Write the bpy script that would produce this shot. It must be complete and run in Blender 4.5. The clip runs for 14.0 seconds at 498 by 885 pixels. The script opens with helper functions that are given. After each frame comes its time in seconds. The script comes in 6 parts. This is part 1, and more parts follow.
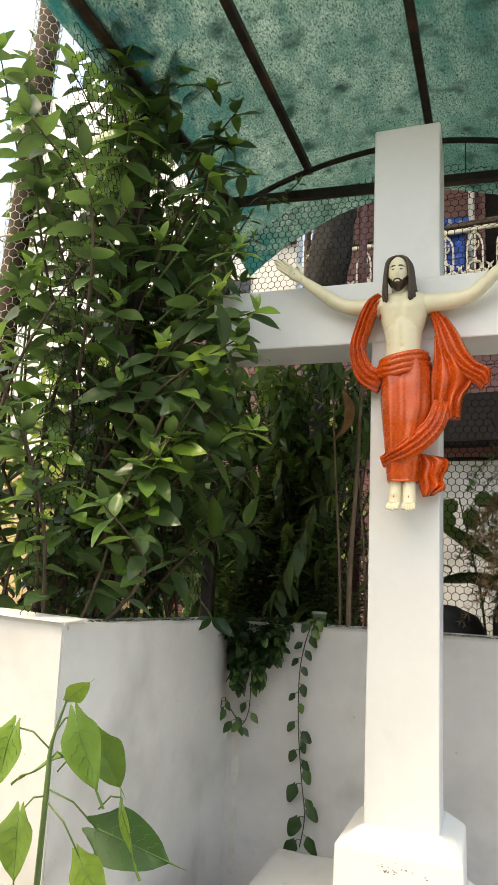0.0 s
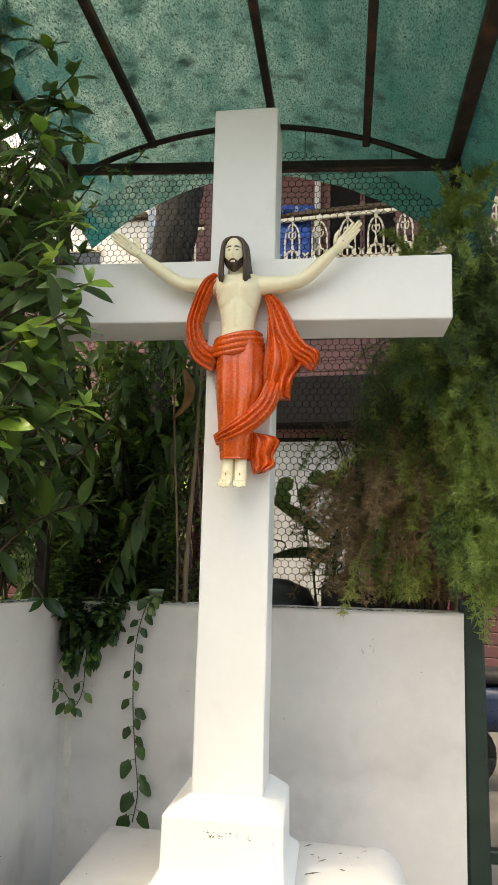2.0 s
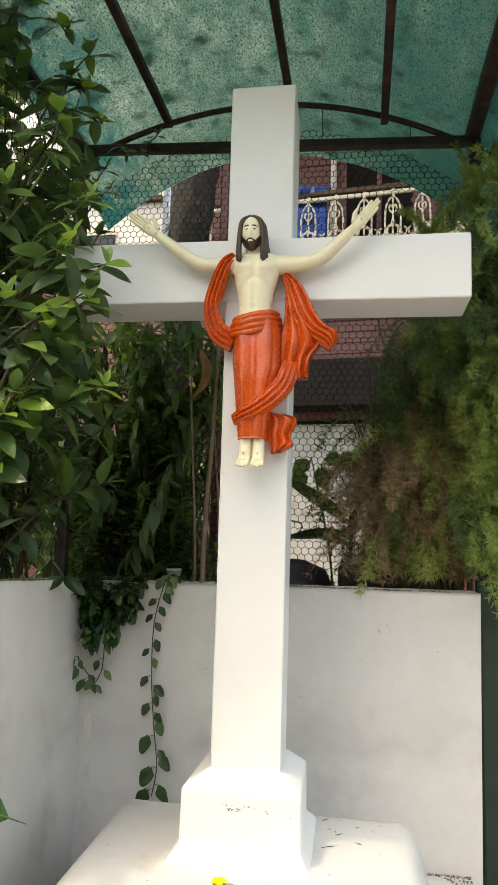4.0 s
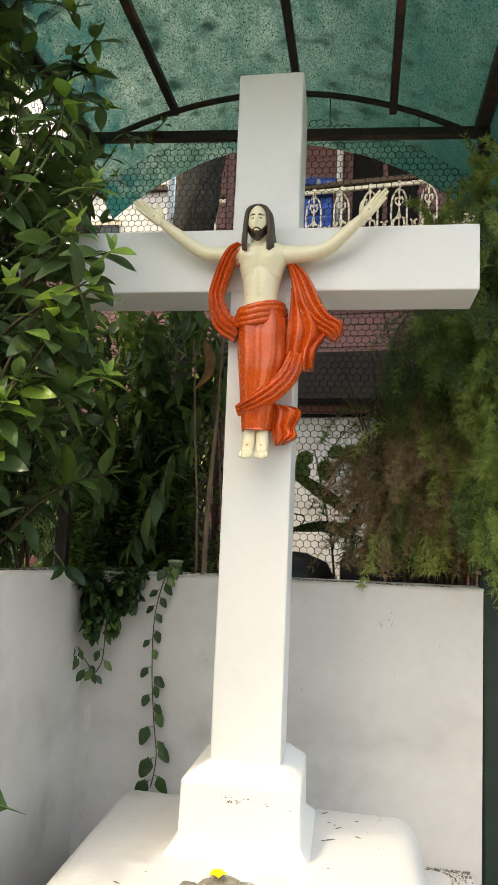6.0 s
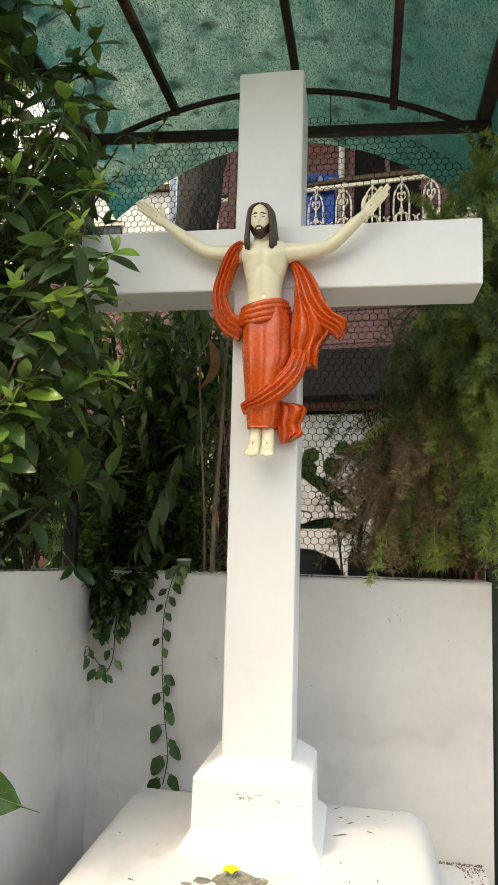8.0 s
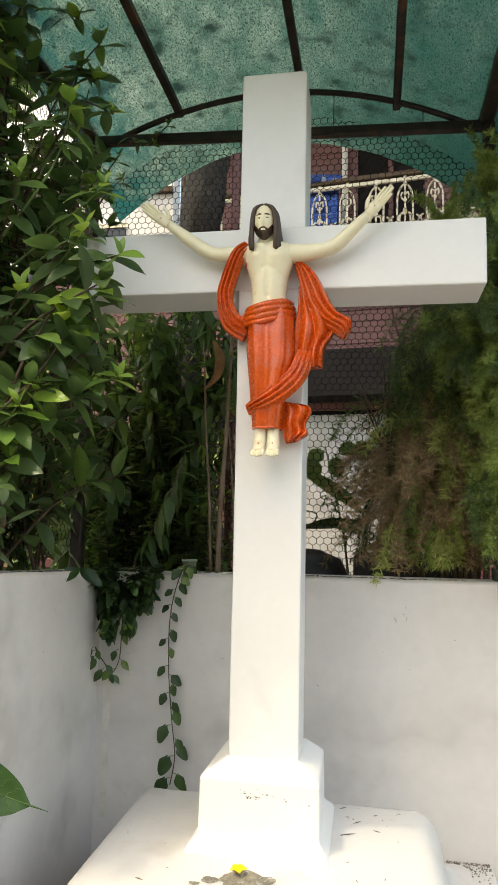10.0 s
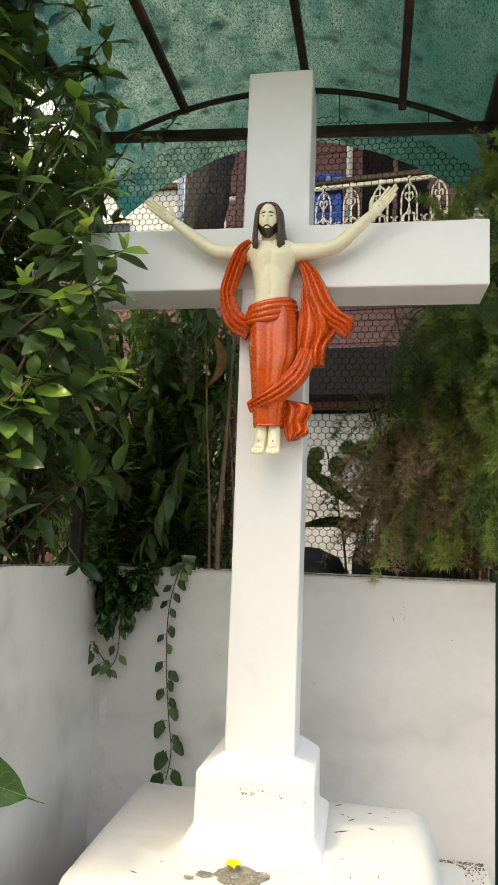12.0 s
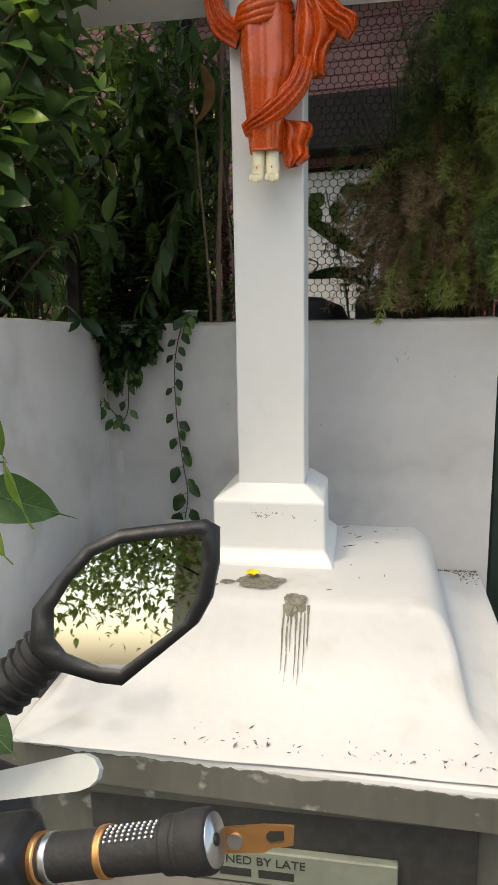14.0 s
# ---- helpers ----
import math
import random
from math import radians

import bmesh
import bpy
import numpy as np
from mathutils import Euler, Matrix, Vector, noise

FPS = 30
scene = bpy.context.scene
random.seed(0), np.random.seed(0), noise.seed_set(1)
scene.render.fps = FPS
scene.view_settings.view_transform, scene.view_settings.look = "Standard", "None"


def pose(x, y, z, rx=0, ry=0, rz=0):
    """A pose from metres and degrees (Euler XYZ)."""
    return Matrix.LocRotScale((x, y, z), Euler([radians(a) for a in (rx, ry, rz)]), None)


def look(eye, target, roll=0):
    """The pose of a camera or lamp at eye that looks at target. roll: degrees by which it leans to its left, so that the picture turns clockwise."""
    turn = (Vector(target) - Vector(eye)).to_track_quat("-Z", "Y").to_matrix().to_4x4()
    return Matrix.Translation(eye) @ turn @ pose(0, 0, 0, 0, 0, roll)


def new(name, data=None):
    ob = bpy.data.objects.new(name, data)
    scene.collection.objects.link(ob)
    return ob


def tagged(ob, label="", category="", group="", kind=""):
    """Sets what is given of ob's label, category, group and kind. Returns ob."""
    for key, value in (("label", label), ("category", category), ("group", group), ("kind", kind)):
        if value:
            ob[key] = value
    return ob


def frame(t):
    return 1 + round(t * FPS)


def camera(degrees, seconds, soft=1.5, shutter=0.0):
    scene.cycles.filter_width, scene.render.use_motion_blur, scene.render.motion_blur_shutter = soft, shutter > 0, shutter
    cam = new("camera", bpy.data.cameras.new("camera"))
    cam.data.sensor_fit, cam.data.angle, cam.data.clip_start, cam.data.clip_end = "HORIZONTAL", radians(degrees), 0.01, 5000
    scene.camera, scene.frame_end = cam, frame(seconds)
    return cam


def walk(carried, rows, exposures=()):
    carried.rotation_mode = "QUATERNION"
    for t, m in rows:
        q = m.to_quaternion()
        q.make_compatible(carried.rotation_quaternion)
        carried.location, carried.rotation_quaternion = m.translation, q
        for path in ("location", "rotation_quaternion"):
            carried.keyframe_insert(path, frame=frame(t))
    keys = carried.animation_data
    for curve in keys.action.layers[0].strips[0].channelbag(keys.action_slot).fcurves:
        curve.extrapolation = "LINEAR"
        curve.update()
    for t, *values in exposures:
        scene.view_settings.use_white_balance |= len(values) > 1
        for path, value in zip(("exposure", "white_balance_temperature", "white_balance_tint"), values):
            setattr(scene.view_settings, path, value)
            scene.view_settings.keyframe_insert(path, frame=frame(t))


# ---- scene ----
cam = camera(39.0, 14.0)
PATH = [
    (0, (0.302, -2.348, 1.734), (-0.372, -0.491, 2.045), 2.5),
    (0.5, (0.349, -2.335, 1.733), (-0.065, -0.393, 1.969), 2.3),
    (1, (0.373, -2.33, 1.735), (0.096, -0.366, 1.99), 1.7),
    (1.5, (0.369, -2.332, 1.736), (0.111, -0.367, 2.008), 2.3),
    (2, (0.364, -2.333, 1.728), (0.092, -0.37, 1.997), 1.5),
    (2.5, (0.36, -2.34, 1.721), (0.077, -0.376, 1.972), 1.2),
    (3, (0.357, -2.341, 1.712), (0.065, -0.374, 1.929), 1.5),
    (3.2, (0.357, -2.344, 1.712), (0.046, -0.381, 1.937), 1.3),
    (5.5, (0.349, -2.326, 1.711), (0.041, -0.361, 1.921), 2.1),
    (6, (0.347, -2.323, 1.709), (0.029, -0.359, 1.912), 2.3),
    (6.5, (0.35, -2.327, 1.71), (0.023, -0.365, 1.921), 2.5),
    (7, (0.347, -2.332, 1.709), (0.009, -0.373, 1.921), 2.6),
    (7.5, (0.35, -2.333, 1.709), (0.016, -0.372, 1.913), 1.9),
    (8, (0.349, -2.331, 1.708), (0.014, -0.37, 1.905), 1.4),
    (10.5, (0.348, -2.339, 1.705), (-0.002, -0.38, 1.904), 1.2),
    (11, (0.349, -2.335, 1.704), (0.007, -0.374, 1.892), 1.6),
    (11.5, (0.349, -2.341, 1.705), (0.003, -0.381, 1.899), 1.8),
    (12, (0.348, -2.345, 1.704), (-0.001, -0.385, 1.897), 2.0),
    (12.5, (0.349, -2.348, 1.703), (0.01, -0.385, 1.885), 1.5),
    (13, (0.35, -2.375, 1.697), (0.121, -0.398, 1.874), 1.8),
    (13.5, (0.346, -2.39, 1.648), (0.089, -0.415, 1.808), 0.6),
    (13.7, (0.330, -2.385, 1.614), (0.045, -0.405, 1.639), 0.7),
    (13.8, (0.328, -2.371, 1.594), (0.034, -0.395, 1.502), 0.3),
    (14, (0.326, -2.327, 1.548), (-0.008, -0.397, 1.143), -1.1),
]
walk(cam, [(t, look(eye, target, roll)) for t, eye, target, roll in PATH], [(0.0, 1.94, 9000, 3.5), (13.4, 1.94, 9000, 3.5), (14.0, 1.28, 8100, 3.5)])

# ---------------------------------------------------------------- light
GZ = 0.0
world = bpy.data.worlds.new("sky")
scene.world = world
world.use_nodes = True
wn = world.node_tree.nodes
sky = wn.new("ShaderNodeTexSky")
sky.sky_type = "NISHITA"
sky.sun_disc = False
SUN = Vector((-0.34, -0.35, 1.0)).normalized()
sky.sun_elevation = math.asin(SUN.z)
sky.sun_rotation = math.atan2(SUN.x, SUN.y)
sky.dust_density = 3.0
world.node_tree.links.new(sky.outputs[0], wn["Background"].inputs[0])
wn["Background"].inputs[1].default_value = 0.15
sun = new("sun", bpy.data.lights.new("sun", "SUN"))
sun.data.energy, sun.data.angle, sun.data.color = 0.30, radians(0.6), (1.0, 0.985, 0.965)
sun.matrix_world = look(SUN * 20, (0, 0, 0))

# ---------------------------------------------------------------- materials


def nodes_of(name):
    m = bpy.data.materials.new(name)
    m.use_nodes = True
    nt = m.node_tree
    return m, nt, nt.nodes["Principled BSDF"], nt.nodes.new, nt.links.new


def noise_node(nt, scale, detail=4.0, vec=None, stretch=None):
    add, link = nt.nodes.new, nt.links.new
    n = add("ShaderNodeTexNoise")
    n.inputs["Scale"].default_value = scale
    n.inputs["Detail"].default_value = detail
    co = add("ShaderNodeTexCoord")
    src = co.outputs["Object"]
    if vec == "world":
        g = add("ShaderNodeNewGeometry")
        src = g.outputs["Position"]
    if stretch:
        mp = add("ShaderNodeMapping")
        mp.inputs["Scale"].default_value = stretch
        link(src, mp.inputs[0])
        src = mp.outputs[0]
    link(src, n.inputs["Vector"])
    return n


def ramp(nt, src, lo, hi, a=(0, 0, 0, 1), b=(1, 1, 1, 1)):
    r = nt.nodes.new("ShaderNodeValToRGB")
    r.color_ramp.elements[0].position, r.color_ramp.elements[1].position = lo, hi
    r.color_ramp.elements[0].color, r.color_ramp.elements[1].color = a, b
    nt.links.new(src, r.inputs[0])
    return r


def mix(nt, fac, a, b):
    m = nt.nodes.new("ShaderNodeMix")
    m.data_type = "RGBA"
    for sock, v in ((m.inputs[0], fac), (m.inputs[6], a), (m.inputs[7], b)):
        if isinstance(v, (int, float)):
            sock.default_value = v
        elif isinstance(v, tuple):
            sock.default_value = (*v[:3], 1)
        else:
            nt.links.new(v, sock)
    return m.outputs[2]


def surface(name, base, rough=0.6, vary=0.12, scale=6.0, fine=60.0, bump=0.15, metal=0.0, stain=None, stain_at=(0.55, 0.75),
            stain_scale=3.0, stretch=None, coat=0.0, by_object=0.0, spec=0.5):
    """Paint, plaster, metal, wood: broad and fine variation, stains with a shape of their own, fine relief."""
    m, nt, p, add, link = nodes_of(name)
    big = noise_node(nt, scale, 4, "world", stretch)
    small = noise_node(nt, fine, 3, "world", stretch)
    dark = tuple(c * (1 - vary) for c in base)
    light = tuple(min(1, c * (1 + vary)) for c in base)
    col = mix(nt, ramp(nt, big.outputs[0], 0.35, 0.65).outputs[0], dark, light)
    col = mix(nt, 0.35, col, mix(nt, ramp(nt, small.outputs[0], 0.3, 0.7).outputs[0], dark, light))
    if by_object:
        oi = add("ShaderNodeObjectInfo")
        col = mix(nt, oi.outputs["Random"], col, mix(nt, by_object, col, tuple(c * 0.45 for c in base)))
    if stain:
        sn = noise_node(nt, stain_scale, 8, "world")
        col = mix(nt, ramp(nt, sn.outputs[0], *stain_at).outputs[0], col, stain)
    link(col, p.inputs["Base Color"])
    rr = ramp(nt, small.outputs[0], 0.2, 0.8, (rough * 0.8,) * 3 + (1,), (min(1, rough * 1.2),) * 3 + (1,))
    link(rr.outputs[0], p.inputs["Roughness"])
    p.inputs["Metallic"].default_value = metal
    p.inputs["Coat Weight"].default_value = coat
    p.inputs["Specular IOR Level"].default_value = spec
    if bump:
        b = add("ShaderNodeBump")
        b.inputs["Strength"].default_value = bump
        b.inputs["Distance"].default_value = 0.004
        mixn = add("ShaderNodeMath")
        mixn.operation = "ADD"
        link(small.outputs[0], mixn.inputs[0])
        link(big.outputs[0], mixn.inputs[1])
        link(mixn.outputs[0], b.inputs["Height"])
        link(b.outputs[0], p.inputs["Normal"])
    return m


def leafy(name, dark, light, young, rough=0.35, trans=0.25, per="object", young_at=0.86):
    """Leaf: colour from dark to light and a few young ones, veins' grain, light through the blade."""
    m, nt, p, add, link = nodes_of(name)
    if per == "object":
        rnd = add("ShaderNodeObjectInfo").outputs["Random"]
    else:
        rnd = add("ShaderNodeNewGeometry").outputs["Random Per Island"]
    cr = add("ShaderNodeValToRGB")
    cr.color_ramp.elements[0].color = (*dark, 1)
    cr.color_ramp.elements[1].color = (*young, 1)
    e = cr.color_ramp.elements.new(young_at - 0.12)
    e.color = (*light, 1)
    e = cr.color_ramp.elements.new(young_at)
    e.color = tuple((a + b) / 2 for a, b in zip(light, young)) + (1,)
    link(rnd, cr.inputs[0])
    n = noise_node(nt, 25, 3)
    col = mix(nt, ramp(nt, n.outputs[0], 0.35, 0.75).outputs[0], cr.outputs[0], mix(nt, 0.3, cr.outputs[0], tuple(c * 0.4 for c in dark)))
    link(col, p.inputs["Base Color"])
    p.inputs["Roughness"].default_value = rough
    b = add("ShaderNodeBump")
    b.inputs["Strength"].default_value, b.inputs["Distance"].default_value = 0.3, 0.003
    link(n.outputs[0], b.inputs["Height"])
    link(b.outputs[0], p.inputs["Normal"])
    t = add("ShaderNodeBsdfTranslucent")
    link(mix(nt, 0.4, col, young), t.inputs[0])
    ms = add("ShaderNodeMixShader")
    ms.inputs[0].default_value = trans
    link(p.outputs[0], ms.inputs[1])
    link(t.outputs[0], ms.inputs[2])
    link(ms.outputs[0], nt.nodes["Material Output"].inputs[0])
    return m


WHITE_CROSS = surface("white_enamel", (0.80, 0.795, 0.785), 0.42, 0.03, 2.5, 30, 0.12, stain=(0.66, 0.65, 0.62), stain_at=(0.62, 0.85))
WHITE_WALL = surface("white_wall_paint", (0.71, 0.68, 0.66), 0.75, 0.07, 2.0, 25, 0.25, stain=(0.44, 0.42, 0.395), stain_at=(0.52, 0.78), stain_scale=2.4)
WHITE_TOMB = surface("white_plinth_paint", (0.63, 0.625, 0.62), 0.55, 0.06, 2.2, 35, 0.25, stain=(0.50, 0.48, 0.44), stain_at=(0.57, 0.80), stain_scale=5.0)
# Wavy grey band in the wall colour, strongest around z 0.9.
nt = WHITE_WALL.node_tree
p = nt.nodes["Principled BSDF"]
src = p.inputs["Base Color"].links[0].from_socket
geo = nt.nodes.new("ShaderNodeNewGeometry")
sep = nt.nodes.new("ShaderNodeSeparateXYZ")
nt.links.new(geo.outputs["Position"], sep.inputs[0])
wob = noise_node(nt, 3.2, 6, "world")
band_z = nt.nodes.new("ShaderNodeMath")
band_z.operation = "MULTIPLY_ADD"
nt.links.new(wob.outputs[0], band_z.inputs[0])
band_z.inputs[1].default_value = 0.52
nt.links.new(sep.outputs[2], band_z.inputs[2])
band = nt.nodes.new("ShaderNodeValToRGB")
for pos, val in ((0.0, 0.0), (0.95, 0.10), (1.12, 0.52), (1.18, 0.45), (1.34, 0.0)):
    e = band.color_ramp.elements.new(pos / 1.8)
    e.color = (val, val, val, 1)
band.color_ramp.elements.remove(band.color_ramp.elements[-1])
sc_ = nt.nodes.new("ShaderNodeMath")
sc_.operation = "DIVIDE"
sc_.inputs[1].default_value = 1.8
nt.links.new(band_z.outputs[0], sc_.inputs[0])
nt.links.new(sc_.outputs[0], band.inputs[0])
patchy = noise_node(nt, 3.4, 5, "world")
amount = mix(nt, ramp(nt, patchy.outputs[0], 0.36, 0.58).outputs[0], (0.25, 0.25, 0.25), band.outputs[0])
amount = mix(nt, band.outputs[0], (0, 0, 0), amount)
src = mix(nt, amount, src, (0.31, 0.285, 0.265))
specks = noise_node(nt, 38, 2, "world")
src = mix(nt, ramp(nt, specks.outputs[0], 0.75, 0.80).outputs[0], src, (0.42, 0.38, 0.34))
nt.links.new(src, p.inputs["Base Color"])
CEMENT = surface("weathered_cement", (0.13, 0.125, 0.105), 0.85, 0.25, 5, 45, 0.6, stain=(0.52, 0.51, 0.46), stain_at=(0.60, 0.70), stain_scale=9, stretch=(1, 1, 0.35))
DIRT = surface("dark_grime", (0.15, 0.125, 0.095), 0.95, 0.5, 20, 90, 0.8)
STAIN = surface("water_stain", (0.20, 0.185, 0.145), 0.8, 0.45, 40, 140, 0.3)
nt = STAIN.node_tree
gap = nt.nodes.new("ShaderNodeBsdfTransparent")
thin = nt.nodes.new("ShaderNodeMixShader")
worn = noise_node(nt, 75, 5, "world")
nt.links.new(ramp(nt, worn.outputs[0], 0.48, 0.70, (0.0, 0.0, 0.0, 1), (0.75, 0.75, 0.75, 1)).outputs[0], thin.inputs[0])
nt.links.new(nt.nodes["Principled BSDF"].outputs[0], thin.inputs[1])
nt.links.new(gap.outputs[0], thin.inputs[2])
nt.links.new(thin.outputs[0], nt.nodes["Material Output"].inputs[0])
PLAQUE = surface("dark_granite", (0.05, 0.048, 0.045), 0.5, 0.3, 30, 150, 0.1)
MARBLE = surface("pale_marble", (0.25, 0.265, 0.215), 0.6, 0.15, 12, 60, 0.1)
INK = surface("dark_lettering", (0.03, 0.03, 0.028), 0.7, 0.2, 40, 90, 0.0)
SKIN = surface("cream_statue_paint", (0.80, 0.73, 0.52), 0.38, 0.06, 14, 70, 0.12, coat=0.12, stain=(0.55, 0.42, 0.20), stain_at=(0.62, 0.82), stain_scale=14)
ROBE = surface("orange_statue_paint", (0.60, 0.078, 0.007), 0.27, 0.14, 12, 120, 0.2, coat=0.18, stain=(0.42, 0.045, 0.004), stain_at=(0.58, 0.78), stain_scale=16)
HAIR = surface("brown_statue_paint", (0.055, 0.032, 0.02), 0.45, 0.3, 40, 120, 0.5)
IRON = surface("dark_rusted_steel", (0.035, 0.026, 0.022), 0.6, 0.4, 18, 90, 0.4, metal=0.4, stain=(0.12, 0.05, 0.03), stain_at=(0.55, 0.75), stain_scale=8)
WIRE = surface("dull_dark_wire", (0.016, 0.015, 0.014), 0.85, 0.2, 20, 90, 0.0, spec=0.15)
GREEN_STEEL = surface("dark_green_paint", (0.014, 0.030, 0.022), 0.5, 0.3, 8, 60, 0.2)
PLANK = surface("maroon_siding", (0.155, 0.066, 0.066), 0.6, 0.15, 3, 40, 0.3, by_object=0.3, stretch=(0.2, 1, 3))
HOUSE_WHITE = surface("house_white", (0.70, 0.68, 0.665), 0.7, 0.06, 1.2, 20, 0.2, stain=(0.45, 0.42, 0.38), stain_at=(0.6, 0.85))
TAN = surface("tan_plaster", (0.60, 0.42, 0.24), 0.8, 0.1, 2, 25, 0.3)
CAST = surface("cream_cast_iron", (0.62, 0.56, 0.45), 0.5, 0.2, 20, 60, 0.1, stain=(0.30, 0.22, 0.12), stain_at=(0.55, 0.7), stain_scale=14)
GOLD = surface("gilt_paint", (0.62, 0.44, 0.10), 0.4, 0.2, 20, 60, 0.1)
# Near-black paint holds the shade of openings and of the balcony's underside.
SHADE_BLACK = surface("painted_shade_black", (0.012, 0.010, 0.010), 0.9, 0.3, 3, 20, 0.1, spec=0.2)
BLUE_CLOTH = surface("blue_cloth", (0.03, 0.09, 0.36), 0.85, 0.75, 26, 80, 0.4, stain=(0.25, 0.30, 0.40), stain_at=(0.60, 0.64), stain_scale=9, stretch=(0.08, 0.3, 1.0))
PINK = surface("pink_plastic", (0.72, 0.06, 0.22), 0.5, 0.2, 30, 80, 0.1)
BARK = surface("rough_dark_bark", (0.024, 0.021, 0.018), 0.95, 0.5, 9, 70, 1.0, stretch=(1, 1, 0.4))
STEM = surface("brown_stem", (0.085, 0.055, 0.036), 0.8, 0.3, 12, 70, 0.4)
GREEN_STEM = surface("green_stem", (0.11, 0.17, 0.05), 0.55, 0.2, 20, 70, 0.2)
ROAD = surface("dusty_road", (0.17, 0.16, 0.148), 0.9, 0.2, 1.2, 30, 0.4, stain=(0.07, 0.065, 0.055), stain_at=(0.55, 0.75), stain_scale=1.1)
BLACK = surface("black_plastic", (0.014, 0.014, 0.015), 0.45, 0.2, 20, 160, 0.15)
RUBBER = surface("black_rubber", (0.018, 0.017, 0.017), 0.7, 0.2, 30, 160, 0.3)
CHROME = surface("brushed_steel", (0.62, 0.62, 0.62), 0.32, 0.08, 20, 120, 0.05, metal=1.0)
BRASS = surface("copper_plate", (0.72, 0.36, 0.14), 0.35, 0.15, 20, 120, 0.1, metal=0.9)
RED = surface("red_plastic", (0.35, 0.03, 0.03), 0.45, 0.15, 20, 90, 0.1)
YELLOW = surface("yellow_petal", (0.85, 0.62, 0.01), 0.6, 0.1, 60, 200, 0.2)
DRY = surface("dry_leaf_brown", (0.24, 0.115, 0.045), 0.85, 0.3, 20, 80, 0.4)
POT_WHITE = surface("pale_plastic", (0.62, 0.64, 0.62), 0.5, 0.1, 10, 60, 0.1)
NAVY = surface("dark_blue_paint", (0.02, 0.03, 0.07), 0.3, 0.2, 10, 60, 0.05, coat=0.4)
CREAM_HOUSE = surface("cream_plaster", (0.72, 0.64, 0.50), 0.8, 0.08, 1.0, 20, 0.2)
TERRACOTTA = surface("red_roof", (0.42, 0.16, 0.09), 0.8, 0.2, 3, 30, 0.4)

LEAF_BIG = leafy("shrub_leaf", (0.058, 0.098, 0.048), (0.112, 0.190, 0.066), (0.19, 0.33, 0.066), 0.30, 0.42, "object", 0.82)
LEAF_BIG_REST = leafy("shrub_leaf_mass", (0.050, 0.086, 0.042), (0.095, 0.165, 0.056), (0.18, 0.31, 0.060), 0.32, 0.42, "island", 0.93)
LEAF_YOUNG = leafy("young_shrub_leaf", (0.13, 0.25, 0.045), (0.19, 0.34, 0.055), (0.31, 0.44, 0.065), 0.32, 0.38, "object", 0.70)
LEAF_DARK = leafy("dark_leaf_mass", (0.050, 0.092, 0.034), (0.105, 0.185, 0.055), (0.28, 0.44, 0.08), 0.42, 0.35, "island", 0.92)
LEAF_PEEPAL = leafy("heart_leaf", (0.022, 0.065, 0.022), (0.045, 0.13, 0.034), (0.22, 0.34, 0.045), 0.55, 0.3, "object", 0.72)
LEAF_VINE = leafy("vine_leaf", (0.018, 0.05, 0.016), (0.05, 0.12, 0.03), (0.17, 0.25, 0.06), 0.33, 0.15, "object", 0.9)
LEAF_IVY = leafy("ivy_leaf_mass", (0.018, 0.042, 0.016), (0.045, 0.095, 0.028), (0.10, 0.17, 0.045), 0.4, 0.15, "island", 0.92)
FERN = leafy("feathery_green", (0.15, 0.23, 0.050), (0.27, 0.36, 0.085), (0.42, 0.48, 0.13), 0.6, 0.4, "island", 0.85)
# Darker and paler copies of the frond green carry shade and light as colour.
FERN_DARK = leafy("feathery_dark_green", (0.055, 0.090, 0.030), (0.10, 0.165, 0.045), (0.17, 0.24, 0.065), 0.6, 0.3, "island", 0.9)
FERN_PALE = leafy("feathery_yellow_green", (0.26, 0.32, 0.075), (0.40, 0.45, 0.13), (0.52, 0.52, 0.18), 0.6, 0.45, "island", 0.8)
FERN_DEAD = leafy("feathery_brown", (0.20, 0.125, 0.065), (0.36, 0.235, 0.125), (0.42, 0.33, 0.17), 0.8, 0.25, "island", 0.9)

# glass
m, nt, p, add, link = nodes_of("mirror_glass")
p.inputs["Base Color"].default_value, p.inputs["Metallic"].default_value, p.inputs["Roughness"].default_value = (0.86, 0.88, 0.88, 1), 1.0, 0.015
MIRROR = m
m, nt, p, add, link = nodes_of("dark_window_glass")
p.inputs["Base Color"].default_value, p.inputs["Roughness"].default_value = (0.01, 0.01, 0.012, 1), 0.08
GLASS = m

# shade net: woven green cloth, dust, a paler side standing for light on it, light through it, small holes
m, nt, p, add, link = nodes_of("green_shade_net")
w1 = noise_node(nt, 170, 6, "world", (1.0, 0.45, 1.0))
w1.inputs["Roughness"].default_value = 0.68
w1.inputs["Distortion"].default_value = 0.6
w2 = noise_node(nt, 1.6, 6, "world")
w3 = noise_node(nt, 240, 2, "world")
w4 = noise_node(nt, 9.0, 8, "world")
geo = add("ShaderNodeNewGeometry")
sep = add("ShaderNodeSeparateXYZ")
link(geo.outputs["Position"], sep.inputs[0])
# Tone rises towards -x: the net's lit side is put into its colour.
side = add("ShaderNodeMapRange")
side.inputs[1].default_value, side.inputs[2].default_value = 1.0, -0.7
side.inputs[4].default_value = 0.50
link(sep.outputs[0], side.inputs[0])
dusty = add("ShaderNodeMath")
dusty.operation = "MULTIPLY_ADD"
link(w2.outputs[0], dusty.inputs[0])
dusty.inputs[1].default_value = 0.75
link(side.outputs[0], dusty.inputs[2])
dust_and_light = ramp(nt, dusty.outputs[0], 0.40, 0.92).outputs[0]
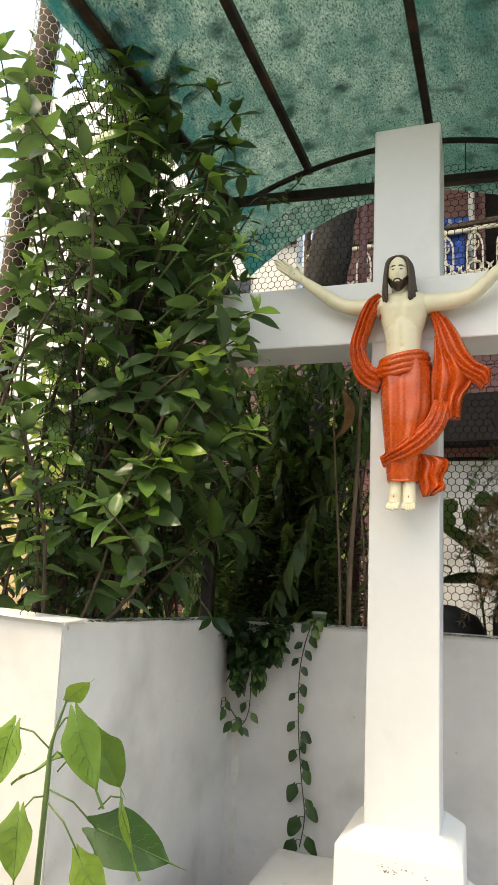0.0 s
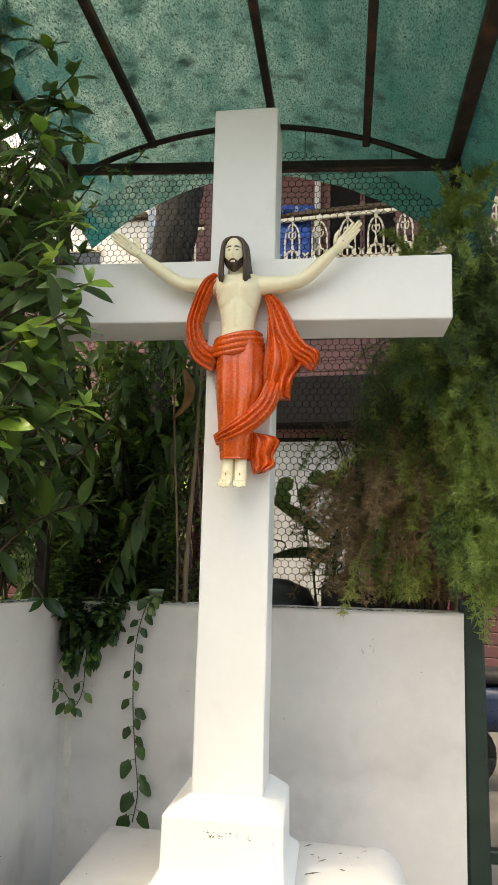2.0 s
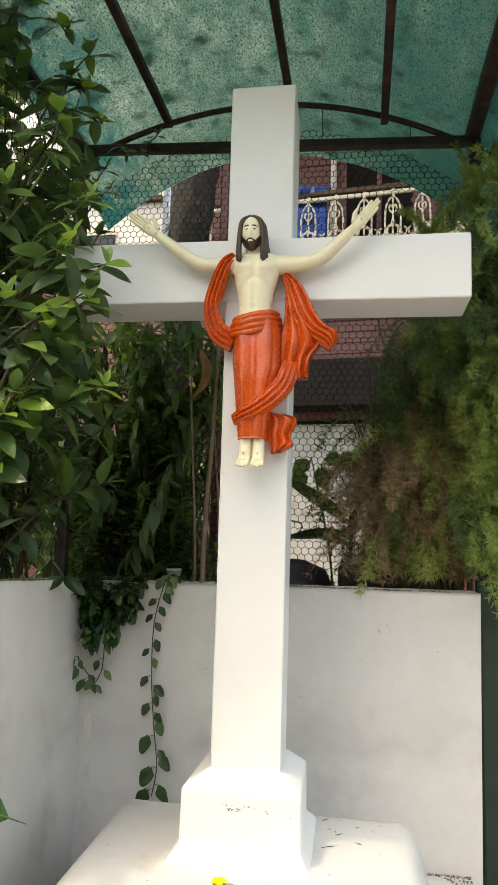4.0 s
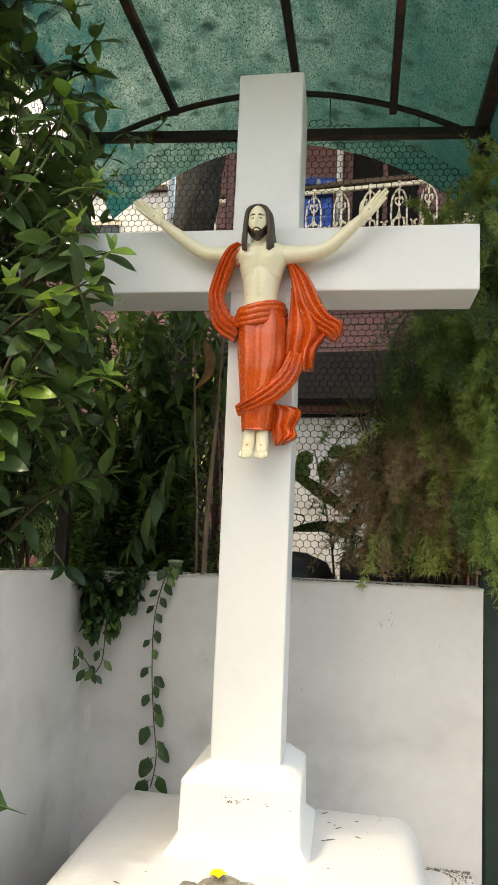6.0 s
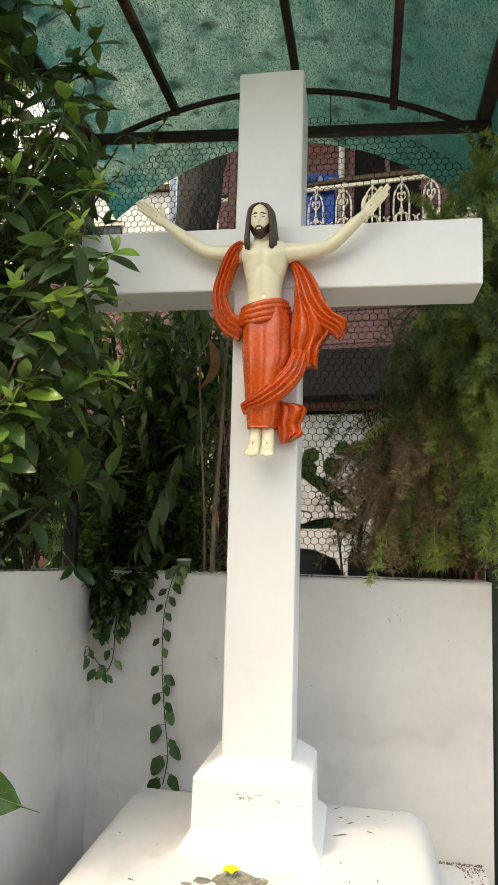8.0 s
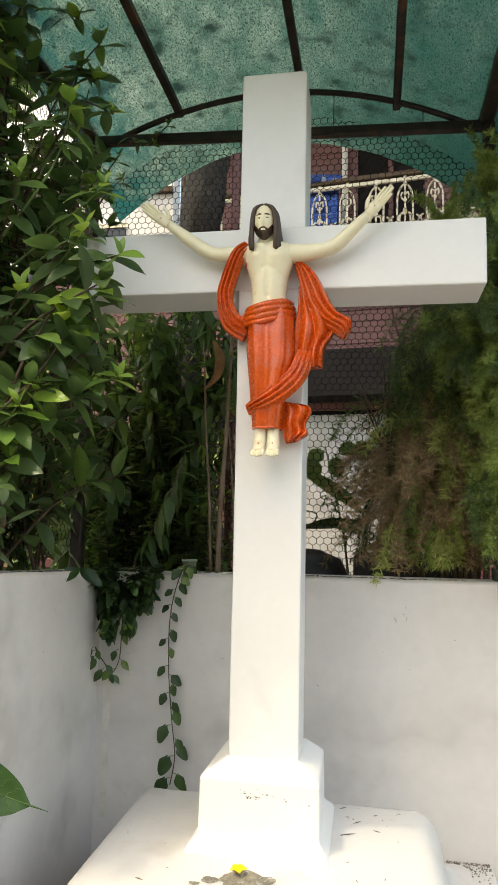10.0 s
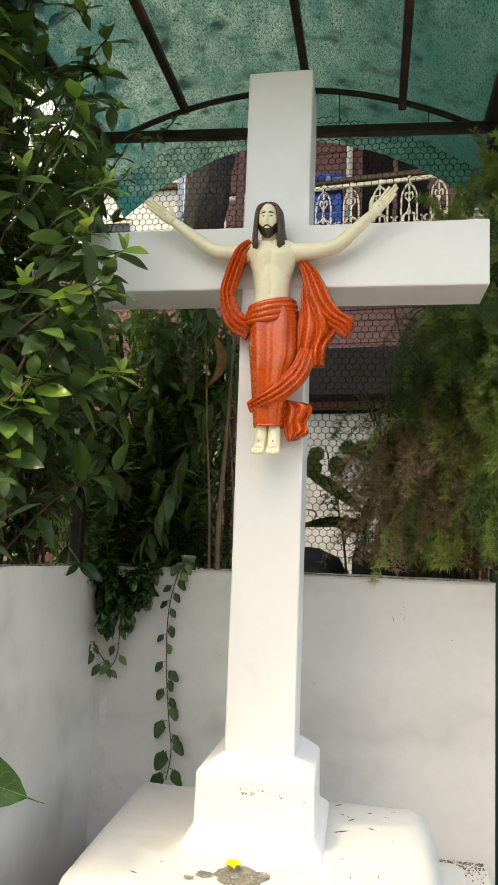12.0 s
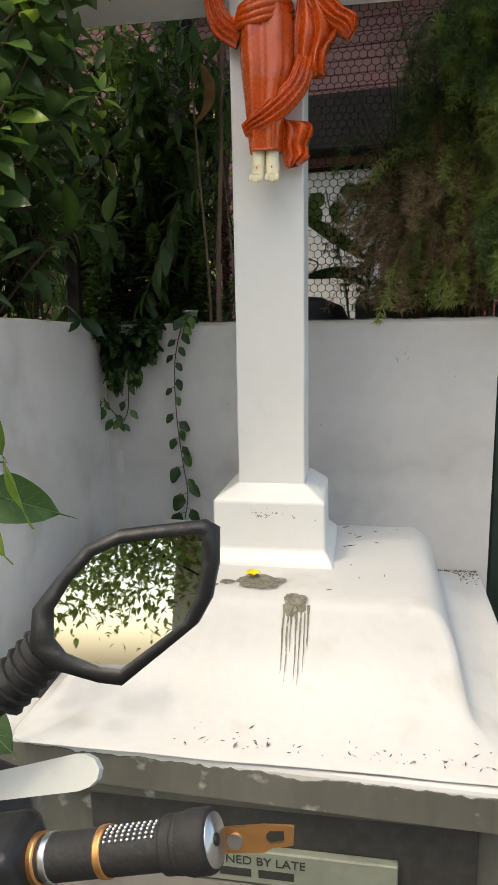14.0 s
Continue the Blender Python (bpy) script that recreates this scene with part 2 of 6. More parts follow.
cloth = mix(nt, ramp(nt, w4.outputs[0], 0.35, 0.65).outputs[0], (0.004, 0.042, 0.034), (0.010, 0.070, 0.058))
w5 = noise_node(nt, 13, 9, "world", (1.0, 0.35, 1.0))
w6 = noise_node(nt, 46, 2, "world")
thread = mix(nt, dust_and_light, (0.026, 0.080, 0.064), (0.25, 0.34, 0.29))
thread = mix(nt, ramp(nt, w5.outputs[0], 0.35, 0.75, (0, 0, 0, 1), (0.85, 0.85, 0.85, 1)).outputs[0], thread, (0.020, 0.085, 0.072))
col = mix(nt, ramp(nt, w1.outputs[0], 0.36, 0.62).outputs[0], cloth, thread)
col = mix(nt, ramp(nt, w1.outputs[0], 0.34, 0.44, (1, 1, 1, 1), (0, 0, 0, 1)).outputs[0], col, (0.006, 0.018, 0.016))
col = mix(nt, ramp(nt, w4.outputs[0], 0.53, 0.72).outputs[0], col, (0.010, 0.028, 0.024))
col = mix(nt, ramp(nt, w6.outputs[0], 0.70, 0.74).outputs[0], col, (0.008, 0.014, 0.010))
edge = add("ShaderNodeMapRange")
edge.inputs[1].default_value, edge.inputs[2].default_value = -0.62, -1.05
link(sep.outputs[0], edge.inputs[0])
clean = mix(nt, ramp(nt, w5.outputs[0], 0.40, 0.60).outputs[0], (0.0, 0, 0), edge.outputs[0])
col = mix(nt, clean, col, (0.003, 0.085, 0.088))
link(col, p.inputs["Base Color"])
p.inputs["Roughness"].default_value = 0.8
tr = add("ShaderNodeBsdfTranslucent")
link(col, tr.inputs[0])
ms = add("ShaderNodeMixShader")
ms.inputs[0].default_value = 0.55
link(p.outputs[0], ms.inputs[1])
link(tr.outputs[0], ms.inputs[2])
hole = add("ShaderNodeBsdfTransparent")
ms2 = add("ShaderNodeMixShader")
link(ramp(nt, w3.outputs[0], 0.68, 0.76, (0, 0, 0, 1), (0.25, 0.25, 0.25, 1)).outputs[0], ms2.inputs[0])
link(ms.outputs[0], ms2.inputs[1])
link(hole.outputs[0], ms2.inputs[2])
link(ms2.outputs[0], nt.nodes["Material Output"].inputs[0])
NET = m

# ---------------------------------------------------------------- mesh helpers


def link_mesh(name, verts, faces, material, parent=None, smooth=False, label=""):
    me = bpy.data.meshes.new(name)
    me.from_pydata([tuple(v) for v in verts], [], [tuple(f) for f in faces])
    if smooth:
        me.polygons.foreach_set("use_smooth", [True] * len(me.polygons))
    mats = material if isinstance(material, (list, tuple)) else [material]
    for mm in mats:
        me.materials.append(mm)
    ob = new(name, me)
    if parent:
        ob.parent = parent
    if label:
        ob["label"] = label
    return ob


def part(name, bm, material, parent=None, label="", smooth=False):
    me = bpy.data.meshes.new(name)
    bmesh.ops.recalc_face_normals(bm, faces=bm.faces)
    bm.to_mesh(me)
    bm.free()
    if smooth:
        me.polygons.foreach_set("use_smooth", [True] * len(me.polygons))
    me.materials.append(material)
    ob = new(name, me)
    if parent:
        ob.parent = parent
    if label:
        ob["label"] = label
    return ob


def thing(name, at, label, category, group="", kind=""):
    ob = new(name)
    ob.empty_display_size = 0.05
    ob.location = at
    return tagged(ob, label, category, group, kind)


def box(x0, x1, y0, y1, z0, z1, bevel=0.0, seg=2, bm=None):
    own = bm is None
    bm = bm or bmesh.new()
    r = bmesh.ops.create_cube(bm, size=1.0)
    for v in r["verts"]:
        v.co = Vector(((x0 + x1) / 2 + v.co.x * (x1 - x0), (y0 + y1) / 2 + v.co.y * (y1 - y0), (z0 + z1) / 2 + v.co.z * (z1 - z0)))
    if bevel and own:
        bmesh.ops.bevel(bm, geom=list(bm.edges), offset=bevel, segments=seg, affect="EDGES", profile=0.5)
    return bm


def tube_data(path, radii, seg=8, squash=1.0, cap=True):
    """Vertices and faces of a tapered tube along a line of points."""
    path = [Vector(p) for p in path]
    if isinstance(radii, (int, float)):
        radii = [radii] * len(path)
    verts, faces = [], []
    prev = None
    for i, p in enumerate(path):
        d = (path[min(i + 1, len(path) - 1)] - path[max(i - 1, 0)]).normalized()
        ref = prev if prev else (Vector((0, 1, 0)) if abs(d.y) < 0.9 else Vector((1, 0, 0)))
        s = d.cross(ref).normalized()
        u = s.cross(d).normalized()
        prev = u
        for k in range(seg):
            a = 2 * math.pi * k / seg
            verts.append(p + s * math.cos(a) * radii[i] + u * math.sin(a) * radii[i] * squash)
    for i in range(len(path) - 1):
        for k in range(seg):
            a, b = i * seg + k, i * seg + (k + 1) % seg
            faces.append((a, b, b + seg, a + seg))
    if cap:
        faces.append(tuple(range(seg))[::-1])
        faces.append(tuple(range((len(path) - 1) * seg, len(path) * seg)))
    return verts, faces


def tube(name, path, radii, material, parent=None, seg=8, squash=1.0, label=""):
    v, f = tube_data(path, radii, seg, squash)
    return link_mesh(name, v, f, material, parent, True, label)


def smooth_path(points, n=6):
    """Catmull-Rom through the points."""
    pts = [Vector(p) for p in points]
    out = []
    for i in range(len(pts) - 1):
        a, b, c, d = pts[max(i - 1, 0)], pts[i], pts[i + 1], pts[min(i + 2, len(pts) - 1)]
        for k in range(n):
            t = k / n
            out.append(0.5 * ((2 * b) + (c - a) * t + (2 * a - 5 * b + 4 * c - d) * t * t + (3 * b - a - 3 * c + d) * t ** 3))
    out.append(pts[-1])
    return out


def lerp_list(values, n):
    """Values stretched over n steps."""
    xs = np.linspace(0, len(values) - 1, n)
    return list(np.interp(xs, range(len(values)), values))


class Heap:
    """Collects vertices and faces of many pieces for one mesh."""

    def __init__(self):
        self.v, self.f, self.m = [], [], []

    def add(self, verts, faces, slot=0):
        o = len(self.v)
        self.v += [tuple(p) for p in verts]
        self.f += [tuple(i + o for i in f) for f in faces]
        self.m += [slot] * len(faces)

    def make(self, name, materials, parent=None, smooth=True, label=""):
        ob = link_mesh(name, self.v, self.f, materials, parent, smooth, label)
        ob.data.polygons.foreach_set("material_index", self.m)
        return ob


# ---------------------------------------------------------------- ground and walls
heap = Heap()
N = 40
xs = np.concatenate([np.linspace(-400, -8, 6), np.linspace(-7, 7, 29), np.linspace(8, 400, 6)])
for yy in xs:
    for xx in xs:
        heap.v.append((xx, yy, GZ + (0.012 * noise.noise((xx * 0.9, yy * 0.9, 0)) if abs(xx) < 8 and abs(yy) < 8 else 0)))
n = len(xs)
for j in range(n - 1):
    for i in range(n - 1):
        heap.f.append((j * n + i, j * n + i + 1, (j + 1) * n + i + 1, (j + 1) * n + i))
        heap.m.append(0)
ground = heap.make("ground", [ROAD], None, True)
tagged(ground, "dusty grey road surface round the monument", "ground", kind="structure")


def wall_strip(name, a, b, thick, za, zb, label):
    """A plastered wall between two plan points, its top running from za to zb, with slightly uneven edges. thick goes to the left of a-b."""
    a, b = Vector(a), Vector(b)
    d = (b - a).normalized()
    nrm = Vector((-d.y, d.x))
    steps = max(6, int((b - a).length / 0.06))
    v, f = [], []
    for i in range(steps + 1):
        t = i / steps
        p = a.lerp(b, t)
        z = za + (zb - za) * t + 0.004 * noise.noise((t * 17, za, 3))
        w = 0.0025 * noise.noise((t * 9, 5, za))
        r = 0.012
        prof = [(w, GZ - 0.05), (w, z - r), (w + r * 0.3, z - r * 0.3), (w + r, z), (thick - r, z), (thick, z - r), (thick, GZ - 0.05)]
        for o, zz in prof:
            q = p + nrm * o
            v.append((q.x, q.y, zz))
    k = 7
    for i in range(steps):
        for j in range(k - 1):
            f.append((i * k + j, (i + 1) * k + j, (i + 1) * k + j + 1, i * k + j + 1))
    f.append(tuple(range(k)))
    f.append(tuple(range(steps * k, steps * k + k))[::-1])
    ob = link_mesh(name, v, f, WHITE_WALL)
    return tagged(ob, label, "wall", kind="structure")


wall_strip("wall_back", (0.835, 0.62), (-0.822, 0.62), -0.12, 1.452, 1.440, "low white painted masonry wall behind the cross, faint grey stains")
wall_strip("wall_left", (-0.82, 0.74), (-0.82, -0.662), -0.12, 1.437, 1.527, "white painted side wall, grey band near the corner")
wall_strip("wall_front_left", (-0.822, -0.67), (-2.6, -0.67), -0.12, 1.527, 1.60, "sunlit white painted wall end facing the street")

# ---------------------------------------------------------------- the plinth
plinth = thing("grave_plinth", (0, 0, GZ), "white painted masonry grave plinth with rounded sloping sides, rain-stained", "monument")
TOP_Z, RIM_Z = 0.655, 0.385
X0, X1, Y0, Y1 = -0.505, 0.508, -0.36, 0.385
prof = [(-0.06, 0.0), (-0.02, -0.002), (0.004, -0.010), (0.016, -0.026), (0.035, -0.062), (0.062, -0.112), (0.092, -0.158), (0.130, -0.196), (0.190, -0.228), (0.260, -0.248), (0.35, -0.262)]
v, f = [], []
ring = 88


def rounded_rect(x0, x1, y0, y1, r, count):
    per = [(x1 - r, y0 + r, -90), (x1 - r, y1 - r, 0), (x0 + r, y1 - r, 90), (x0 + r, y0 + r, 180)]
    side = count // 4
    pts = []
    for (cx, cy, a0), nxt in zip(per, per[1:] + per[:1]):
        arc = 8
        for k in range(arc):
            a = radians(a0 + 90 * k / (arc - 1))
            pts.append((cx + r * math.cos(a), cy + r * math.sin(a)))
        end = pts[-1]
        a = radians(nxt[2])
        start = (nxt[0] + r * math.cos(a), nxt[1] + r * math.sin(a))
        for k in range(1, side - arc + 1):
            t = k / (side - arc + 1)
            pts.append((end[0] + (start[0] - end[0]) * t, end[1] + (start[1] - end[1]) * t))
    return pts


for d, dz in prof:
    sx, sy = (d, d) if d <= 0 else (d * 0.84, d * 1.18)
    back = d if d <= 0 else d * 0.55
    side_x = sx if d <= 0 else 0.088 * (1 - math.exp(-d / 0.032)) + 0.07 * d + 0.50 * max(0.0, d - 0.18)
    pts = rounded_rect(X0 - (sx if d <= 0 else d * 0.33), X1 + side_x, Y0 - sy, Y1 + back, 0.022 + max(0, d) * 0.10, ring)
    for x, y in pts:
        z = TOP_Z + dz + 0.0035 * noise.noise((x * 6, y * 6, dz * 9))
        v.append((x, y, z))
cnt = len(v) // len(prof)
for j in range(len(prof) - 1):
    for k in range(cnt):
        a, b = j * cnt + k, j * cnt + (k + 1) % cnt
        f.append((b, a, a + cnt, b + cnt))
c0 = len(v)
v.append((0, 0.02, TOP_Z + 0.004))
for k in range(cnt):
    f.append((c0, k, (k + 1) % cnt))
link_mesh("mound", v, f, WHITE_TOMB, plinth, True)
slab = box(-0.625, 0.80, -0.755, 0.615, 0.275, RIM_Z, 0.012, 2)
for q in slab.verts:
    if q.co.y < -0.5:
        q.co.y -= 0.035 * (q.co.x + 0.4)
part("slab", slab, WHITE_TOMB, plinth)
part("slab_wing", box(-0.815, -0.622, -0.742, -0.545, 0.276, RIM_Z - 0.001, 0.012, 2), WHITE_TOMB, plinth)
v, f = [], []
steps = 140
for i in range(steps + 1):
    t = i / steps
    x = -0.817 + 1.619 * t
    drop = 0.012 + 0.018 * abs(noise.noise((t * 40, 1, 0))) + 0.02 * max(0, noise.noise((t * 9, 4, 0)))
    v += [(x, -0.7585 - 0.035 * (x + 0.4), RIM_Z - drop), (x, -0.759 - 0.035 * (x + 0.4), 0.279)]
for i in range(steps):
    f.append((2 * i, 2 * i + 2, 2 * i + 3, 2 * i + 1))
o = len(v)
v += [(p[0], p[1] + 0.02, p[2]) for p in v[:o]]
for i in range(steps):
    f.append((o + 2 * i, o + 2 * i + 1, o + 2 * i + 3, o + 2 * i + 2))
    f.append((2 * i, o + 2 * i, o + 2 * i + 2, 2 * i + 2))
link_mesh("edge_band", v, f, CEMENT, plinth, False, "bare weathered cement edge where the paint has washed off")
part("body", box(-0.61, 0.785, -0.70, 0.60, GZ - 0.02, 0.2749, 0.004, 1), CEMENT, plinth)
part("body_wing", box(-0.80, -0.611, -0.70, -0.56, GZ - 0.02, 0.2755, 0.004, 1), CEMENT, plinth)
part("moulding", box(-0.81, 0.795, -0.735, -0.699, 0.225, 0.276, 0.01, 2), CEMENT, plinth)
plaque = part("plaque", box(-0.42, 0.62, -0.715, -0.6985, 0.0, 0.218, 0.004, 1), PLAQUE, plinth, "dark stone plaque")
plate = part("name_plate", box(-0.20, 0.42, -0.742, -0.7145, 0.004, 0.106, 0.004, 1), MARBLE, plinth, "pale inscribed marble plate")
cu = bpy.data.curves.new("inscription", "FONT")
cu.body, cu.size, cu.extrude = "NED BY LATE", 0.036, 0.0006
ins = new("inscription", cu)
ins.data.materials.append(INK)
ins.parent = plate
ins.matrix_basis = pose(-0.035, -0.7432, 0.064, 90, 0, 0)
for x0, x1 in ((-0.05, 0.035), (0.055, 0.15)):
    part("lettering_bar", box(x0, x1, -0.7436, -0.7424, 0.026, 0.050), INK, plate)

# grime patches lying on the plinth


def blot(name, cx, cy, rx, ry, zfun, seed, material, parent, label=""):
    """An irregular stain, a thin sheet that follows the surface."""
    v, f = [], []
    for ring_r in (0.0, 0.35, 0.7, 1.0):
        for k in range(28):
            a = 2 * math.pi * k / 28
            r = ring_r * (1 + 0.38 * noise.noise((math.cos(a) * 1.7, math.sin(a) * 1.7, seed)) + 0.14 * noise.noise((math.cos(a) * 6, math.sin(a) * 6, seed)))
            x, y = cx + rx * r * math.cos(a), cy + ry * r * math.sin(a)
            v.append((x, y, zfun(x, y) + 0.0045))
    for j in range(3):
        for k in range(28):
            a, b = j * 28 + k, j * 28 + (k + 1) % 28
            f.append((a, b, b + 28, a + 28))
    return link_mesh(name, v, f, material, parent, True, label)


def plinth_z(x, y):
    """Height of the mound: flat on top, the profile down its front and sides."""
    best = TOP_Z
    d = max((Y0 - y) / 1.18 if y < Y0 else 0, (abs(x) - 0.5) / 0.84 if abs(x) > 0.5 else 0)
    if d > 0:
        best = TOP_Z + float(np.interp(d, [q[0] for q in prof], [q[1] for q in prof]))
    return best


blot("stain", -0.005, -0.245, 0.075, 0.055, plinth_z, 2.0, STAIN, plinth, "dark oil and ash stain")
blot("stain", -0.11, -0.26, 0.028, 0.018, plinth_z, 5.0, STAIN, plinth)
blot("stain", -0.15, -0.285, 0.015, 0.010, plinth_z, 7.0, STAIN, plinth)
blot("stain", 0.115, -0.36, 0.032, 0.035, plinth_z, 9.0, STAIN, plinth)
rng = random.Random(3)
for k in range(9):
    x = 0.088 + 0.0095 * k + rng.uniform(-0.006, 0.006)
    ln = rng.choice((0.03, 0.05, 0.07, 0.10, 0.14)) * rng.uniform(0.8, 1.2)
    v, f = [], []
    for i in range(9):
        y = -0.37 - ln * i / 8
        w = 0.0034 * (1 - 0.85 * i / 8) * rng.uniform(0.7, 1.3)
        xx = x + 0.003 * noise.noise((i * 0.5, k, 0))
        v += [(xx - w, y, plinth_z(xx, y) + 0.0045), (xx + w, y, plinth_z(xx, y) + 0.0045)]
    for i in range(8):
        f.append((2 * i, 2 * i + 1, 2 * i + 3, 2 * i + 2))
    link_mesh("drip_stain", v, f, STAIN, plinth, True)
heap = Heap()
for k in range(150):
    if k < 34:
        x, y = rng.uniform(-0.45, 0.45), rng.uniform(-0.3, 0.36)
    elif k < 54:
        x, y = rng.uniform(0.24, 0.46), rng.uniform(0.08, 0.37)
    else:
        x, y = rng.uniform(-0.2, 0.85), -0.735 + abs(rng.gauss(0, 0.03))
    if abs(x) < 0.24 and -0.15 < y < 0.4:
        continue
    z = (plinth_z(x, y) if y > -0.66 else max(RIM_Z, plinth_z(x, y))) + 0.003
    a, s = rng.uniform(0, 6.28), rng.uniform(0.0006, 0.0026)
    ln = s * rng.uniform(1, 7) * (1.9 if 34 <= k < 54 else 1.0)
    ca, sa = math.cos(a), math.sin(a)
    heap.add([(x + ca * ln, y + sa * ln, z + 0.002), (x - sa * s, y + ca * s, z + 0.003), (x - ca * ln, y - sa * ln, z + 0.002), (x + sa * s, y - ca * s, z + 0.001)], [(0, 1, 2, 3)])
ob = heap.make("leaf_litter", [DIRT], None, False)
tagged(ob, "dry crumbs and leaf bits scattered on the white plinth", "litter", kind="stuff")
heap = Heap()
for k in range(260):
    x, y = rng.uniform(0.60, 0.79), 0.61 - abs(rng.gauss(0, 0.05))
    s = rng.uniform(0.001, 0.005)
    heap.add([(x - s, y, RIM_Z + 0.003), (x, y - s, RIM_Z + 0.003), (x + s, y, RIM_Z + 0.003), (x, y + s * 0.7, RIM_Z + 0.006)], [(0, 1, 3), (1, 2, 3), (2, 0, 3)])
ob = heap.make("soil_crumbs", [DIRT], None, False)
tagged(ob, "dark soil washed down at the foot of the white wall", "soil", kind="stuff")

# yellow flower on the plinth
fl = thing("yellow_flower", (-0.035, -0.215, TOP_Z + 0.006), "fallen yellow blossom lying on the stained plinth top", "flower")
for k in range(5):
    a = 2 * math.pi * k / 5
    v, f = [], []
    for i in range(5):
        t = i / 4
        w = 0.011 * math.sin(math.pi * (0.18 + 0.75 * t))
        r = 0.004 + 0.022 * t
        z = 0.004 + 0.012 * math.sin(t * 2.2)
        for s in (-1, 0, 1):
            v.append((r * math.cos(a) - s * w * math.sin(a), r * math.sin(a) + s * w * math.cos(a), z + abs(s) * 0.003))
    for i in range(4):
        for s in range(2):
            f.append((i * 3 + s, i * 3 + s + 1, i * 3 + s + 4, i * 3 + s + 3))
    link_mesh("petal", v, f, YELLOW, fl, True)

# ---------------------------------------------------------------- the cross
cross = thing("cross", (0, 0.115, TOP_Z), "large white painted concrete cross on a stepped base", "cross")
off = Vector((0, -0.115, -TOP_Z))


def uneven(bm, amount, size):
    for q in bm.verts:
        q.co += Vector((noise.noise(q.co * size), noise.noise(q.co * size + Vector((9, 0, 0))), noise.noise(q.co * size + Vector((0, 9, 0))))) * amount


def shaft(name, rings, bevel=0.006):
    """A square shaft of rings (z, x0, x1, y0, y1, spread of the back)."""
    bm = bmesh.new()
    rows = []
    for z, x0, x1, y0, y1, wide in rings:
        rows.append([bm.verts.new(Vector(c) + off) for c in ((x0, y0, z), (x1, y0, z), (x1 + wide, y1, z), (x0 - wide, y1, z))])
    for a, b in zip(rows, rows[1:]):
        for k in range(4):
            bm.faces.new((a[k], a[(k + 1) % 4], b[(k + 1) % 4], b[k]))
    bm.faces.new(rows[0][::-1])
    bm.faces.new(rows[-1])
    bm.normal_update()
    edges = [e for e in bm.edges if len(e.link_faces) == 2 and e.calc_face_angle(0) > 0.25]
    bmesh.ops.bevel(bm, geom=edges, offset=bevel, segments=2, affect="EDGES", profile=0.5)
    uneven(bm, 0.0018, 7)
    return part(name, bm, WHITE_CROSS, cross)


H = 0.115
rings = [(0.90, -H, H, 0, 0.22, -0.006)]
for k in range(1, 12):
    z = 0.90 + (3.268 - 0.90) * k / 12
    w = 0.001 * noise.noise((k * 1.3, 0, 0))
    rings.append((z, -H + w, H + w, w, 0.22 + 0.01 * k / 12, -0.006 + 0.002 * k / 12))
rings.append((3.268, -H, H, 0, 0.23, -0.004))
shaft("upright", rings)
shaft("base", [(TOP_Z - 0.01, -0.232, 0.222, -0.118, 0.345, -0.006), (TOP_Z + 0.012, -0.226, 0.216, -0.112, 0.34, -0.006), (TOP_Z + 0.05, -0.195, 0.190, -0.078, 0.285, -0.010), (0.872, -0.192, 0.187, -0.073, 0.280, -0.010), (0.919, -0.118, 0.118, -0.003, 0.235, 0.0)], 0.008)
bm = box(-0.715, 0.715, -0.0025, 0.222, 2.470, 2.695, 0.006, 2)
bmesh.ops.translate(bm, verts=bm.verts, vec=off)
uneven(bm, 0.0018, 5)
part("crossbeam", bm, WHITE_CROSS, cross)
rng = random.Random(8)
heap = Heap()
for k in range(36):
    x, z = (-0.035 if k % 3 else 0.03) + rng.gauss(0, 0.022 if k % 3 else 0.04), 0.832 + rng.gauss(0, 0.013)
    s = rng.uniform(0.0006, 0.0024)
    y = -0.0785
    heap.add([(x + s * rng.uniform(0.5, 1.8) * math.cos(a), y, z + s * rng.uniform(0.5, 1.4) * math.sin(a)) for a in (0, 1.2, 2.4, 3.7, 5.1)], [(0, 1, 2, 3, 4)])
chips = heap.make("paint_chip", [DIRT], cross, False, "dark chips in the paint")
chips["kind"] = "stuff"
for q in chips.data.vertices:
    q.co += off


# stains and growth at the wall's corner
OCHRE = surface("ochre_seepage", (0.69, 0.655, 0.605), 0.8, 0.12, 14, 60, 0.2)
v, f = [], []
for i in range(25):
    z = 0.42 + 0.60 * i / 24
    w = 0.016 + 0.010 * noise.noise((z * 9, 0, 1))
    cx = -0.772 + 0.006 * noise.noise((z * 6, 4, 1))
    v += [(cx - w, 0.6165, z), (cx + w * 0.8, 0.6165, z)]
for i in range(24):
    f.append((2 * i, 2 * i + 1, 2 * i + 3, 2 * i + 2))
wb = bpy.data.objects["wall_back"]
link_mesh("seepage_stain", v, f, OCHRE, wb, False, "pale ochre seepage stain")
MOSS = surface("dry_moss", (0.13, 0.11, 0.07), 0.95, 0.4, 30, 90, 0.8)
heap = Heap()
rng = random.Random(41)
for k in range(420):
    if k < 250:
        x, y, zt = rng.uniform(-0.81, 0.83), rng.uniform(0.622, 0.66), 1.447
    else:
        y = rng.uniform(-0.62, 0.6)
        x, zt = rng.uniform(-0.87, -0.825), 1.437 + (0.70 - y) * 0.0642
    s = rng.uniform(0.002, 0.007)
    heap.add([(x - s * 2, y, zt + 0.001), (x, y - s * 0.6, zt + 0.001), (x + s * 2, y, zt + 0.001), (x, y + s, zt + s * 0.8)], [(0, 1, 3), (1, 2, 3), (2, 0, 3)])
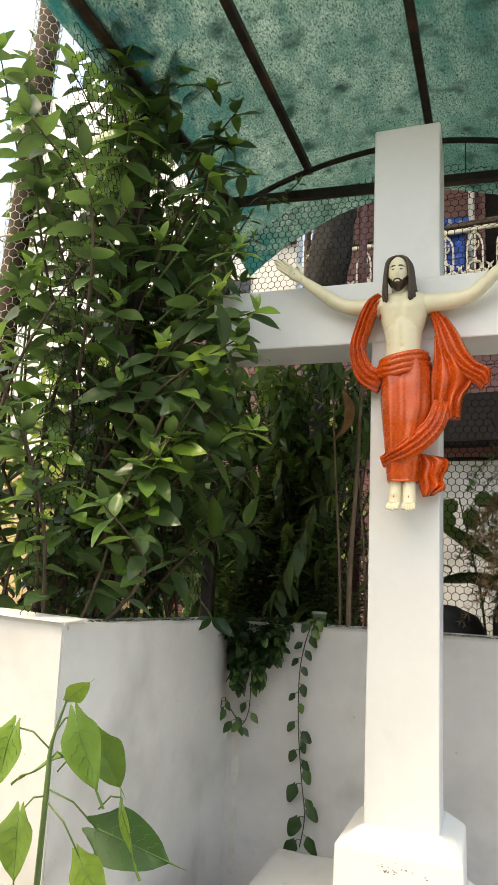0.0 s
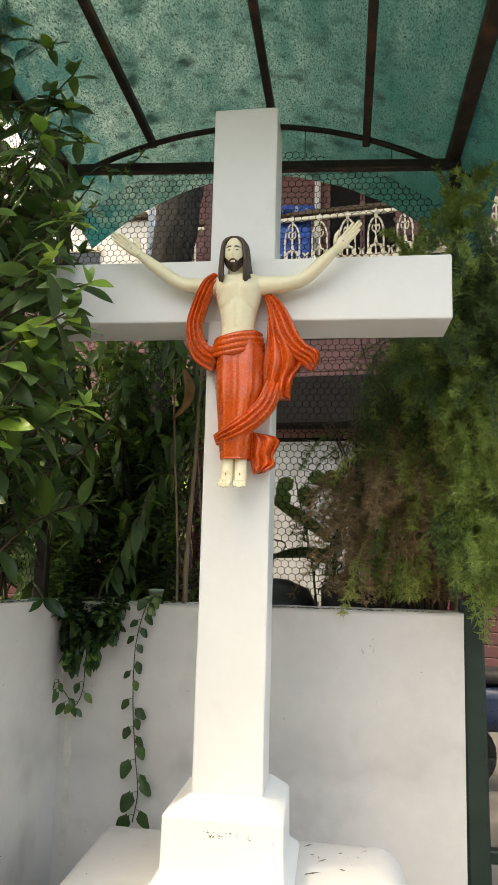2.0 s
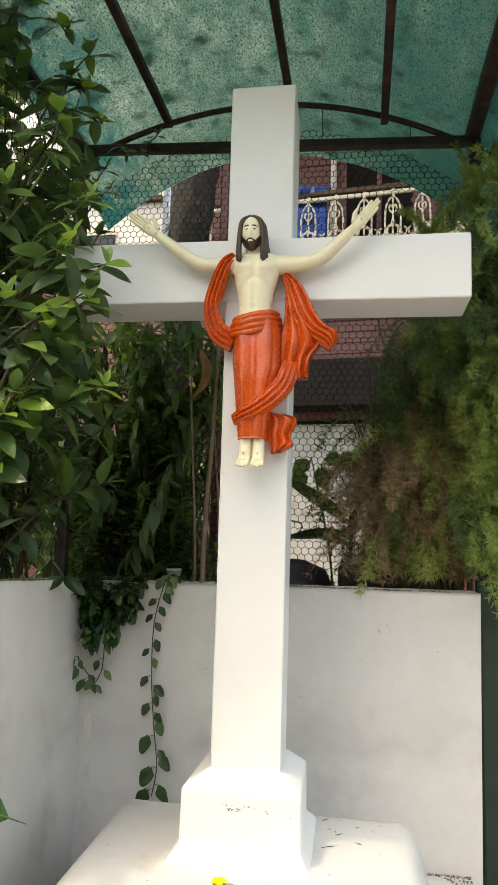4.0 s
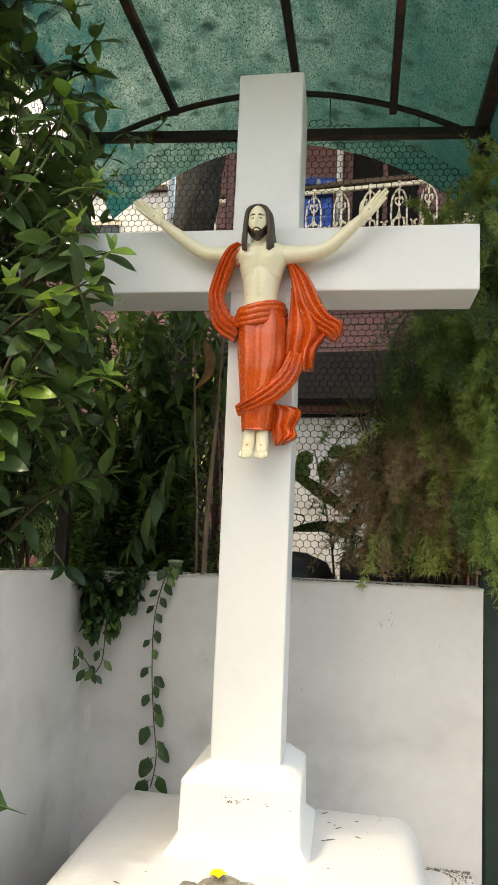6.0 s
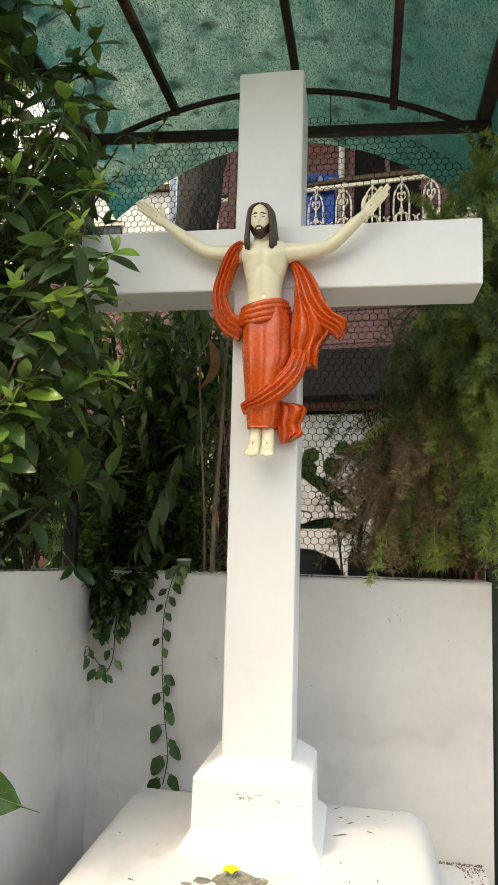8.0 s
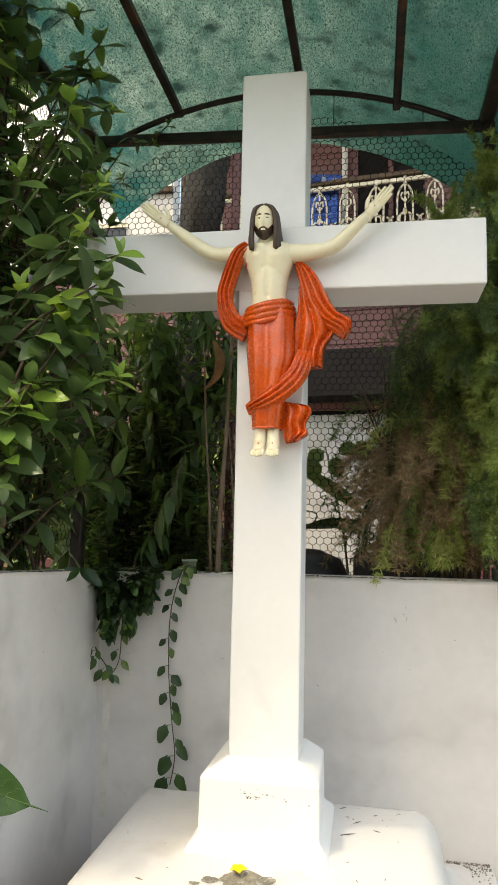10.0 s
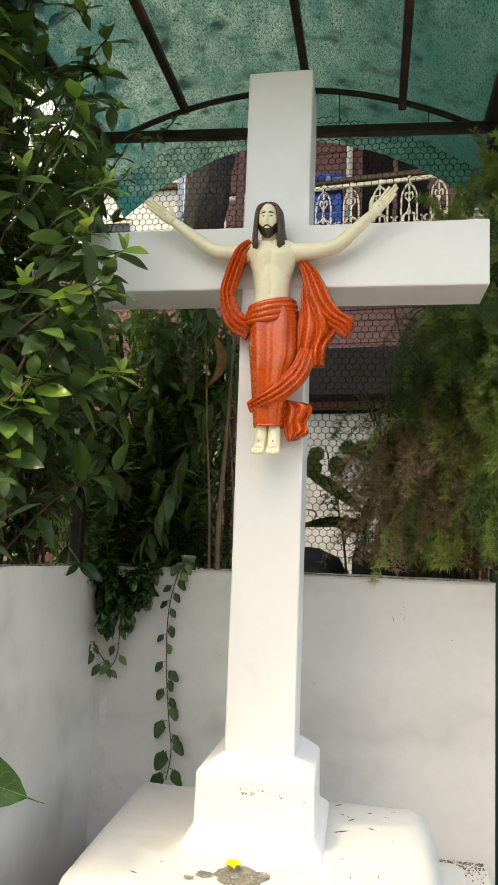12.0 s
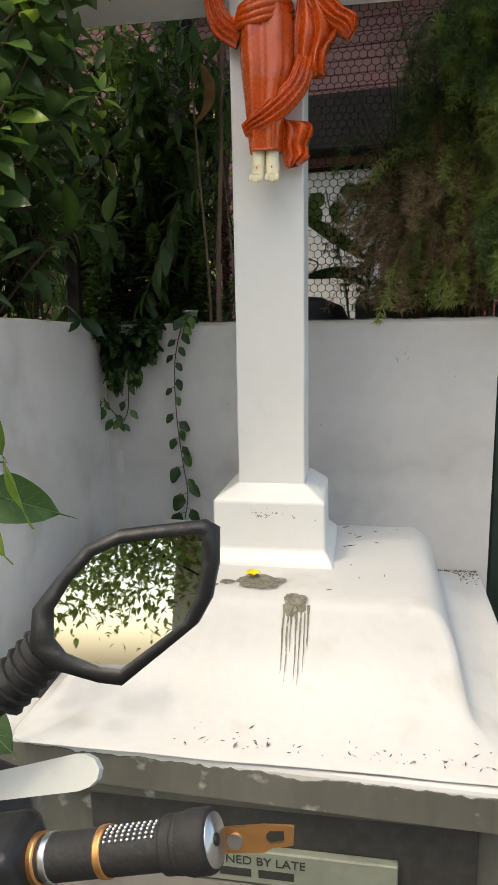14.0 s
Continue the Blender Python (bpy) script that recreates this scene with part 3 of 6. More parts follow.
tagged(heap.make("wall_moss", [MOSS], None, False), "dry moss and dirt along the white wall top", "moss", kind="stuff")
heap = Heap()
for k in range(36):
    a = rng.uniform(3.4, 6.1)
    p = Vector((-0.58 + rng.gauss(0, 0.016), 0.585 + rng.gauss(0, 0.01), RIM_Z + 0.002))
    e = p + Vector((math.cos(a) * 0.03, math.sin(a) * 0.03, rng.uniform(0.02, 0.08)))
    x = Vector((0.003, 0.001, 0))
    heap.add([p - x, p + x, (p + e) / 2 + x * 1.3, e], [(0, 1, 2), (0, 2, 3)])
tagged(heap.make("grass_tuft", [LEAF_DARK], None, False), "small tuft of weeds in the wall's corner", "weeds", kind="stuff")
# ---------------------------------------------------------------- the statue: one mesh
fig = Heap()
S_SKIN, S_ROBE, S_HAIR, S_RED = 0, 1, 2, 3


def ellipsoid(c, rx, ry, rz, slot, nu=20, nv=14, shape=None):
    v, f = [], []
    for j in range(nv + 1):
        ph = math.pi * j / nv
        for i in range(nu):
            th = 2 * math.pi * i / nu
            p = Vector((math.sin(ph) * math.cos(th), math.sin(ph) * math.sin(th), math.cos(ph)))
            k = shape(p) if shape else 1.0
            v.append((c[0] + rx * p.x * k, c[1] + ry * p.y * k, c[2] + rz * p.z * k))
    for j in range(nv):
        for i in range(nu):
            a, b = j * nu + i, j * nu + (i + 1) % nu
            f.append((a, a + nu, b + nu, b))
    fig.add(v, f, slot)


def limb(points, radii, slot, n=5, seg=12, squash=1.0):
    pts = smooth_path(points, n)
    v, f = tube_data(pts, lerp_list(radii, len(pts)), seg, squash)
    fig.add(v, f, slot)


def loft(sections, slot, seg=40, fold=None):
    """Sections (z, x0, x1, y_front, y_back), rounded; fold(theta, z) gives a push outwards."""
    v, f = [], []
    for z, x0, x1, yf, yb in sections:
        for k in range(seg):
            a = 2 * math.pi * k / seg
            ca, sa = math.cos(a), math.sin(a)
            q = abs(ca) ** 0.85 * math.copysign(1, ca), abs(sa) ** 0.85 * math.copysign(1, sa)
            push = 1 + (fold(a, z) if fold else 0)
            v.append(((x0 + x1) / 2 + (x1 - x0) / 2 * q[0] * push, (yf + yb) / 2 + (yb - yf) / 2 * q[1] * push, z))
    for j in range(len(sections) - 1):
        for k in range(seg):
            a, b = j * seg + k, j * seg + (k + 1) % seg
            f.append((a, b, b + seg, a + seg))
    f.append(tuple(range(seg)))
    f.append(tuple(range((len(sections) - 1) * seg, len(sections) * seg))[::-1])
    fig.add(v, f, slot)


def drape(points, widths, ribs, depth, amp, slot=S_ROBE, n=9, phase=0.0, wave=0.0):
    """A ribbed band of cloth along a line, flat at its back, rounded and folded in front."""
    pts = smooth_path(points, n)
    w = lerp_list(widths, len(pts))
    m_ = ribs * 8 + 1
    v, f = [], []
    for i, p in enumerate(pts):
        d = (pts[min(i + 1, len(pts) - 1)] - pts[max(i - 1, 0)]).normalized()
        s = Vector((d.z, 0, -d.x)).normalized()
        t = i / (len(pts) - 1)
        taper = min(1, 0.35 + 4 * t, 0.35 + 4 * (1 - t))
        for k in range(m_):
            u = -1 + 2 * k / (m_ - 1)
            rib = math.cos(math.pi * ribs * u + phase + 1.6 * math.sin(3 * t + phase) + 2 * u * wave * math.sin(7 * t))
            fwd = depth * math.sqrt(max(0, 1 - u * u * 0.96)) * taper + amp * rib * (1 - 0.35 * abs(u)) * taper
            v.append(p + s * u * w[i] * (1 + wave * 0.12 * math.sin(16 * t + 3 * u)) + Vector((0, -fwd, 0)))
        v.append(p + s * w[i] * 0.9 + Vector((0, 0.02, 0)))
        v.append(p - s * w[i] * 0.9 + Vector((0, 0.02, 0)))
    k = m_ + 2
    for i in range(len(pts) - 1):
        for j in range(k):
            a, b = i * k + j, i * k + (j + 1) % k
            f.append((a, b, b + k, a + k))
    f.append(tuple(range(k)))
    f.append(tuple(range((len(pts) - 1) * k, len(pts) * k))[::-1])
    fig.add(v, f, slot)


def bump(x, z, cx, cz, rx, rz):
    return math.exp(-((x - cx) / rx) ** 2 - ((z - cz) / rz) ** 2)


def chest(x, z):
    """Collarbones, breast, rib arch and belly, as a push to the front."""
    ax = abs(x)
    out = 0.011 * bump(ax, z, 0.036, 2.560, 0.030, 0.020) - 0.005 * bump(x, z, 0, 2.55, 0.008, 0.045)
    out += 0.006 * math.exp(-((z - 2.600 - 0.12 * ax) / 0.006) ** 2) * (1 if ax > 0.008 else 0)
    arch = 2.530 - 0.85 * ax
    out -= 0.0032 * math.exp(-((z - arch) / 0.010) ** 2) * (1 if ax < 0.06 else 0)
    out += 0.0012 * math.sin((z + 0.4 * ax) * 330) * bump(ax, z, 0.055, 2.505, 0.02, 0.03)
    out += 0.005 * bump(ax, z, 0.018, 2.455, 0.016, 0.035) - 0.004 * bump(x, z, 0, 2.46, 0.006, 0.05) - 0.006 * bump(x, z, 0.002, 2.424, 0.006, 0.007)
    return out


zs = np.linspace(2.395, 2.625, 64)
secs = []
for z in zs:
    hw = float(np.interp(z, [2.395, 2.43, 2.48, 2.53, 2.57, 2.595, 2.61, 2.625], [0.060, 0.056, 0.061, 0.075, 0.083, 0.084, 0.068, 0.036]))
    dp = float(np.interp(z, [2.395, 2.45, 2.53, 2.57, 2.61, 2.625], [0.050, 0.050, 0.062, 0.060, 0.046, 0.032]))
    secs.append((float(z), -hw, hw, -0.045 - dp, -0.045 + dp * 0.9))
start = len(fig.v)
loft(secs, S_SKIN, 96)
for i in range(start, len(fig.v)):
    x, y, z = fig.v[i]
    if y < -0.05:
        fig.v[i] = (x, y - chest(x, z) * min(1.0, (-0.05 - y) / 0.02), z)
limb([(-0.006, -0.055, 2.60), (-0.009, -0.072, 2.64), (-0.011, -0.082, 2.675)], [0.034, 0.028, 0.028], S_SKIN)
for sx, pts in ((-1, [(-0.055, -0.05, 2.582), (-0.13, -0.05, 2.584), (-0.205, -0.052, 2.594), (-0.28, -0.062, 2.642), (-0.352, -0.07, 2.696)]),
                (1, [(0.055, -0.05, 2.578), (0.14, -0.05, 2.582), (0.215, -0.052, 2.598), (0.272, -0.062, 2.642), (0.328, -0.07, 2.694)])):
    limb(pts, [0.036, 0.030, 0.024, 0.0235, 0.021, 0.0145], S_SKIN, 6, 14)
    tip = Vector((-0.449, -0.075, 2.770)) if sx < 0 else Vector((0.409, -0.075, 2.782))
    wrist = Vector(pts[-1])
    d = (tip - wrist).normalized()
    s = Vector((d.z, 0, -d.x))
    palm = wrist + d * 0.030
    v, f = tube_data([wrist - d * 0.008, wrist + d * 0.012, wrist + d * 0.032, wrist + d * 0.055], [0.013, 0.018, 0.021, 0.019], 12, 0.45)
    fig.add(v, f, S_SKIN)
    ln = (tip - wrist).length
    for k, l in enumerate((0.86, 1.0, 0.98, 0.82)):
        o = s * (-0.014 + 0.0095 * k)
        limb([wrist + d * 0.045 + o * 0.85, wrist + d * (0.045 + (ln * l - 0.045) * 0.5) + o * 1.0 + Vector((0, -0.004, 0)), wrist + d * ln * l + o * 1.05 + Vector((0, -0.012, 0))], [0.0068, 0.0062, 0.0045], S_SKIN, 3, 8)
    up = s if s.z > 0 else -s
    limb([wrist + d * 0.012 + up * 0.014, wrist + d * 0.035 + up * 0.032, wrist + d * 0.055 + up * 0.036], [0.008, 0.0068, 0.0045], S_SKIN, 3, 8)
    ellipsoid(wrist + d * 0.034 + Vector((0, -0.0095, 0)), 0.002, 0.0012, 0.003, S_RED, 8, 6)

# head, beard, hair: one rounded form, its paint following the features
hc = Vector((-0.012, -0.092, 2.677))
NU, NV = 100, 84
v, f, slots = [], [], []


def head_slot(x, z):
    ax = abs(x)
    if z > 0.046 - 26 * ax * ax or ax > 0.0315 - 0.12 * max(0, -z - 0.02):
        return S_HAIR
    if 0.005 < ax < 0.024 and abs(z - (0.0105 + 0.22 * ax - 9 * ax * ax)) < 0.0013:
        return S_HAIR
    if ((ax - 0.0135) / 0.0050) ** 2 + ((z - 0.0005) / 0.0019) ** 2 < 1:
        return S_HAIR
    if ax < 0.0075 and abs(z + 0.0385 - 0.05 * ax) < 0.0024:
        return S_SKIN
    if z < -0.045 or (ax < 0.015 and z < -0.0305 - 0.25 * ax) or (ax > 0.0135 and z < -0.034 + 1.25 * (ax - 0.0165)):
        return S_HAIR
    return S_SKIN


for j in range(NV + 1):
    ph = math.pi * j / NV
    for i in range(NU):
        th = 2 * math.pi * i / NU
        p = Vector((math.sin(ph) * math.cos(th), math.sin(ph) * math.sin(th), math.cos(ph)))
        x, z = 0.0355 * p.x * (1 - 0.20 * max(0, -p.z) ** 2), 0.063 * p.z
        y = 0.042 * p.y
        if p.y < 0:
            ax = abs(x)
            y -= 0.010 * bump(x, z, 0, -0.021, 0.0055, 0.010) + 0.006 * bump(x, z, 0, -0.008, 0.0045, 0.014)
            y -= 0.003 * bump(ax, z, 0.014, 0.013, 0.012, 0.004) + 0.003 * bump(ax, z, 0.018, -0.016, 0.010, 0.010)
            y += 0.005 * bump(ax, z, 0.0135, 0.001, 0.008, 0.006) - 0.0035 * bump(ax, z, 0.0135, 0.001, 0.005, 0.004)
            y -= 0.003 * bump(x, z, 0, -0.0385, 0.010, 0.003) + 0.004 * bump(ax, z, 0.006, -0.032, 0.012, 0.003)
            y -= 0.009 * bump(x, z, 0, -0.052, 0.016, 0.012)
        v.append(hc + Vector((x, y, z)))
for j in range(NV):
    for i in range(NU):
        a, b = j * NU + i, j * NU + (i + 1) % NU
        q = (v[a] + v[b] + v[a + NU] + v[b + NU]) / 4 - hc
        f.append((a, a + NU, b + NU, b))
        slots.append(head_slot(q.x, q.z) if q.y < 0 else S_HAIR)
o = len(fig.v)
fig.v += [tuple(q) for q in v]
fig.f += [tuple(i + o for i in q) for q in f]
fig.m += slots
ellipsoid(hc + Vector((0, 0.014, 0.006)), 0.043, 0.040, 0.060, S_HAIR, 28, 18, lambda p: 1 + 0.03 * math.sin(9 * math.atan2(p.x, -p.y)))
for sx in (-1, 1):
    for k in range(8):
        a = k / 7
        out_ = 0.050 if sx < 0 else 0.066
        limb([hc + Vector((sx * 0.004, -0.020 + 0.030 * a, 0.052)), hc + Vector((sx * (0.030 + 0.006 * a), -0.026 + 0.036 * a, 0.036)),
              hc + Vector((sx * (0.0385 + 0.006 * a), -0.022 + 0.036 * a, -0.005)), hc + Vector((sx * (0.0400 + 0.010 * a), -0.018 + 0.034 * a, -0.050)),
              hc + Vector((sx * (0.036 + (out_ - 0.036) * a), -0.016 + 0.028 * a, -0.096 + 0.004 * a + 0.006 * math.sin(5 * k)))],
             [0.0055, 0.0072, 0.0082, 0.0086, 0.0040], S_HAIR, 5, 8)

# robe


def folds(a, z):
    """Two legs under the cloth, a bundle of creases between them, finer pleats at the sides."""
    front = max(0, -math.sin(a)) ** 0.5
    c = math.cos(a)
    low = (2.39 - z) / 0.4
    legs = 0.16 * math.exp(-((c + 0.46) / 0.24) ** 2) + 0.20 * math.exp(-((c - 0.44) / 0.22) ** 2)
    crease = 0.060 * math.cos(30 * (c + 0.04 - 0.10 * low)) * math.exp(-((c + 0.02) / 0.13) ** 2) * max(0.2, 1 - low)
    pleat = 0.035 * math.sin(10 * c + 5 * low + 1.0) * min(1.0, abs(c) / 0.6) * (0.4 + 0.6 * low)
    return front * (legs + crease + pleat - 0.07)


def cloth(left, right, depth, ribs, amp, phase=0.0, twist=0.0, ripple=0.0, cols=56, n=8, y0=-0.03):
    """A folded sheet between two edge lines (x, z): rounded ridges with sharp valleys, ripples along its length, a closed back."""
    L, R = [smooth_path([(x, 0, z) for x, z in e], n) for e in (left, right)]
    v, f = [], []
    for i, (a, b) in enumerate(zip(L, R)):
        t = i / (len(L) - 1)
        end = min(1.0, 0.3 + 5 * t, 0.45 + 4 * (1 - t))
        for k in range(cols):
            u = k / (cols - 1)
            q = a.lerp(b, u)
            ridge = abs(math.sin(math.pi * (ribs * u + twist * t) + phase + 0.5 * math.sin(4 * t + 3 * u)))
            wave = ripple * math.sin(11 * t + 5 * u + phase) * u
            v.append((q.x, y0 - (depth * (4 * u * (1 - u) + 0.05) ** 0.5 + amp * ridge * (0.5 + u)) * end - wave, q.z + ripple * 0.5 * math.sin(9 * u + phase) * t))
        v += [(b.x, y0 + 0.02, b.z), (a.x, y0 + 0.02, a.z)]
    k = cols + 2
    for i in range(len(L) - 1):
        for j in range(k):
            a, b = i * k + j, i * k + (j + 1) % k
            f.append((a, b, b + k, a + k))
    f.append(tuple(range(k)))
    f.append(tuple(range((len(L) - 1) * k, len(L) * k))[::-1])
    fig.add(v, f, S_ROBE)


secs = []
for z in np.linspace(2.388, 1.982, 60):
    x0 = float(np.interp(-z, [-2.418, -2.35, -2.244, -2.123, -1.98], [-0.062, -0.070, -0.072, -0.060, -0.048]))
    x1 = float(np.interp(-z, [-2.418, -2.35, -2.22, -2.10, -1.98], [0.066, 0.086, 0.088, 0.062, 0.052]))
    dp = float(np.interp(-z, [-2.418, -2.30, -2.18, -1.98], [0.058, 0.070, 0.074, 0.056]))
    secs.append((float(z), x0, x1, -0.04 - dp, 0.0))
loft(secs, S_ROBE, 140, folds)
for k, (dz, r) in enumerate(((0.012, 0.011), (-0.004, 0.013), (-0.022, 0.012), (-0.038, 0.009))):
    limb([(-0.074 - 0.003 * k, -0.02, 2.374 + dz), (-0.060 - 0.003 * k, -0.078, 2.370 + dz), (-0.005, -0.103 - 0.002 * k, 2.377 + dz * 1.1), (0.052, -0.084, 2.392 + dz), (0.074 + 0.004 * k, -0.02, 2.402 + dz)], [r, r, r * 1.1, r, r * 0.8], S_ROBE, 6, 10)
drape([(-0.070, -0.055, 2.612), (-0.104, -0.062, 2.575), (-0.137, -0.05, 2.50), (-0.152, -0.045, 2.43), (-0.126, -0.045, 2.35), (-0.070, -0.045, 2.318)], [0.022, 0.025, 0.027, 0.027, 0.036, 0.042], 4, 0.034, 0.0085)
cloth([(0.098, 2.47), (0.098, 2.39), (0.086, 2.31), (0.088, 2.23), (0.110, 2.190)], [(0.125, 2.47), (0.175, 2.385), (0.215, 2.315), (0.188, 2.260), (0.180, 2.190)], 0.022, 3, 0.020, 0.4, 0.7, 0.008)
cloth([(0.078, 2.556), (0.096, 2.500), (0.108, 2.440), (0.122, 2.385), (0.170, 2.335), (0.222, 2.302), (0.250, 2.285)],
      [(0.106, 2.560), (0.148, 2.520), (0.180, 2.470), (0.206, 2.415), (0.236, 2.372), (0.272, 2.348), (0.276, 2.322)], 0.036, 4, 0.014, 0.2, 0.25, 0.005)
drape([(0.128, -0.05, 2.245), (0.105, -0.065, 2.170), (0.060, -0.085, 2.115), (0.0, -0.092, 2.070), (-0.064, -0.065, 2.045)], [0.030, 0.034, 0.036, 0.030, 0.018], 4, 0.030, 0.007, phase=0.4)
cloth([(0.050, 2.078), (0.048, 2.040), (0.050, 2.000), (0.055, 1.965), (0.062, 1.938)], [(0.088, 2.072), (0.145, 2.052), (0.126, 2.000), (0.134, 1.968), (0.098, 1.944)], 0.024, 3, 0.016, 0.9, 0.5, 0.007)

# feet
for sx, x in ((-1, -0.018), (1, 0.024)):
    limb([(x, -0.05, 2.03), (x, -0.062, 1.975), (x + sx * 0.002, -0.072, 1.930), (x + sx * 0.003, -0.096, 1.900)], [0.024, 0.020, 0.021, 0.018], S_SKIN, 5, 12)
    for k in range(5):
        o = (k - 2) * 0.0075
        limb([(x + sx * 0.003 + o, -0.098, 1.908), (x + sx * 0.004 + o * 1.1, -0.113, 1.894 + 0.002 * abs(k - 2)), (x + sx * 0.004 + o * 1.1, -0.117, 1.886 + 0.002 * abs(k - 2))], [0.0065, 0.0058, 0.004], S_SKIN, 3, 8)
    ellipsoid((x + sx * 0.002, -0.098, 1.932), 0.0018, 0.0022, 0.0038, S_RED, 8, 6)
ellipsoid((-0.072, -0.088, 2.532), 0.003, 0.004, 0.010, S_RED, 8, 6)
statue = fig.make("crucifix_statue", [SKIN, ROBE, HAIR, RED])
tagged(statue, "painted plaster statue with orange robe mounted on the cross", "statue")

# ---------------------------------------------------------------- canopy: steel frame, shade net, wire netting


def vault(x):
    return 3.668 - 0.30 * (x + 0.10) ** 2


YB, YF = 0.68, -0.80
frame_ob = thing("canopy_frame", (0, YB, GZ), "dark rusted steel tube frame carrying the shade net", "frame")
fo = Vector((0, -YB, -GZ))


def bar(name, a, b, w, material=IRON, parent=frame_ob, o=fo):
    """A square tube from a to b."""
    a, b = Vector(a) + o, Vector(b) + o
    d = (b - a).normalized()
    s = d.cross(Vector((0, 0, 1)) if abs(d.z) < 0.9 else Vector((0, 1, 0))).normalized()
    u = s.cross(d)
    h, c = w / 2, w * 0.12
    pr = [(-h + c, -h), (h - c, -h), (h, -h + c), (h, h - c), (h - c, h), (-h + c, h), (-h, h - c), (-h, -h + c)]
    v = [p + s * x + u * y for p in (a, b) for x, y in pr]
    f = [(k, (k + 1) % 8, (k + 1) % 8 + 8, k + 8) for k in range(8)] + [tuple(range(8))[::-1], tuple(range(8, 16))]
    return link_mesh(name, v, f, material, parent)


bar("post", (-0.965, YB, GZ), (-0.965, YB, 3.45), 0.055)
bar("post", (-0.975, -0.15, GZ), (-0.975, -0.15, 3.45), 0.05)
bar("post", (1.02, YF, GZ), (0.83, YF, 3.40), 0.055)
bar("post", (0.885, YB + 0.01, GZ), (0.835, YB, 3.40), 0.05, IRON)
bar("post_wrap", (0.893, YB + 0.01, GZ), (0.872, YB + 0.01, 1.50), 0.088, GREEN_STEEL)
bar("tie_bar", (-0.965, YB, 3.452), (0.83, YB, 3.392), 0.042)
bar("eave_beam", (-0.965, YB + 0.02, 3.470), (-0.965, YF, 3.470), 0.05)
bar("eave_beam", (0.825, YB + 0.02, 3.42), (0.825, YF, 3.42), 0.058)
for x, dz in ((-0.555, -0.015), (0.02, 0.0), (0.447, -0.035)):
    bar("purlin", (x, YB + 0.03, vault(x) - 0.015 + dz), (x, YF, vault(x) - 0.015 + dz), 0.034)
for y in (YB, YF):
    pts = [(x, y, vault(x) - 0.045) for x in np.linspace(-0.97, 0.90, 22)]
    v, f = tube_data([Vector(q) + fo for q in pts], 0.0135, 8)
    link_mesh("arch_rib", v, f, IRON, frame_ob, True)
for x in (0.17, 0.56):
    bar("hanger_wire", (x, YB, 3.40), (x, YB, vault(x) - 0.05), 0.004)

# net
v, f = [], []
nx, ny = 60, 90
for j in range(ny + 1):
    y = -0.83 + 2.05 * j / ny
    for i in range(nx + 1):
        x = -1.03 + 2.05 * i / nx
        z = vault(x) + 0.006 + 0.014 * noise.noise((x * 2.3, y * 1.7, 0)) + 0.006 * noise.noise((x * 8, y * 6, 2))
        if y > YB:
            z -= 0.26 * (y - YB) * (x + 0.1) ** 2
        v.append((x, y, z))
for j in range(ny):
    for i in range(nx):
        a = j * (nx + 1) + i
        f.append((a, a + 1, a + nx + 2, a + nx + 1))
net = link_mesh("shade_net", v, f, NET, None, True)
tagged(net, "dusty green woven shade net stretched over the frame", "shade net")


def hex_wire(width, height, cell, place, r):
    """Hexagonal netting as thin three-sided wires, laid on a surface by place(u, v)."""
    h = cell / math.sqrt(3)
    row = h * 1.5
    verts, faces = [], []
    segs = []
    for j in range(int(height / row)):
        for i in range(int(width / cell)):
            cx = (i + 0.5 * (j % 2)) * cell
            cz = j * row
            top, ur, lr = (cx, cz + h), (cx + cell / 2, cz + h / 2), (cx + cell / 2, cz - h / 2)
            ul = (cx - cell / 2, cz + h / 2)
            segs += [(top, ur), (ul, top), (ur, lr)]
    for k, (a, b) in enumerate(segs):
        j1 = lambda q: (q[0] + cell * 0.09 * noise.noise((q[0] * 21, q[1] * 21, 1)), q[1] + cell * 0.09 * noise.noise((q[0] * 21, q[1] * 21, 7)))
        a, b = Vector(place(*j1(a))), Vector(place(*j1(b)))
        d = (b - a).normalized()
        s = d.cross(Vector((0.31, 0.9, 0.21))).normalized()
        u = s.cross(d)
        o = len(verts)
        for p in (a, b):
            verts += [p + s * r, p - s * r * 0.5 + u * r * 0.87, p - s * r * 0.5 - u * r * 0.87]
        faces += [(o, o + 1, o + 4, o + 3), (o + 1, o + 2, o + 5, o + 4), (o + 2, o, o + 3, o + 5)]
    return verts, faces


v, f = hex_wire(2.10, 2.3, 0.035, lambda a, b: (-1.05 + a, YB + 0.30 + 0.012 * noise.noise((a * 3, b * 3, 0)), 1.40 + b), 0.0018)
ob = link_mesh("wire_netting", v, f, WIRE)
tagged(ob, "hexagonal wire netting stretched across the frame behind the wall", "netting", kind="stuff")
v, f = hex_wire(1.30, 1.95, 0.036, lambda a, b: (-0.985 + 0.012 * noise.noise((a * 3, b * 3, 4)), 0.66 - a, 1.50 + b), 0.0013)
ob = link_mesh("side_wire_netting", v, f, WIRE)
tagged(ob, "hexagonal wire netting along the side of the frame", "netting", kind="stuff")

# wire-wrapped trunk by the side wall
tr = thing("wrapped_trunk", (-1.50, -0.2, GZ), "slim brown trunk wrapped in hexagonal wire netting", "tree trunk")
path = smooth_path([(0.0, 0, 0), (-0.02, 0, 1.3), (-0.005, 0, 2.6), (0.03, 0.02, 3.4), (0.05, 0.04, 4.6)], 6)
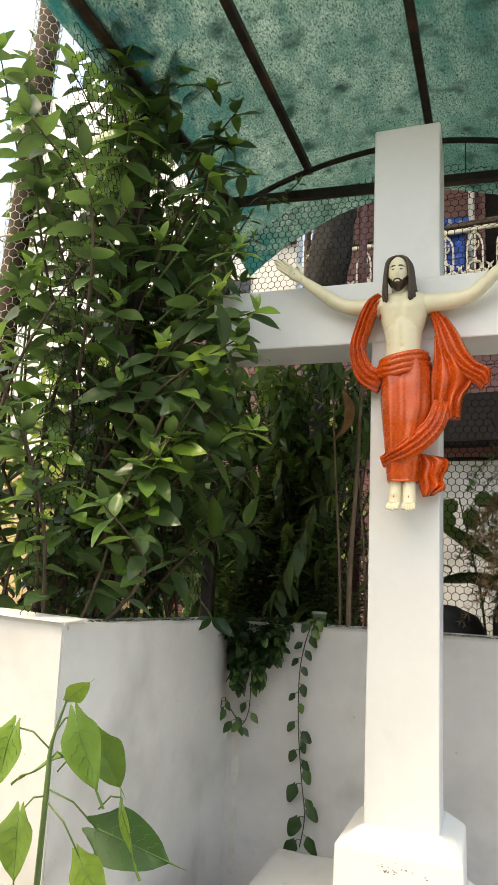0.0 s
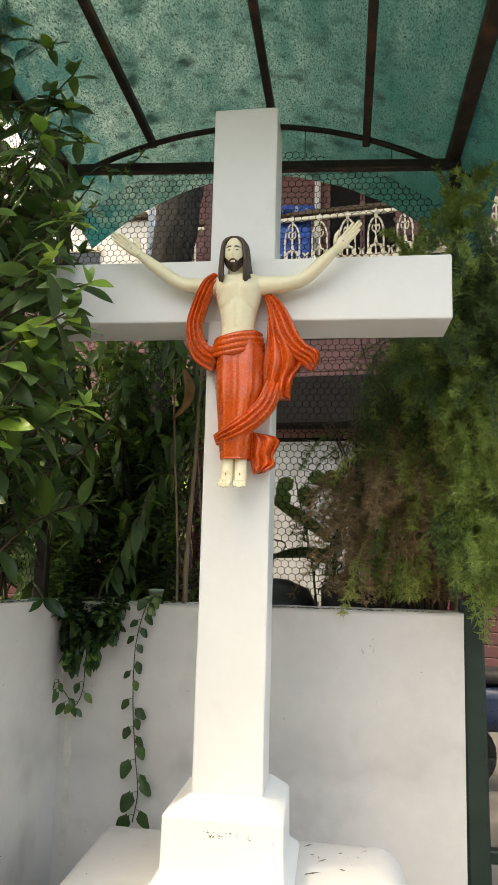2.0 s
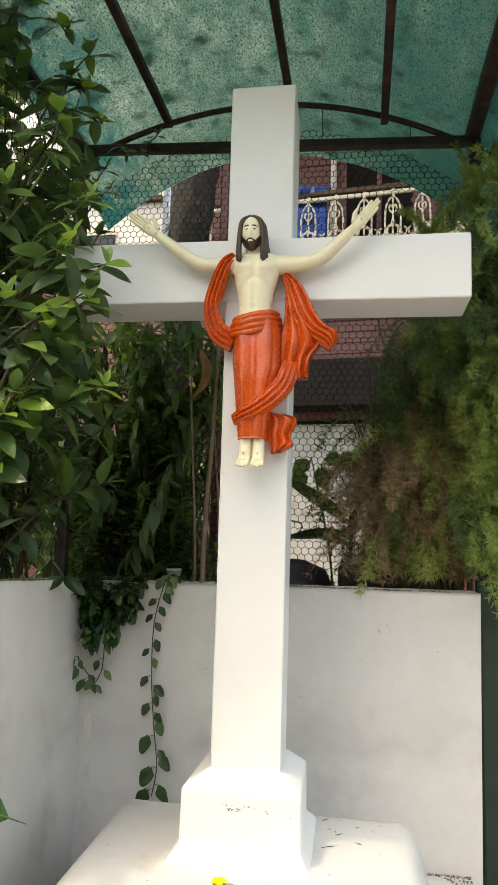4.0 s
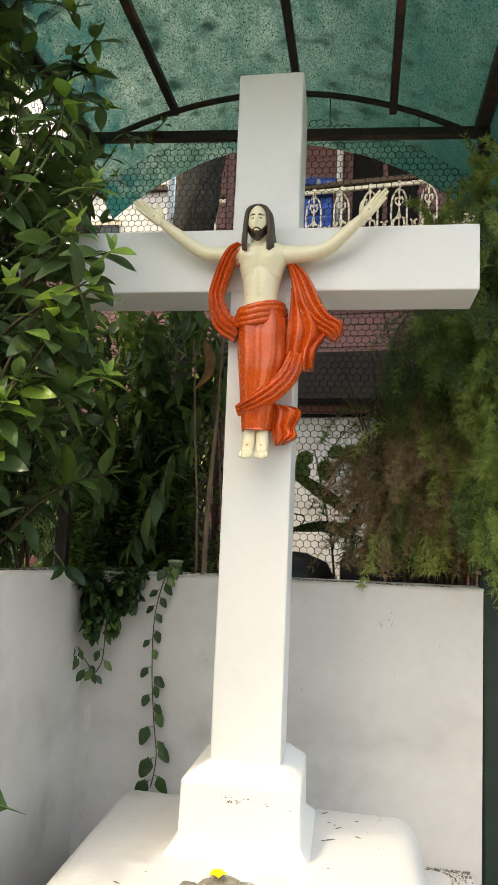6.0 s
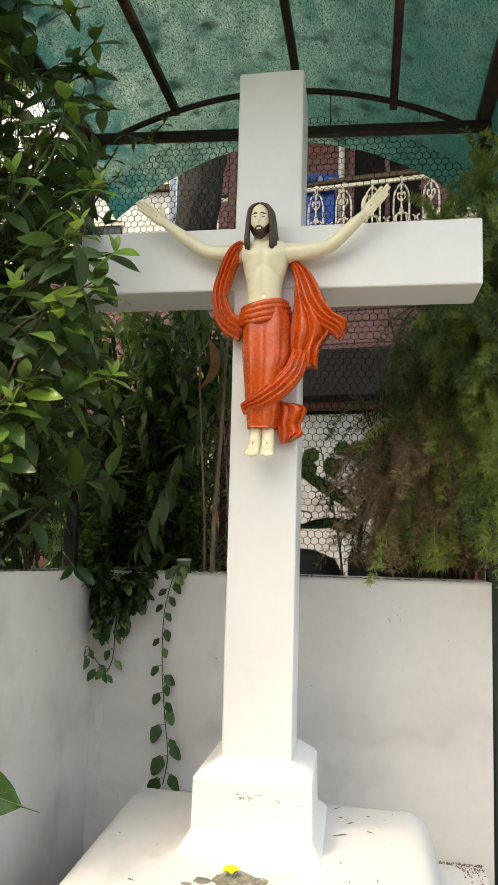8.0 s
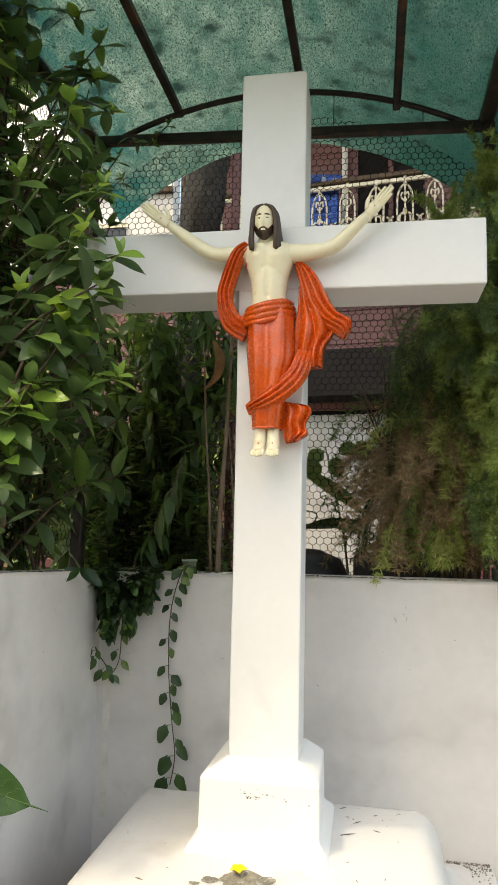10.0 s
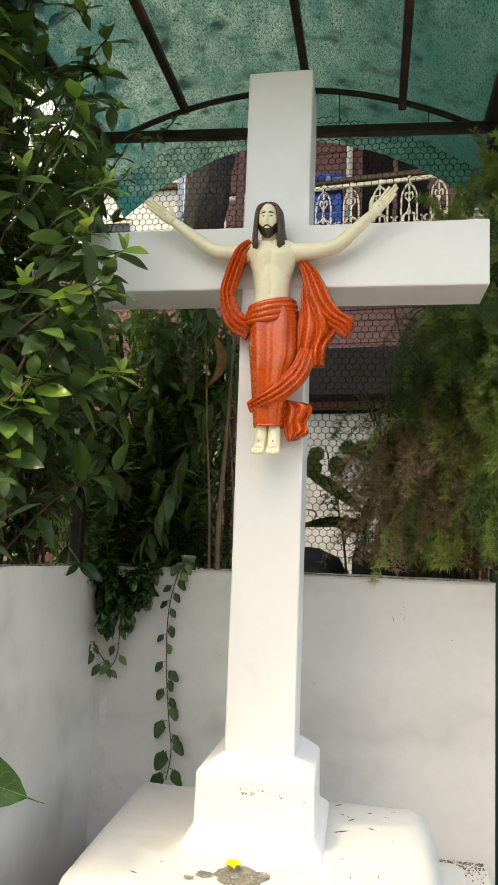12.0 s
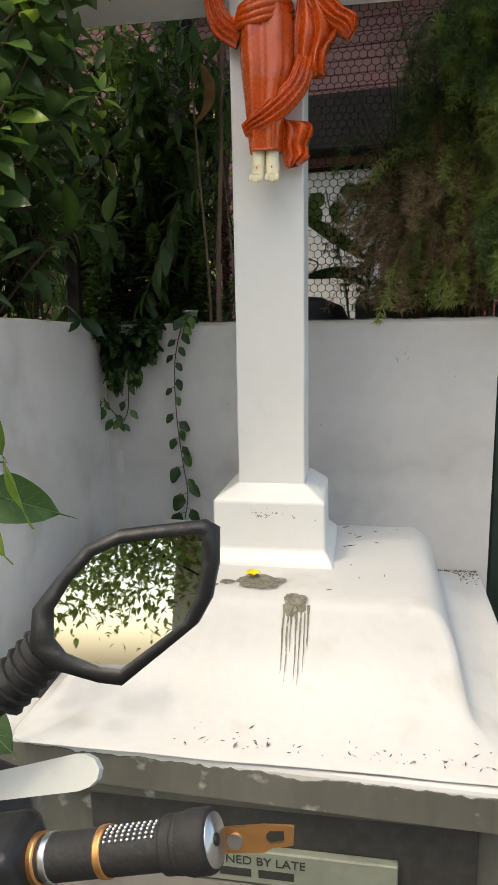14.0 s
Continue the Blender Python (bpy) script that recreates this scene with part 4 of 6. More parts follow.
tube("trunk", path, [0.045] * len(path), STEM, tr, 12)


def around(a, b):
    t = b / 3.0
    p = path[min(len(path) - 1, int((1.5 + b) / 4.6 * (len(path) - 1)))]
    an = a / 0.058
    return (p.x + 0.058 * math.cos(an), p.y + 0.058 * math.sin(an), 1.5 + b)


v, f = hex_wire(0.364, 3.0, 0.036, around, 0.0014)
link_mesh("netting", v, f, CAST, tr, False, "pale wire netting")
TW = surface("twine", (0.55, 0.45, 0.30), 0.8)
pts = [(path[14].x + 0.064 * math.cos(a), 0.064 * math.sin(a), 2.92 + 0.012 * math.sin(a)) for a in np.linspace(0, 6.283, 17)]
tube("twine", pts, 0.004, TW, tr, 6)

# ---------------------------------------------------------------- leaves and plants


def blade(length, width, fold, curl, tip=0.0, heart=0.0, cols=4, rows=8):
    """A leaf blade along +x, normal +z: pointed oval or heart, folded at the midrib, curling down."""
    v, f = [], []
    for i in range(rows + 1):
        t = i / rows
        if heart:
            tt = t / 0.76 if tip else t
            w = width / 2 * math.sqrt(max(0.0, 1 - ((tt - 0.30) / 0.72) ** 2)) * (1 - 0.35 * max(0, tt - 0.4)) if tt < 1.02 else 0.0
            w *= min(1.0, 0.45 + 2.6 * tt)
            if tip:
                w = max(w, width * 0.05 * (1 - t) ** 0.8 + 0.0005)
        else:
            w = width / 2 * math.sin(math.pi * t ** 0.85) ** 0.85 if 0 < t < 1 else 0.0
        x = length * t
        for k in range(cols + 1):
            u = -1 + 2 * k / cols
            back = heart * length * 0.15 * (1 - t) ** 5 * math.sin(math.pi * abs(u) ** 0.9)
            z = fold * abs(u) * w - curl * length * t * t + 0.03 * width * math.sin(9 * t + 2 * u)
            v.append((x - back, u * max(w, 0.0006), z))
    for i in range(rows):
        for k in range(cols):
            a = i * (cols + 1) + k
            f.append((a, a + 1, a + cols + 2, a + cols + 1))
    return v, f


def leaf_mesh(name, material, data):
    me = bpy.data.meshes.new(name)
    me.from_pydata(data[0], [], data[1])
    me.polygons.foreach_set("use_smooth", [True] * len(me.polygons))
    me.materials.append(material)
    return me


def leaf_pose(at, way, roll, size, up=Vector((0, 0, 1))):
    way = Vector(way).normalized()
    s = up.cross(way)
    s = s.normalized() if s.length > 1e-3 else Vector((0, 1, 0))
    nrm = way.cross(s)
    m4 = Matrix((way, s, nrm)).transposed().to_4x4()
    return Matrix.Translation(at) @ m4 @ Matrix.Rotation(roll, 4, "X") @ Matrix.Scale(size, 4)


def bake(poses, shapes, name, material, parent, label=""):
    """All leaves of a mass joined into one mesh."""
    vs, fs, o = [], [], 0
    arr = [(np.array(s[0]), s[1]) for s in shapes]
    for k, m4 in enumerate(poses):
        base, faces = arr[k % len(arr)]
        M = np.array(m4)
        vs.append(base @ M[:3, :3].T + M[:3, 3])
        fs += [tuple(i + o for i in q) for q in faces]
        o += len(base)
    ob = link_mesh(name, np.concatenate(vs), fs, material, parent, True, label)
    ob["kind"] = "stuff"
    return ob


def grow(rng, base, tip, bend=0.15, n=9):
    base, tip = Vector(base), Vector(tip)
    mid = base.lerp(tip, 0.55) + Vector((rng.uniform(-1, 1), rng.uniform(-1, 1), rng.uniform(0, 0.6))) * bend
    return smooth_path([base, mid, tip], n)


def leaves_along(rng, path, start, step, size, spread, lift=0.1, whorl=2, droop=0.35):
    """Leaf poses along the outer part of a branch, in turning pairs, and a tuft at its end."""
    out = []
    total = sum((b - a).length for a, b in zip(path, path[1:]))
    run, nxt, ang = 0.0, total * start, rng.uniform(0, 6.28)
    for a, b in zip(path, path[1:]):
        seg = (b - a).length
        d = (b - a).normalized()
        side = d.cross(Vector((0.3, 0.2, 0.9))).normalized()
        up = side.cross(d)
        while nxt < run + seg:
            p = a.lerp(b, (nxt - run) / seg)
            for w in range(whorl):
                q = ang + w * 2 * math.pi / whorl
                way = (side * math.cos(q) + up * math.sin(q)) * spread + d * rng.uniform(0.25, 0.7) + Vector((0, 0, lift - rng.uniform(0, droop)))
                out.append((p, way, rng.uniform(-0.5, 0.5), size * rng.uniform(0.65, 1.15)))
            ang += 1.9 + rng.uniform(-0.3, 0.3)
            nxt += step * rng.uniform(0.75, 1.25)
        run += seg
    d = (path[-1] - path[-2]).normalized()
    for w in range(4):
        q = w * 1.57 + rng.uniform(-0.3, 0.3)
        side = d.cross(Vector((0.3, 0.2, 0.9))).normalized()
        up = side.cross(d)
        out.append((path[-1], (side * math.cos(q) + up * math.sin(q)) * 0.7 + d * 0.8, rng.uniform(-0.3, 0.3), size * rng.uniform(0.5, 0.9)))
    return out


def shrub(name, label, at, branches, shapes, material, rest_material, rng, start, step, size, singles, spread=1.0, stem_r=0.010, whorl=2, droop=0.35, stem_material=STEM, clear=None):
    root = thing(name, at, label, "shrub")
    off = Vector(at)
    meshes = [leaf_mesh("leaf", material, s) for s in shapes]
    found = []
    for a, b, bend in branches:
        path = grow(rng, a, b, bend)
        tube("stem", [q - off for q in path], lerp_list([stem_r, stem_r * 0.8, stem_r * 0.3], len(path)), stem_material, root, 7)
        found += leaves_along(rng, path, start, step, size, spread, 0.1, whorl, droop)
    if clear:
        found = [q for q in found if clear(q[0] + Vector(q[1]).normalized() * 0.09) and clear(q[0])]
    found.sort(key=lambda q: q[0].y)
    for k, (p, way, roll, s) in enumerate(found[:singles]):
        ob = new("leaf", meshes[k % len(meshes)])
        ob.parent = root
        ob.matrix_basis = leaf_pose(p - off, way, roll, s)
    rest = [leaf_pose(p - off, way, roll, s) for p, way, roll, s in found[singles:]]
    if rest:
        bake(rest, shapes, "foliage", rest_material, root)
    return root


OVAL = [blade(0.155, 0.074, 0.25, 0.18), blade(0.148, 0.068, 0.18, 0.32), blade(0.165, 0.076, 0.32, 0.10), blade(0.135, 0.068, 0.12, 0.40)]
LANCE = [blade(0.16, 0.046, 0.3, 0.25, rows=6, cols=2), blade(0.14, 0.042, 0.2, 0.4, rows=6, cols=2), blade(0.12, 0.048, 0.2, 0.3, rows=5, cols=2)]
SMALL = [blade(0.045, 0.026, 0.2, 0.25, rows=5, cols=2), blade(0.038, 0.022, 0.3, 0.4, rows=5, cols=2)]

# the large-leaf shrub beyond the side wall, hanging over it
rng = random.Random(11)
br = []
for k in range(46):
    bx, by = rng.uniform(-1.35, -0.96), rng.uniform(-0.55, 0.45)
    tx, ty, tz = rng.uniform(-1.5, -0.70), rng.uniform(-0.62, 0.45), rng.uniform(1.65, 3.8)
    br.append(((bx, by, rng.uniform(1.0, 1.6)), (tx, ty, tz), 0.22))
for k in range(9):
    br.append(((rng.uniform(-1.25, -1.0), rng.uniform(-0.5, 0.3), rng.uniform(2.0, 2.6)), (rng.uniform(-1.3, -0.86), rng.uniform(-0.7, 0.25), rng.uniform(2.9, 3.42)), 0.15))
for k in range(4):
    br.append(((rng.uniform(-1.35, -1.1), rng.uniform(-0.4, 0.3), 2.6), (rng.uniform(-1.6, -1.12), rng.uniform(-0.6, 0.2), rng.uniform(3.5, 4.4)), 0.15))
br += [((-1.0, -0.30, 1.2), (-1.01, -0.30, 3.50), 0.05), ((-0.97, -0.25, 1.6), (-0.60, -0.30, 2.42), 0.12), ((-0.97, -0.28, 1.5), (-0.58, -0.38, 2.22), 0.15),
       ((-0.98, -0.2, 1.4), (-0.62, -0.30, 1.98), 0.15), ((-0.97, -0.4, 1.4), (-0.75, -0.62, 1.85), 0.15), ((-0.98, 0.0, 1.8), (-0.70, -0.20, 2.65), 0.1),
       ((-0.97, -0.2, 1.9), (-0.56, -0.25, 2.35), 0.12), ((-0.97, -0.3, 2.0), (-0.47, -0.36, 2.40), 0.1), ((-1.0, 0.4, 1.7), (-0.90, 0.45, 2.6), 0.1), ((-1.0, 0.45, 1.8), (-0.80, 0.50, 2.95), 0.1), ((-1.0, 0.4, 2.0), (-0.94, 0.40, 3.2), 0.1), ((-1.05, 0.5, 2.0), (-0.98, 0.55, 2.9), 0.1), ((-1.0, 0.3, 2.2), (-0.86, 0.30, 3.05), 0.1), ((-1.05, 0.55, 2.2), (-0.88, 0.58, 3.3), 0.1), ((-0.97, -0.3, 1.9), (-0.50, -0.30, 2.24), 0.1), ((-0.97, -0.2, 2.1), (-0.62, -0.30, 2.56), 0.1), ((-0.97, -0.3, 1.7), (-0.56, -0.32, 2.05), 0.1), ((-0.97, -0.1, 1.9), (-0.60, -0.15, 2.2), 0.12), ((-0.97, -0.3, 1.5), (-0.66, -0.42, 2.08), 0.1), ((-0.97, -0.1, 2.3), (-0.66, -0.10, 2.9), 0.1), ((-0.97, 0.2, 1.6), (-0.62, 0.34, 2.1), 0.1), ((-0.97, 0.3, 1.5), (-0.66, 0.40, 1.85), 0.1), ((-0.97, 0.0, 1.5), (-0.66, 0.05, 1.80), 0.1),
       ((-1.0, -0.5, 1.4), (-0.98, -0.70, 2.05), 0.1), ((-1.1, -0.4, 1.4), (-1.12, -0.72, 2.3), 0.1), ((-0.97, 0.2, 2.4), (-0.80, 0.15, 3.25), 0.1), ((-0.98, 0.1, 2.2), (-0.78, 0.0, 2.9), 0.1)]
shrub("large_leaf_shrub", "tall shrub with large glossy green leaves over the white wall", (-1.1, -0.1, GZ), br, OVAL, LEAF_BIG, LEAF_BIG_REST, rng, 0.15, 0.072, 0.86, 170, 1.1, 0.007, 2, 0.85,
      clear=lambda q: (q.z > 1.50 or q.x < -0.96) and not (q.x > -0.74 and -0.03 < q.y < 0.25 and 2.44 < q.z < 2.72) and q.x < -0.40)
for k, o in enumerate(bpy.data.objects):
    if o.name == "large_leaf_shrub":
        for x, y in ((0.02, -0.2), (-0.06, 0.2), (0.08, 0.05)):
            tube("stem", [(x, y, 0), (x + 0.02, y - 0.03, 0.8), (x, y, 1.7)], [0.03, 0.025, 0.015], STEM, o, 8)
        break



def sprig(root, tip, base, size, young, turn):
    """A shoot of the shrub: leaves in pairs along its outer half, two pale young ones upright at the tip."""
    o = root.matrix_basis.translation
    path = grow(rng, base, tip, 0.04, 6)
    tube("stem", [q - o for q in path], lerp_list([0.0055, 0.004, 0.0022], len(path)), STEM if young < 2 else GREEN_STEM, root, 6)
    d = (path[-1] - path[-3]).normalized()
    for k, (back, out_, lift, s_) in enumerate(((0.0, 0.35, 0.75, 0.50), (0.012, 0.85, 0.10, 0.80), (0.035, 1.0, -0.15, 0.98), (0.085, 1.0, -0.35, 1.08), (0.14, 1.0, -0.50, 1.0))):
        p = path[-1] - d * back
        for side_ in (0, 1):
            a = turn + k * 1.45 + math.pi * side_ + rng.uniform(-0.3, 0.3)
            way = Vector((math.cos(a) * out_, -0.25 + 0.55 * math.sin(a) * out_, lift + rng.uniform(-0.15, 0.15)))
            pale = k < young or (k == young and side_)
            ob = new("leaf", (SPRIG_YOUNG if pale else SPRIG_OLD)[(k + side_) % 3])
            ob.parent = root
            ob.matrix_basis = leaf_pose(p - o, way, rng.uniform(-0.4, 0.4), size * s_ * rng.uniform(0.9, 1.1), Vector((0.1, -0.55, 0.8)))


SPRIG_SHAPES = [blade(0.132, 0.060, 0.22, 0.15), blade(0.124, 0.054, 0.30, 0.25), blade(0.138, 0.064, 0.15, 0.30)]
SPRIG_OLD = [leaf_mesh("leaf", LEAF_BIG, q) for q in SPRIG_SHAPES]
SPRIG_YOUNG = [leaf_mesh("leaf", LEAF_YOUNG, q) for q in SPRIG_SHAPES]
big_shrub = bpy.data.objects["large_leaf_shrub"]
rng = random.Random(77)
for tip, drop, size, young, turn in (
        ((-0.545, -0.33, 2.585), (-0.34, 0.12, -0.30), 1.0, 2, 0.2), ((-0.470, -0.36, 2.375), (-0.36, 0.10, -0.16), 1.05, 3, 0.5), ((-0.580, -0.36, 2.290), (-0.32, 0.12, -0.30), 1.1, 2, 0.1),
        ((-0.425, -0.30, 2.120), (-0.40, 0.10, -0.16), 0.72, 2, 0.9), ((-0.650, -0.38, 2.075), (-0.30, 0.12, -0.30), 1.0, 3, 0.0), ((-0.500, -0.30, 2.740), (-0.36, 0.10, -0.22), 0.8, 2, 0.6),
        ((-0.610, -0.33, 3.020), (-0.25, 0.06, -0.42), 0.95, 2, 0.0), ((-0.425, -0.33, 2.495), (-0.34, 0.08, -0.10), 0.9, 1, 1.2), ((-0.735, -0.36, 2.390), (-0.24, 0.1, -0.34), 1.05, 1, 0.7),
        ((-0.780, -0.33, 2.780), (-0.20, 0.1, -0.40), 1.0, 1, 0.3), ((-0.930, -0.40, 3.440), (-0.05, 0.05, -0.60), 1.1, 3, 0.1), ((-0.905, -0.38, 3.210), (-0.07, 0.05, -0.50), 1.1, 2, 0.9),
        ((-1.100, -0.42, 2.290), (-0.10, 0.1, -0.40), 1.0, 3, 0.5), ((-1.045, -0.44, 2.050), (-0.12, 0.1, -0.36), 1.1, 4, 0.2), ((-1.250, -0.40, 2.700), (-0.08, 0.1, -0.45), 1.0, 2, 0.8),
        ((-0.890, -0.38, 2.540), (-0.16, 0.1, -0.40), 1.1, 0, 0.4), ((-0.690, -0.42, 2.015), (-0.26, 0.12, -0.30), 0.9, 2, 1.0), ((-1.270, -0.42, 2.360), (-0.08, 0.1, -0.40), 1.0, 1, 0.0),
        ((-0.850, -0.40, 2.260), (-0.18, 0.1, -0.34), 1.1, 0, 0.9), ((-0.930, -0.36, 2.860), (-0.12, 0.08, -0.45), 1.1, 0, 0.2), ((-0.720, -0.40, 1.860), (-0.26, 0.12, -0.25), 0.95, 1, 0.4),
        ((-0.940, -0.46, 1.840), (-0.14, 0.12, -0.25), 1.05, 1, 0.7), ((-0.790, 0.10, 3.150), (-0.18, 0.1, -0.45), 1.0, 1, 0.3), ((-0.700, -0.10, 3.300), (-0.24, 0.1, -0.45), 0.9, 1, 0.9),
        ((-0.708, -0.1, 3.476), (-0.22, 0.08, 0.12), 0.8, 1, 0.0),
        ((-0.617, -0.1, 3.381), (-0.16, 0.08, -0.3), 0.95, 0, 0.3),
        ((-0.631, -0.1, 3.233), (-0.16, 0.08, 0.12), 0.95, 1, 0.9),
        ((-0.711, -0.1, 3.133), (-0.22, 0.08, -0.3), 0.8, 0, 1.2),
        ((-0.561, -0.1, 3.100), (-0.22, 0.08, 0.12), 0.8, 1, 1.8),
        ((-0.573, 0.60, 3.470), (-0.12, 0.05, -0.06), 0.5, 0, 0.2), ((-0.810, 0.60, 3.330), (-0.14, 0.05, -0.15), 0.6, 1, 0.8), ((-0.780, 0.58, 3.210), (-0.16, 0.05, -0.15), 0.6, 0, 0.5), ((-0.640, 0.60, 3.375), (-0.14, 0.05, 0.05), 0.5, 0, 0.9),
        ((-0.640, -0.05, 2.880), (-0.28, 0.1, -0.40), 0.95, 1, 0.1), ((-0.860, -0.20, 3.560), (-0.12, 0.1, -0.50), 1.0, 2, 0.5)):
    sprig(big_shrub, tip, Vector(tip) + Vector(drop), size, young, turn)

PALE_STEM = surface("pale_brown_stem", (0.22, 0.15, 0.10), 0.8, 0.3, 14, 70, 0.4)
# dark shrubs behind the back wall
rng = random.Random(5)
br = []
for k in range(82):
    bx = -0.20 - 1.11 * rng.random() ** 0.85
    tx = bx + rng.uniform(-0.25, 0.2)
    br.append(((bx, rng.uniform(0.85, 1.3), rng.uniform(0.9, 1.9)), (min(tx + rng.uniform(-0.2, 0.2), -0.20), rng.uniform(0.80, 1.3), rng.uniform(1.75, 2.85) - 0.25 * max(0, tx + 0.55)), 0.32))
shrub("lance_leaf_shrub", "dark green shrub with narrow drooping leaves behind the white wall", (-0.6, 1.2, GZ), br, LANCE, LEAF_DARK, LEAF_DARK, rng, 0.2, 0.050, 1.0, 0, 0.8, 0.005, 3, 2.4, clear=lambda q: q.x < -0.40 or q.z > 2.20)
br = []
for k in range(44):
    bx = -0.34 - 0.70 * rng.random() ** 0.75
    br.append(((bx, rng.uniform(0.80, 1.0), GZ), (bx + rng.uniform(-0.2, 0.2), rng.uniform(0.78, 1.1), rng.uniform(1.45, 1.60) + rng.random() ** 2 * 0.75), 0.15))
shrub("small_leaf_shrub", "dense small-leaved dark shrub behind the white wall", (-0.6, 0.9, GZ), br, SMALL, LEAF_DARK, LEAF_DARK, rng, 0.62, 0.022, 1.25, 0, 1.0, 0.004, 3, 0.5)
for x0, x1, y, z1, r in ((-0.335, -0.29, 0.77, 2.62, 0.014), (-0.20, -0.14, 0.78, 2.45, 0.012), (-0.38, -0.43, 0.79, 2.50, 0.008), (-0.27, -0.33, 0.80, 2.2, 0.006)):
    st = thing("bare_stem", (x0, y, GZ), "bare brown stem rising behind the white wall", "stem")
    pts = smooth_path([(0, 0, 0), (0.01, 0, 0.9), (0.0, 0.01, 1.6), ((x1 - x0) * 0.6, 0, 2.1), (x1 - x0, 0, z1)], 5)
    tube("stem", pts, lerp_list([r, r, r * 0.7, r * 0.5], len(pts)), PALE_STEM, st, 8)
# dry curled leaf caught behind the wall
pod = thing("dry_leaf", (-0.372, 0.742, 2.325), "curled dry brown leaf caught in the netting", "leaf")
v, f = [], []
pts = smooth_path([(0.0, 0, 0.16), (0.03, 0, 0.09), (0.02, 0, 0.0), (-0.04, 0, -0.07)], 6)
for i, q in enumerate(pts):
    w = 0.024 * math.sin(math.pi * (0.1 + 0.85 * i / (len(pts) - 1)))
    for k in range(5):
        a = -1.4 + 0.7 * k
        v.append((q.x + w * math.sin(a), q.y - w * math.cos(a), q.z))
for i in range(len(pts) - 1):
    for k in range(4):
        f.append((i * 5 + k, i * 5 + k + 1, i * 5 + k + 6, i * 5 + k + 5))
link_mesh("blade", v, f, DRY, pod, True)

# ivy tuft hanging over the corner
IVY = [blade(0.046, 0.034, 0.2, 0.2, 0.0, 0.5, 4, 6), blade(0.040, 0.028, 0.3, 0.3, 0.0, 0.5, 4, 6)]
rng = random.Random(21)
br = []
for k in range(26):
    x = rng.uniform(-0.82, -0.55)
    y = rng.uniform(0.46, 0.60)
    hang = 1.14 if x < -0.62 else 1.30
    br.append(((x, 0.68, 1.46), (x + rng.uniform(-0.05, 0.05), y, rng.uniform(hang, 1.42)), 0.05))
shrub("ivy_tuft", "dense dark small-leaved creeper spilling over the corner of the wall", (-0.7, 0.62, 1.45), br, IVY, LEAF_VINE, LEAF_IVY, rng, 0.1, 0.012, 1.0, 150, 1.0, 0.002, 3, 0.9)


def hanging_vine(label, points, leaves, rng, shapes, size):
    """A creeper hanging down the wall: a stem with single leaves at its sides."""
    o = Vector(points[0])
    root = thing("hanging_vine", o, label, "vine")
    path = smooth_path(points, 6)
    tube("stem", [q - o for q in path], 0.0022, STEM, root, 6)
    meshes = [leaf_mesh("leaf", LEAF_VINE, s) for s in shapes]
    for k, (t, side, s) in enumerate(leaves):
        p = path[min(len(path) - 1, int(t * (len(path) - 1)))]
        q = p + Vector((side * 0.022 * s, -0.012, -0.004))
        tube("stalk", [p - o, (p + q) / 2 - o + Vector((0, -0.004, 0.004)), q - o], 0.0015, GREEN_STEM, root, 5)
        ob = new("leaf", meshes[k % len(meshes)])
        ob.parent = root
        ob.matrix_basis = leaf_pose(q - o, (side * rng.uniform(0.2, 0.8), -0.25, -rng.uniform(0.5, 1.2)), rng.uniform(-0.3, 0.3), size * s, Vector((0, -1, 0.25)))


HEARTS = [blade(0.066, 0.050, 0.15, 0.1, 0.0, 0.8, 6, 9), blade(0.062, 0.044, 0.3, 0.15, 0.0, 0.8, 6, 9)]
rng = random.Random(4)
hanging_vine("creeper with heart-shaped leaves hanging down the white wall", [(-0.43, 0.66, 1.475), (-0.455, 0.605, 1.45), (-0.495, 0.595, 1.28), (-0.497, 0.595, 1.06), (-0.478, 0.595, 0.85), (-0.458, 0.59, 0.70), (-0.474, 0.585, 0.585)],
             [(0.02, -1, 0.7), (0.05, 1, 0.7), (0.09, -1, 0.7), (0.12, 1, 0.8), (0.14, -1, 0.8), (0.17, 1, 0.6), (0.2, 1, 0.7), (0.24, 1, 0.85), (0.27, -1, 0.6), (0.30, 1, 0.7), (0.33, -1, 0.6), (0.43, -1, 0.6), (0.62, 1, 0.7), (0.75, 1, 0.8), (0.36, 1, 0.6), (0.4, 1, 0.8), (0.46, 1, 0.6), (0.5, -1, 0.75), (0.53, 1, 0.85), (0.57, 1, 0.75), (0.60, -1, 0.75),
              (0.66, 1, 0.95), (0.70, -1, 1.1), (0.79, 1, 1.05), (0.84, -1, 1.2), (0.92, 1, 1.2), (0.96, -1, 1.15)], rng, HEARTS, 0.95)
hanging_vine("thin creeper tip hanging at the wall's corner", [(-0.70, 0.60, 1.40), (-0.705, 0.585, 1.22), (-0.71, 0.58, 1.08), (-0.74, 0.57, 1.02), (-0.765, 0.56, 1.06), (-0.80, 0.55, 1.11), (-0.805, 0.55, 1.13)],
             [(0.2, 1, 0.7), (0.28, -1, 0.7), (0.36, 1, 0.7), (0.42, -1, 0.8), (0.5, 1, 0.6), (0.58, 1, 0.6), (0.62, -1, 0.8), (0.68, 1, 0.6), (0.75, -1, 0.7), (0.8, -1, 0.8), (0.88, -1, 0.7), (0.94, 1, 0.6), (0.98, -1, 0.6)], rng, [blade(0.055, 0.03, 0.2, 0.15), blade(0.05, 0.032, 0.3, 0.2)], 1.35)
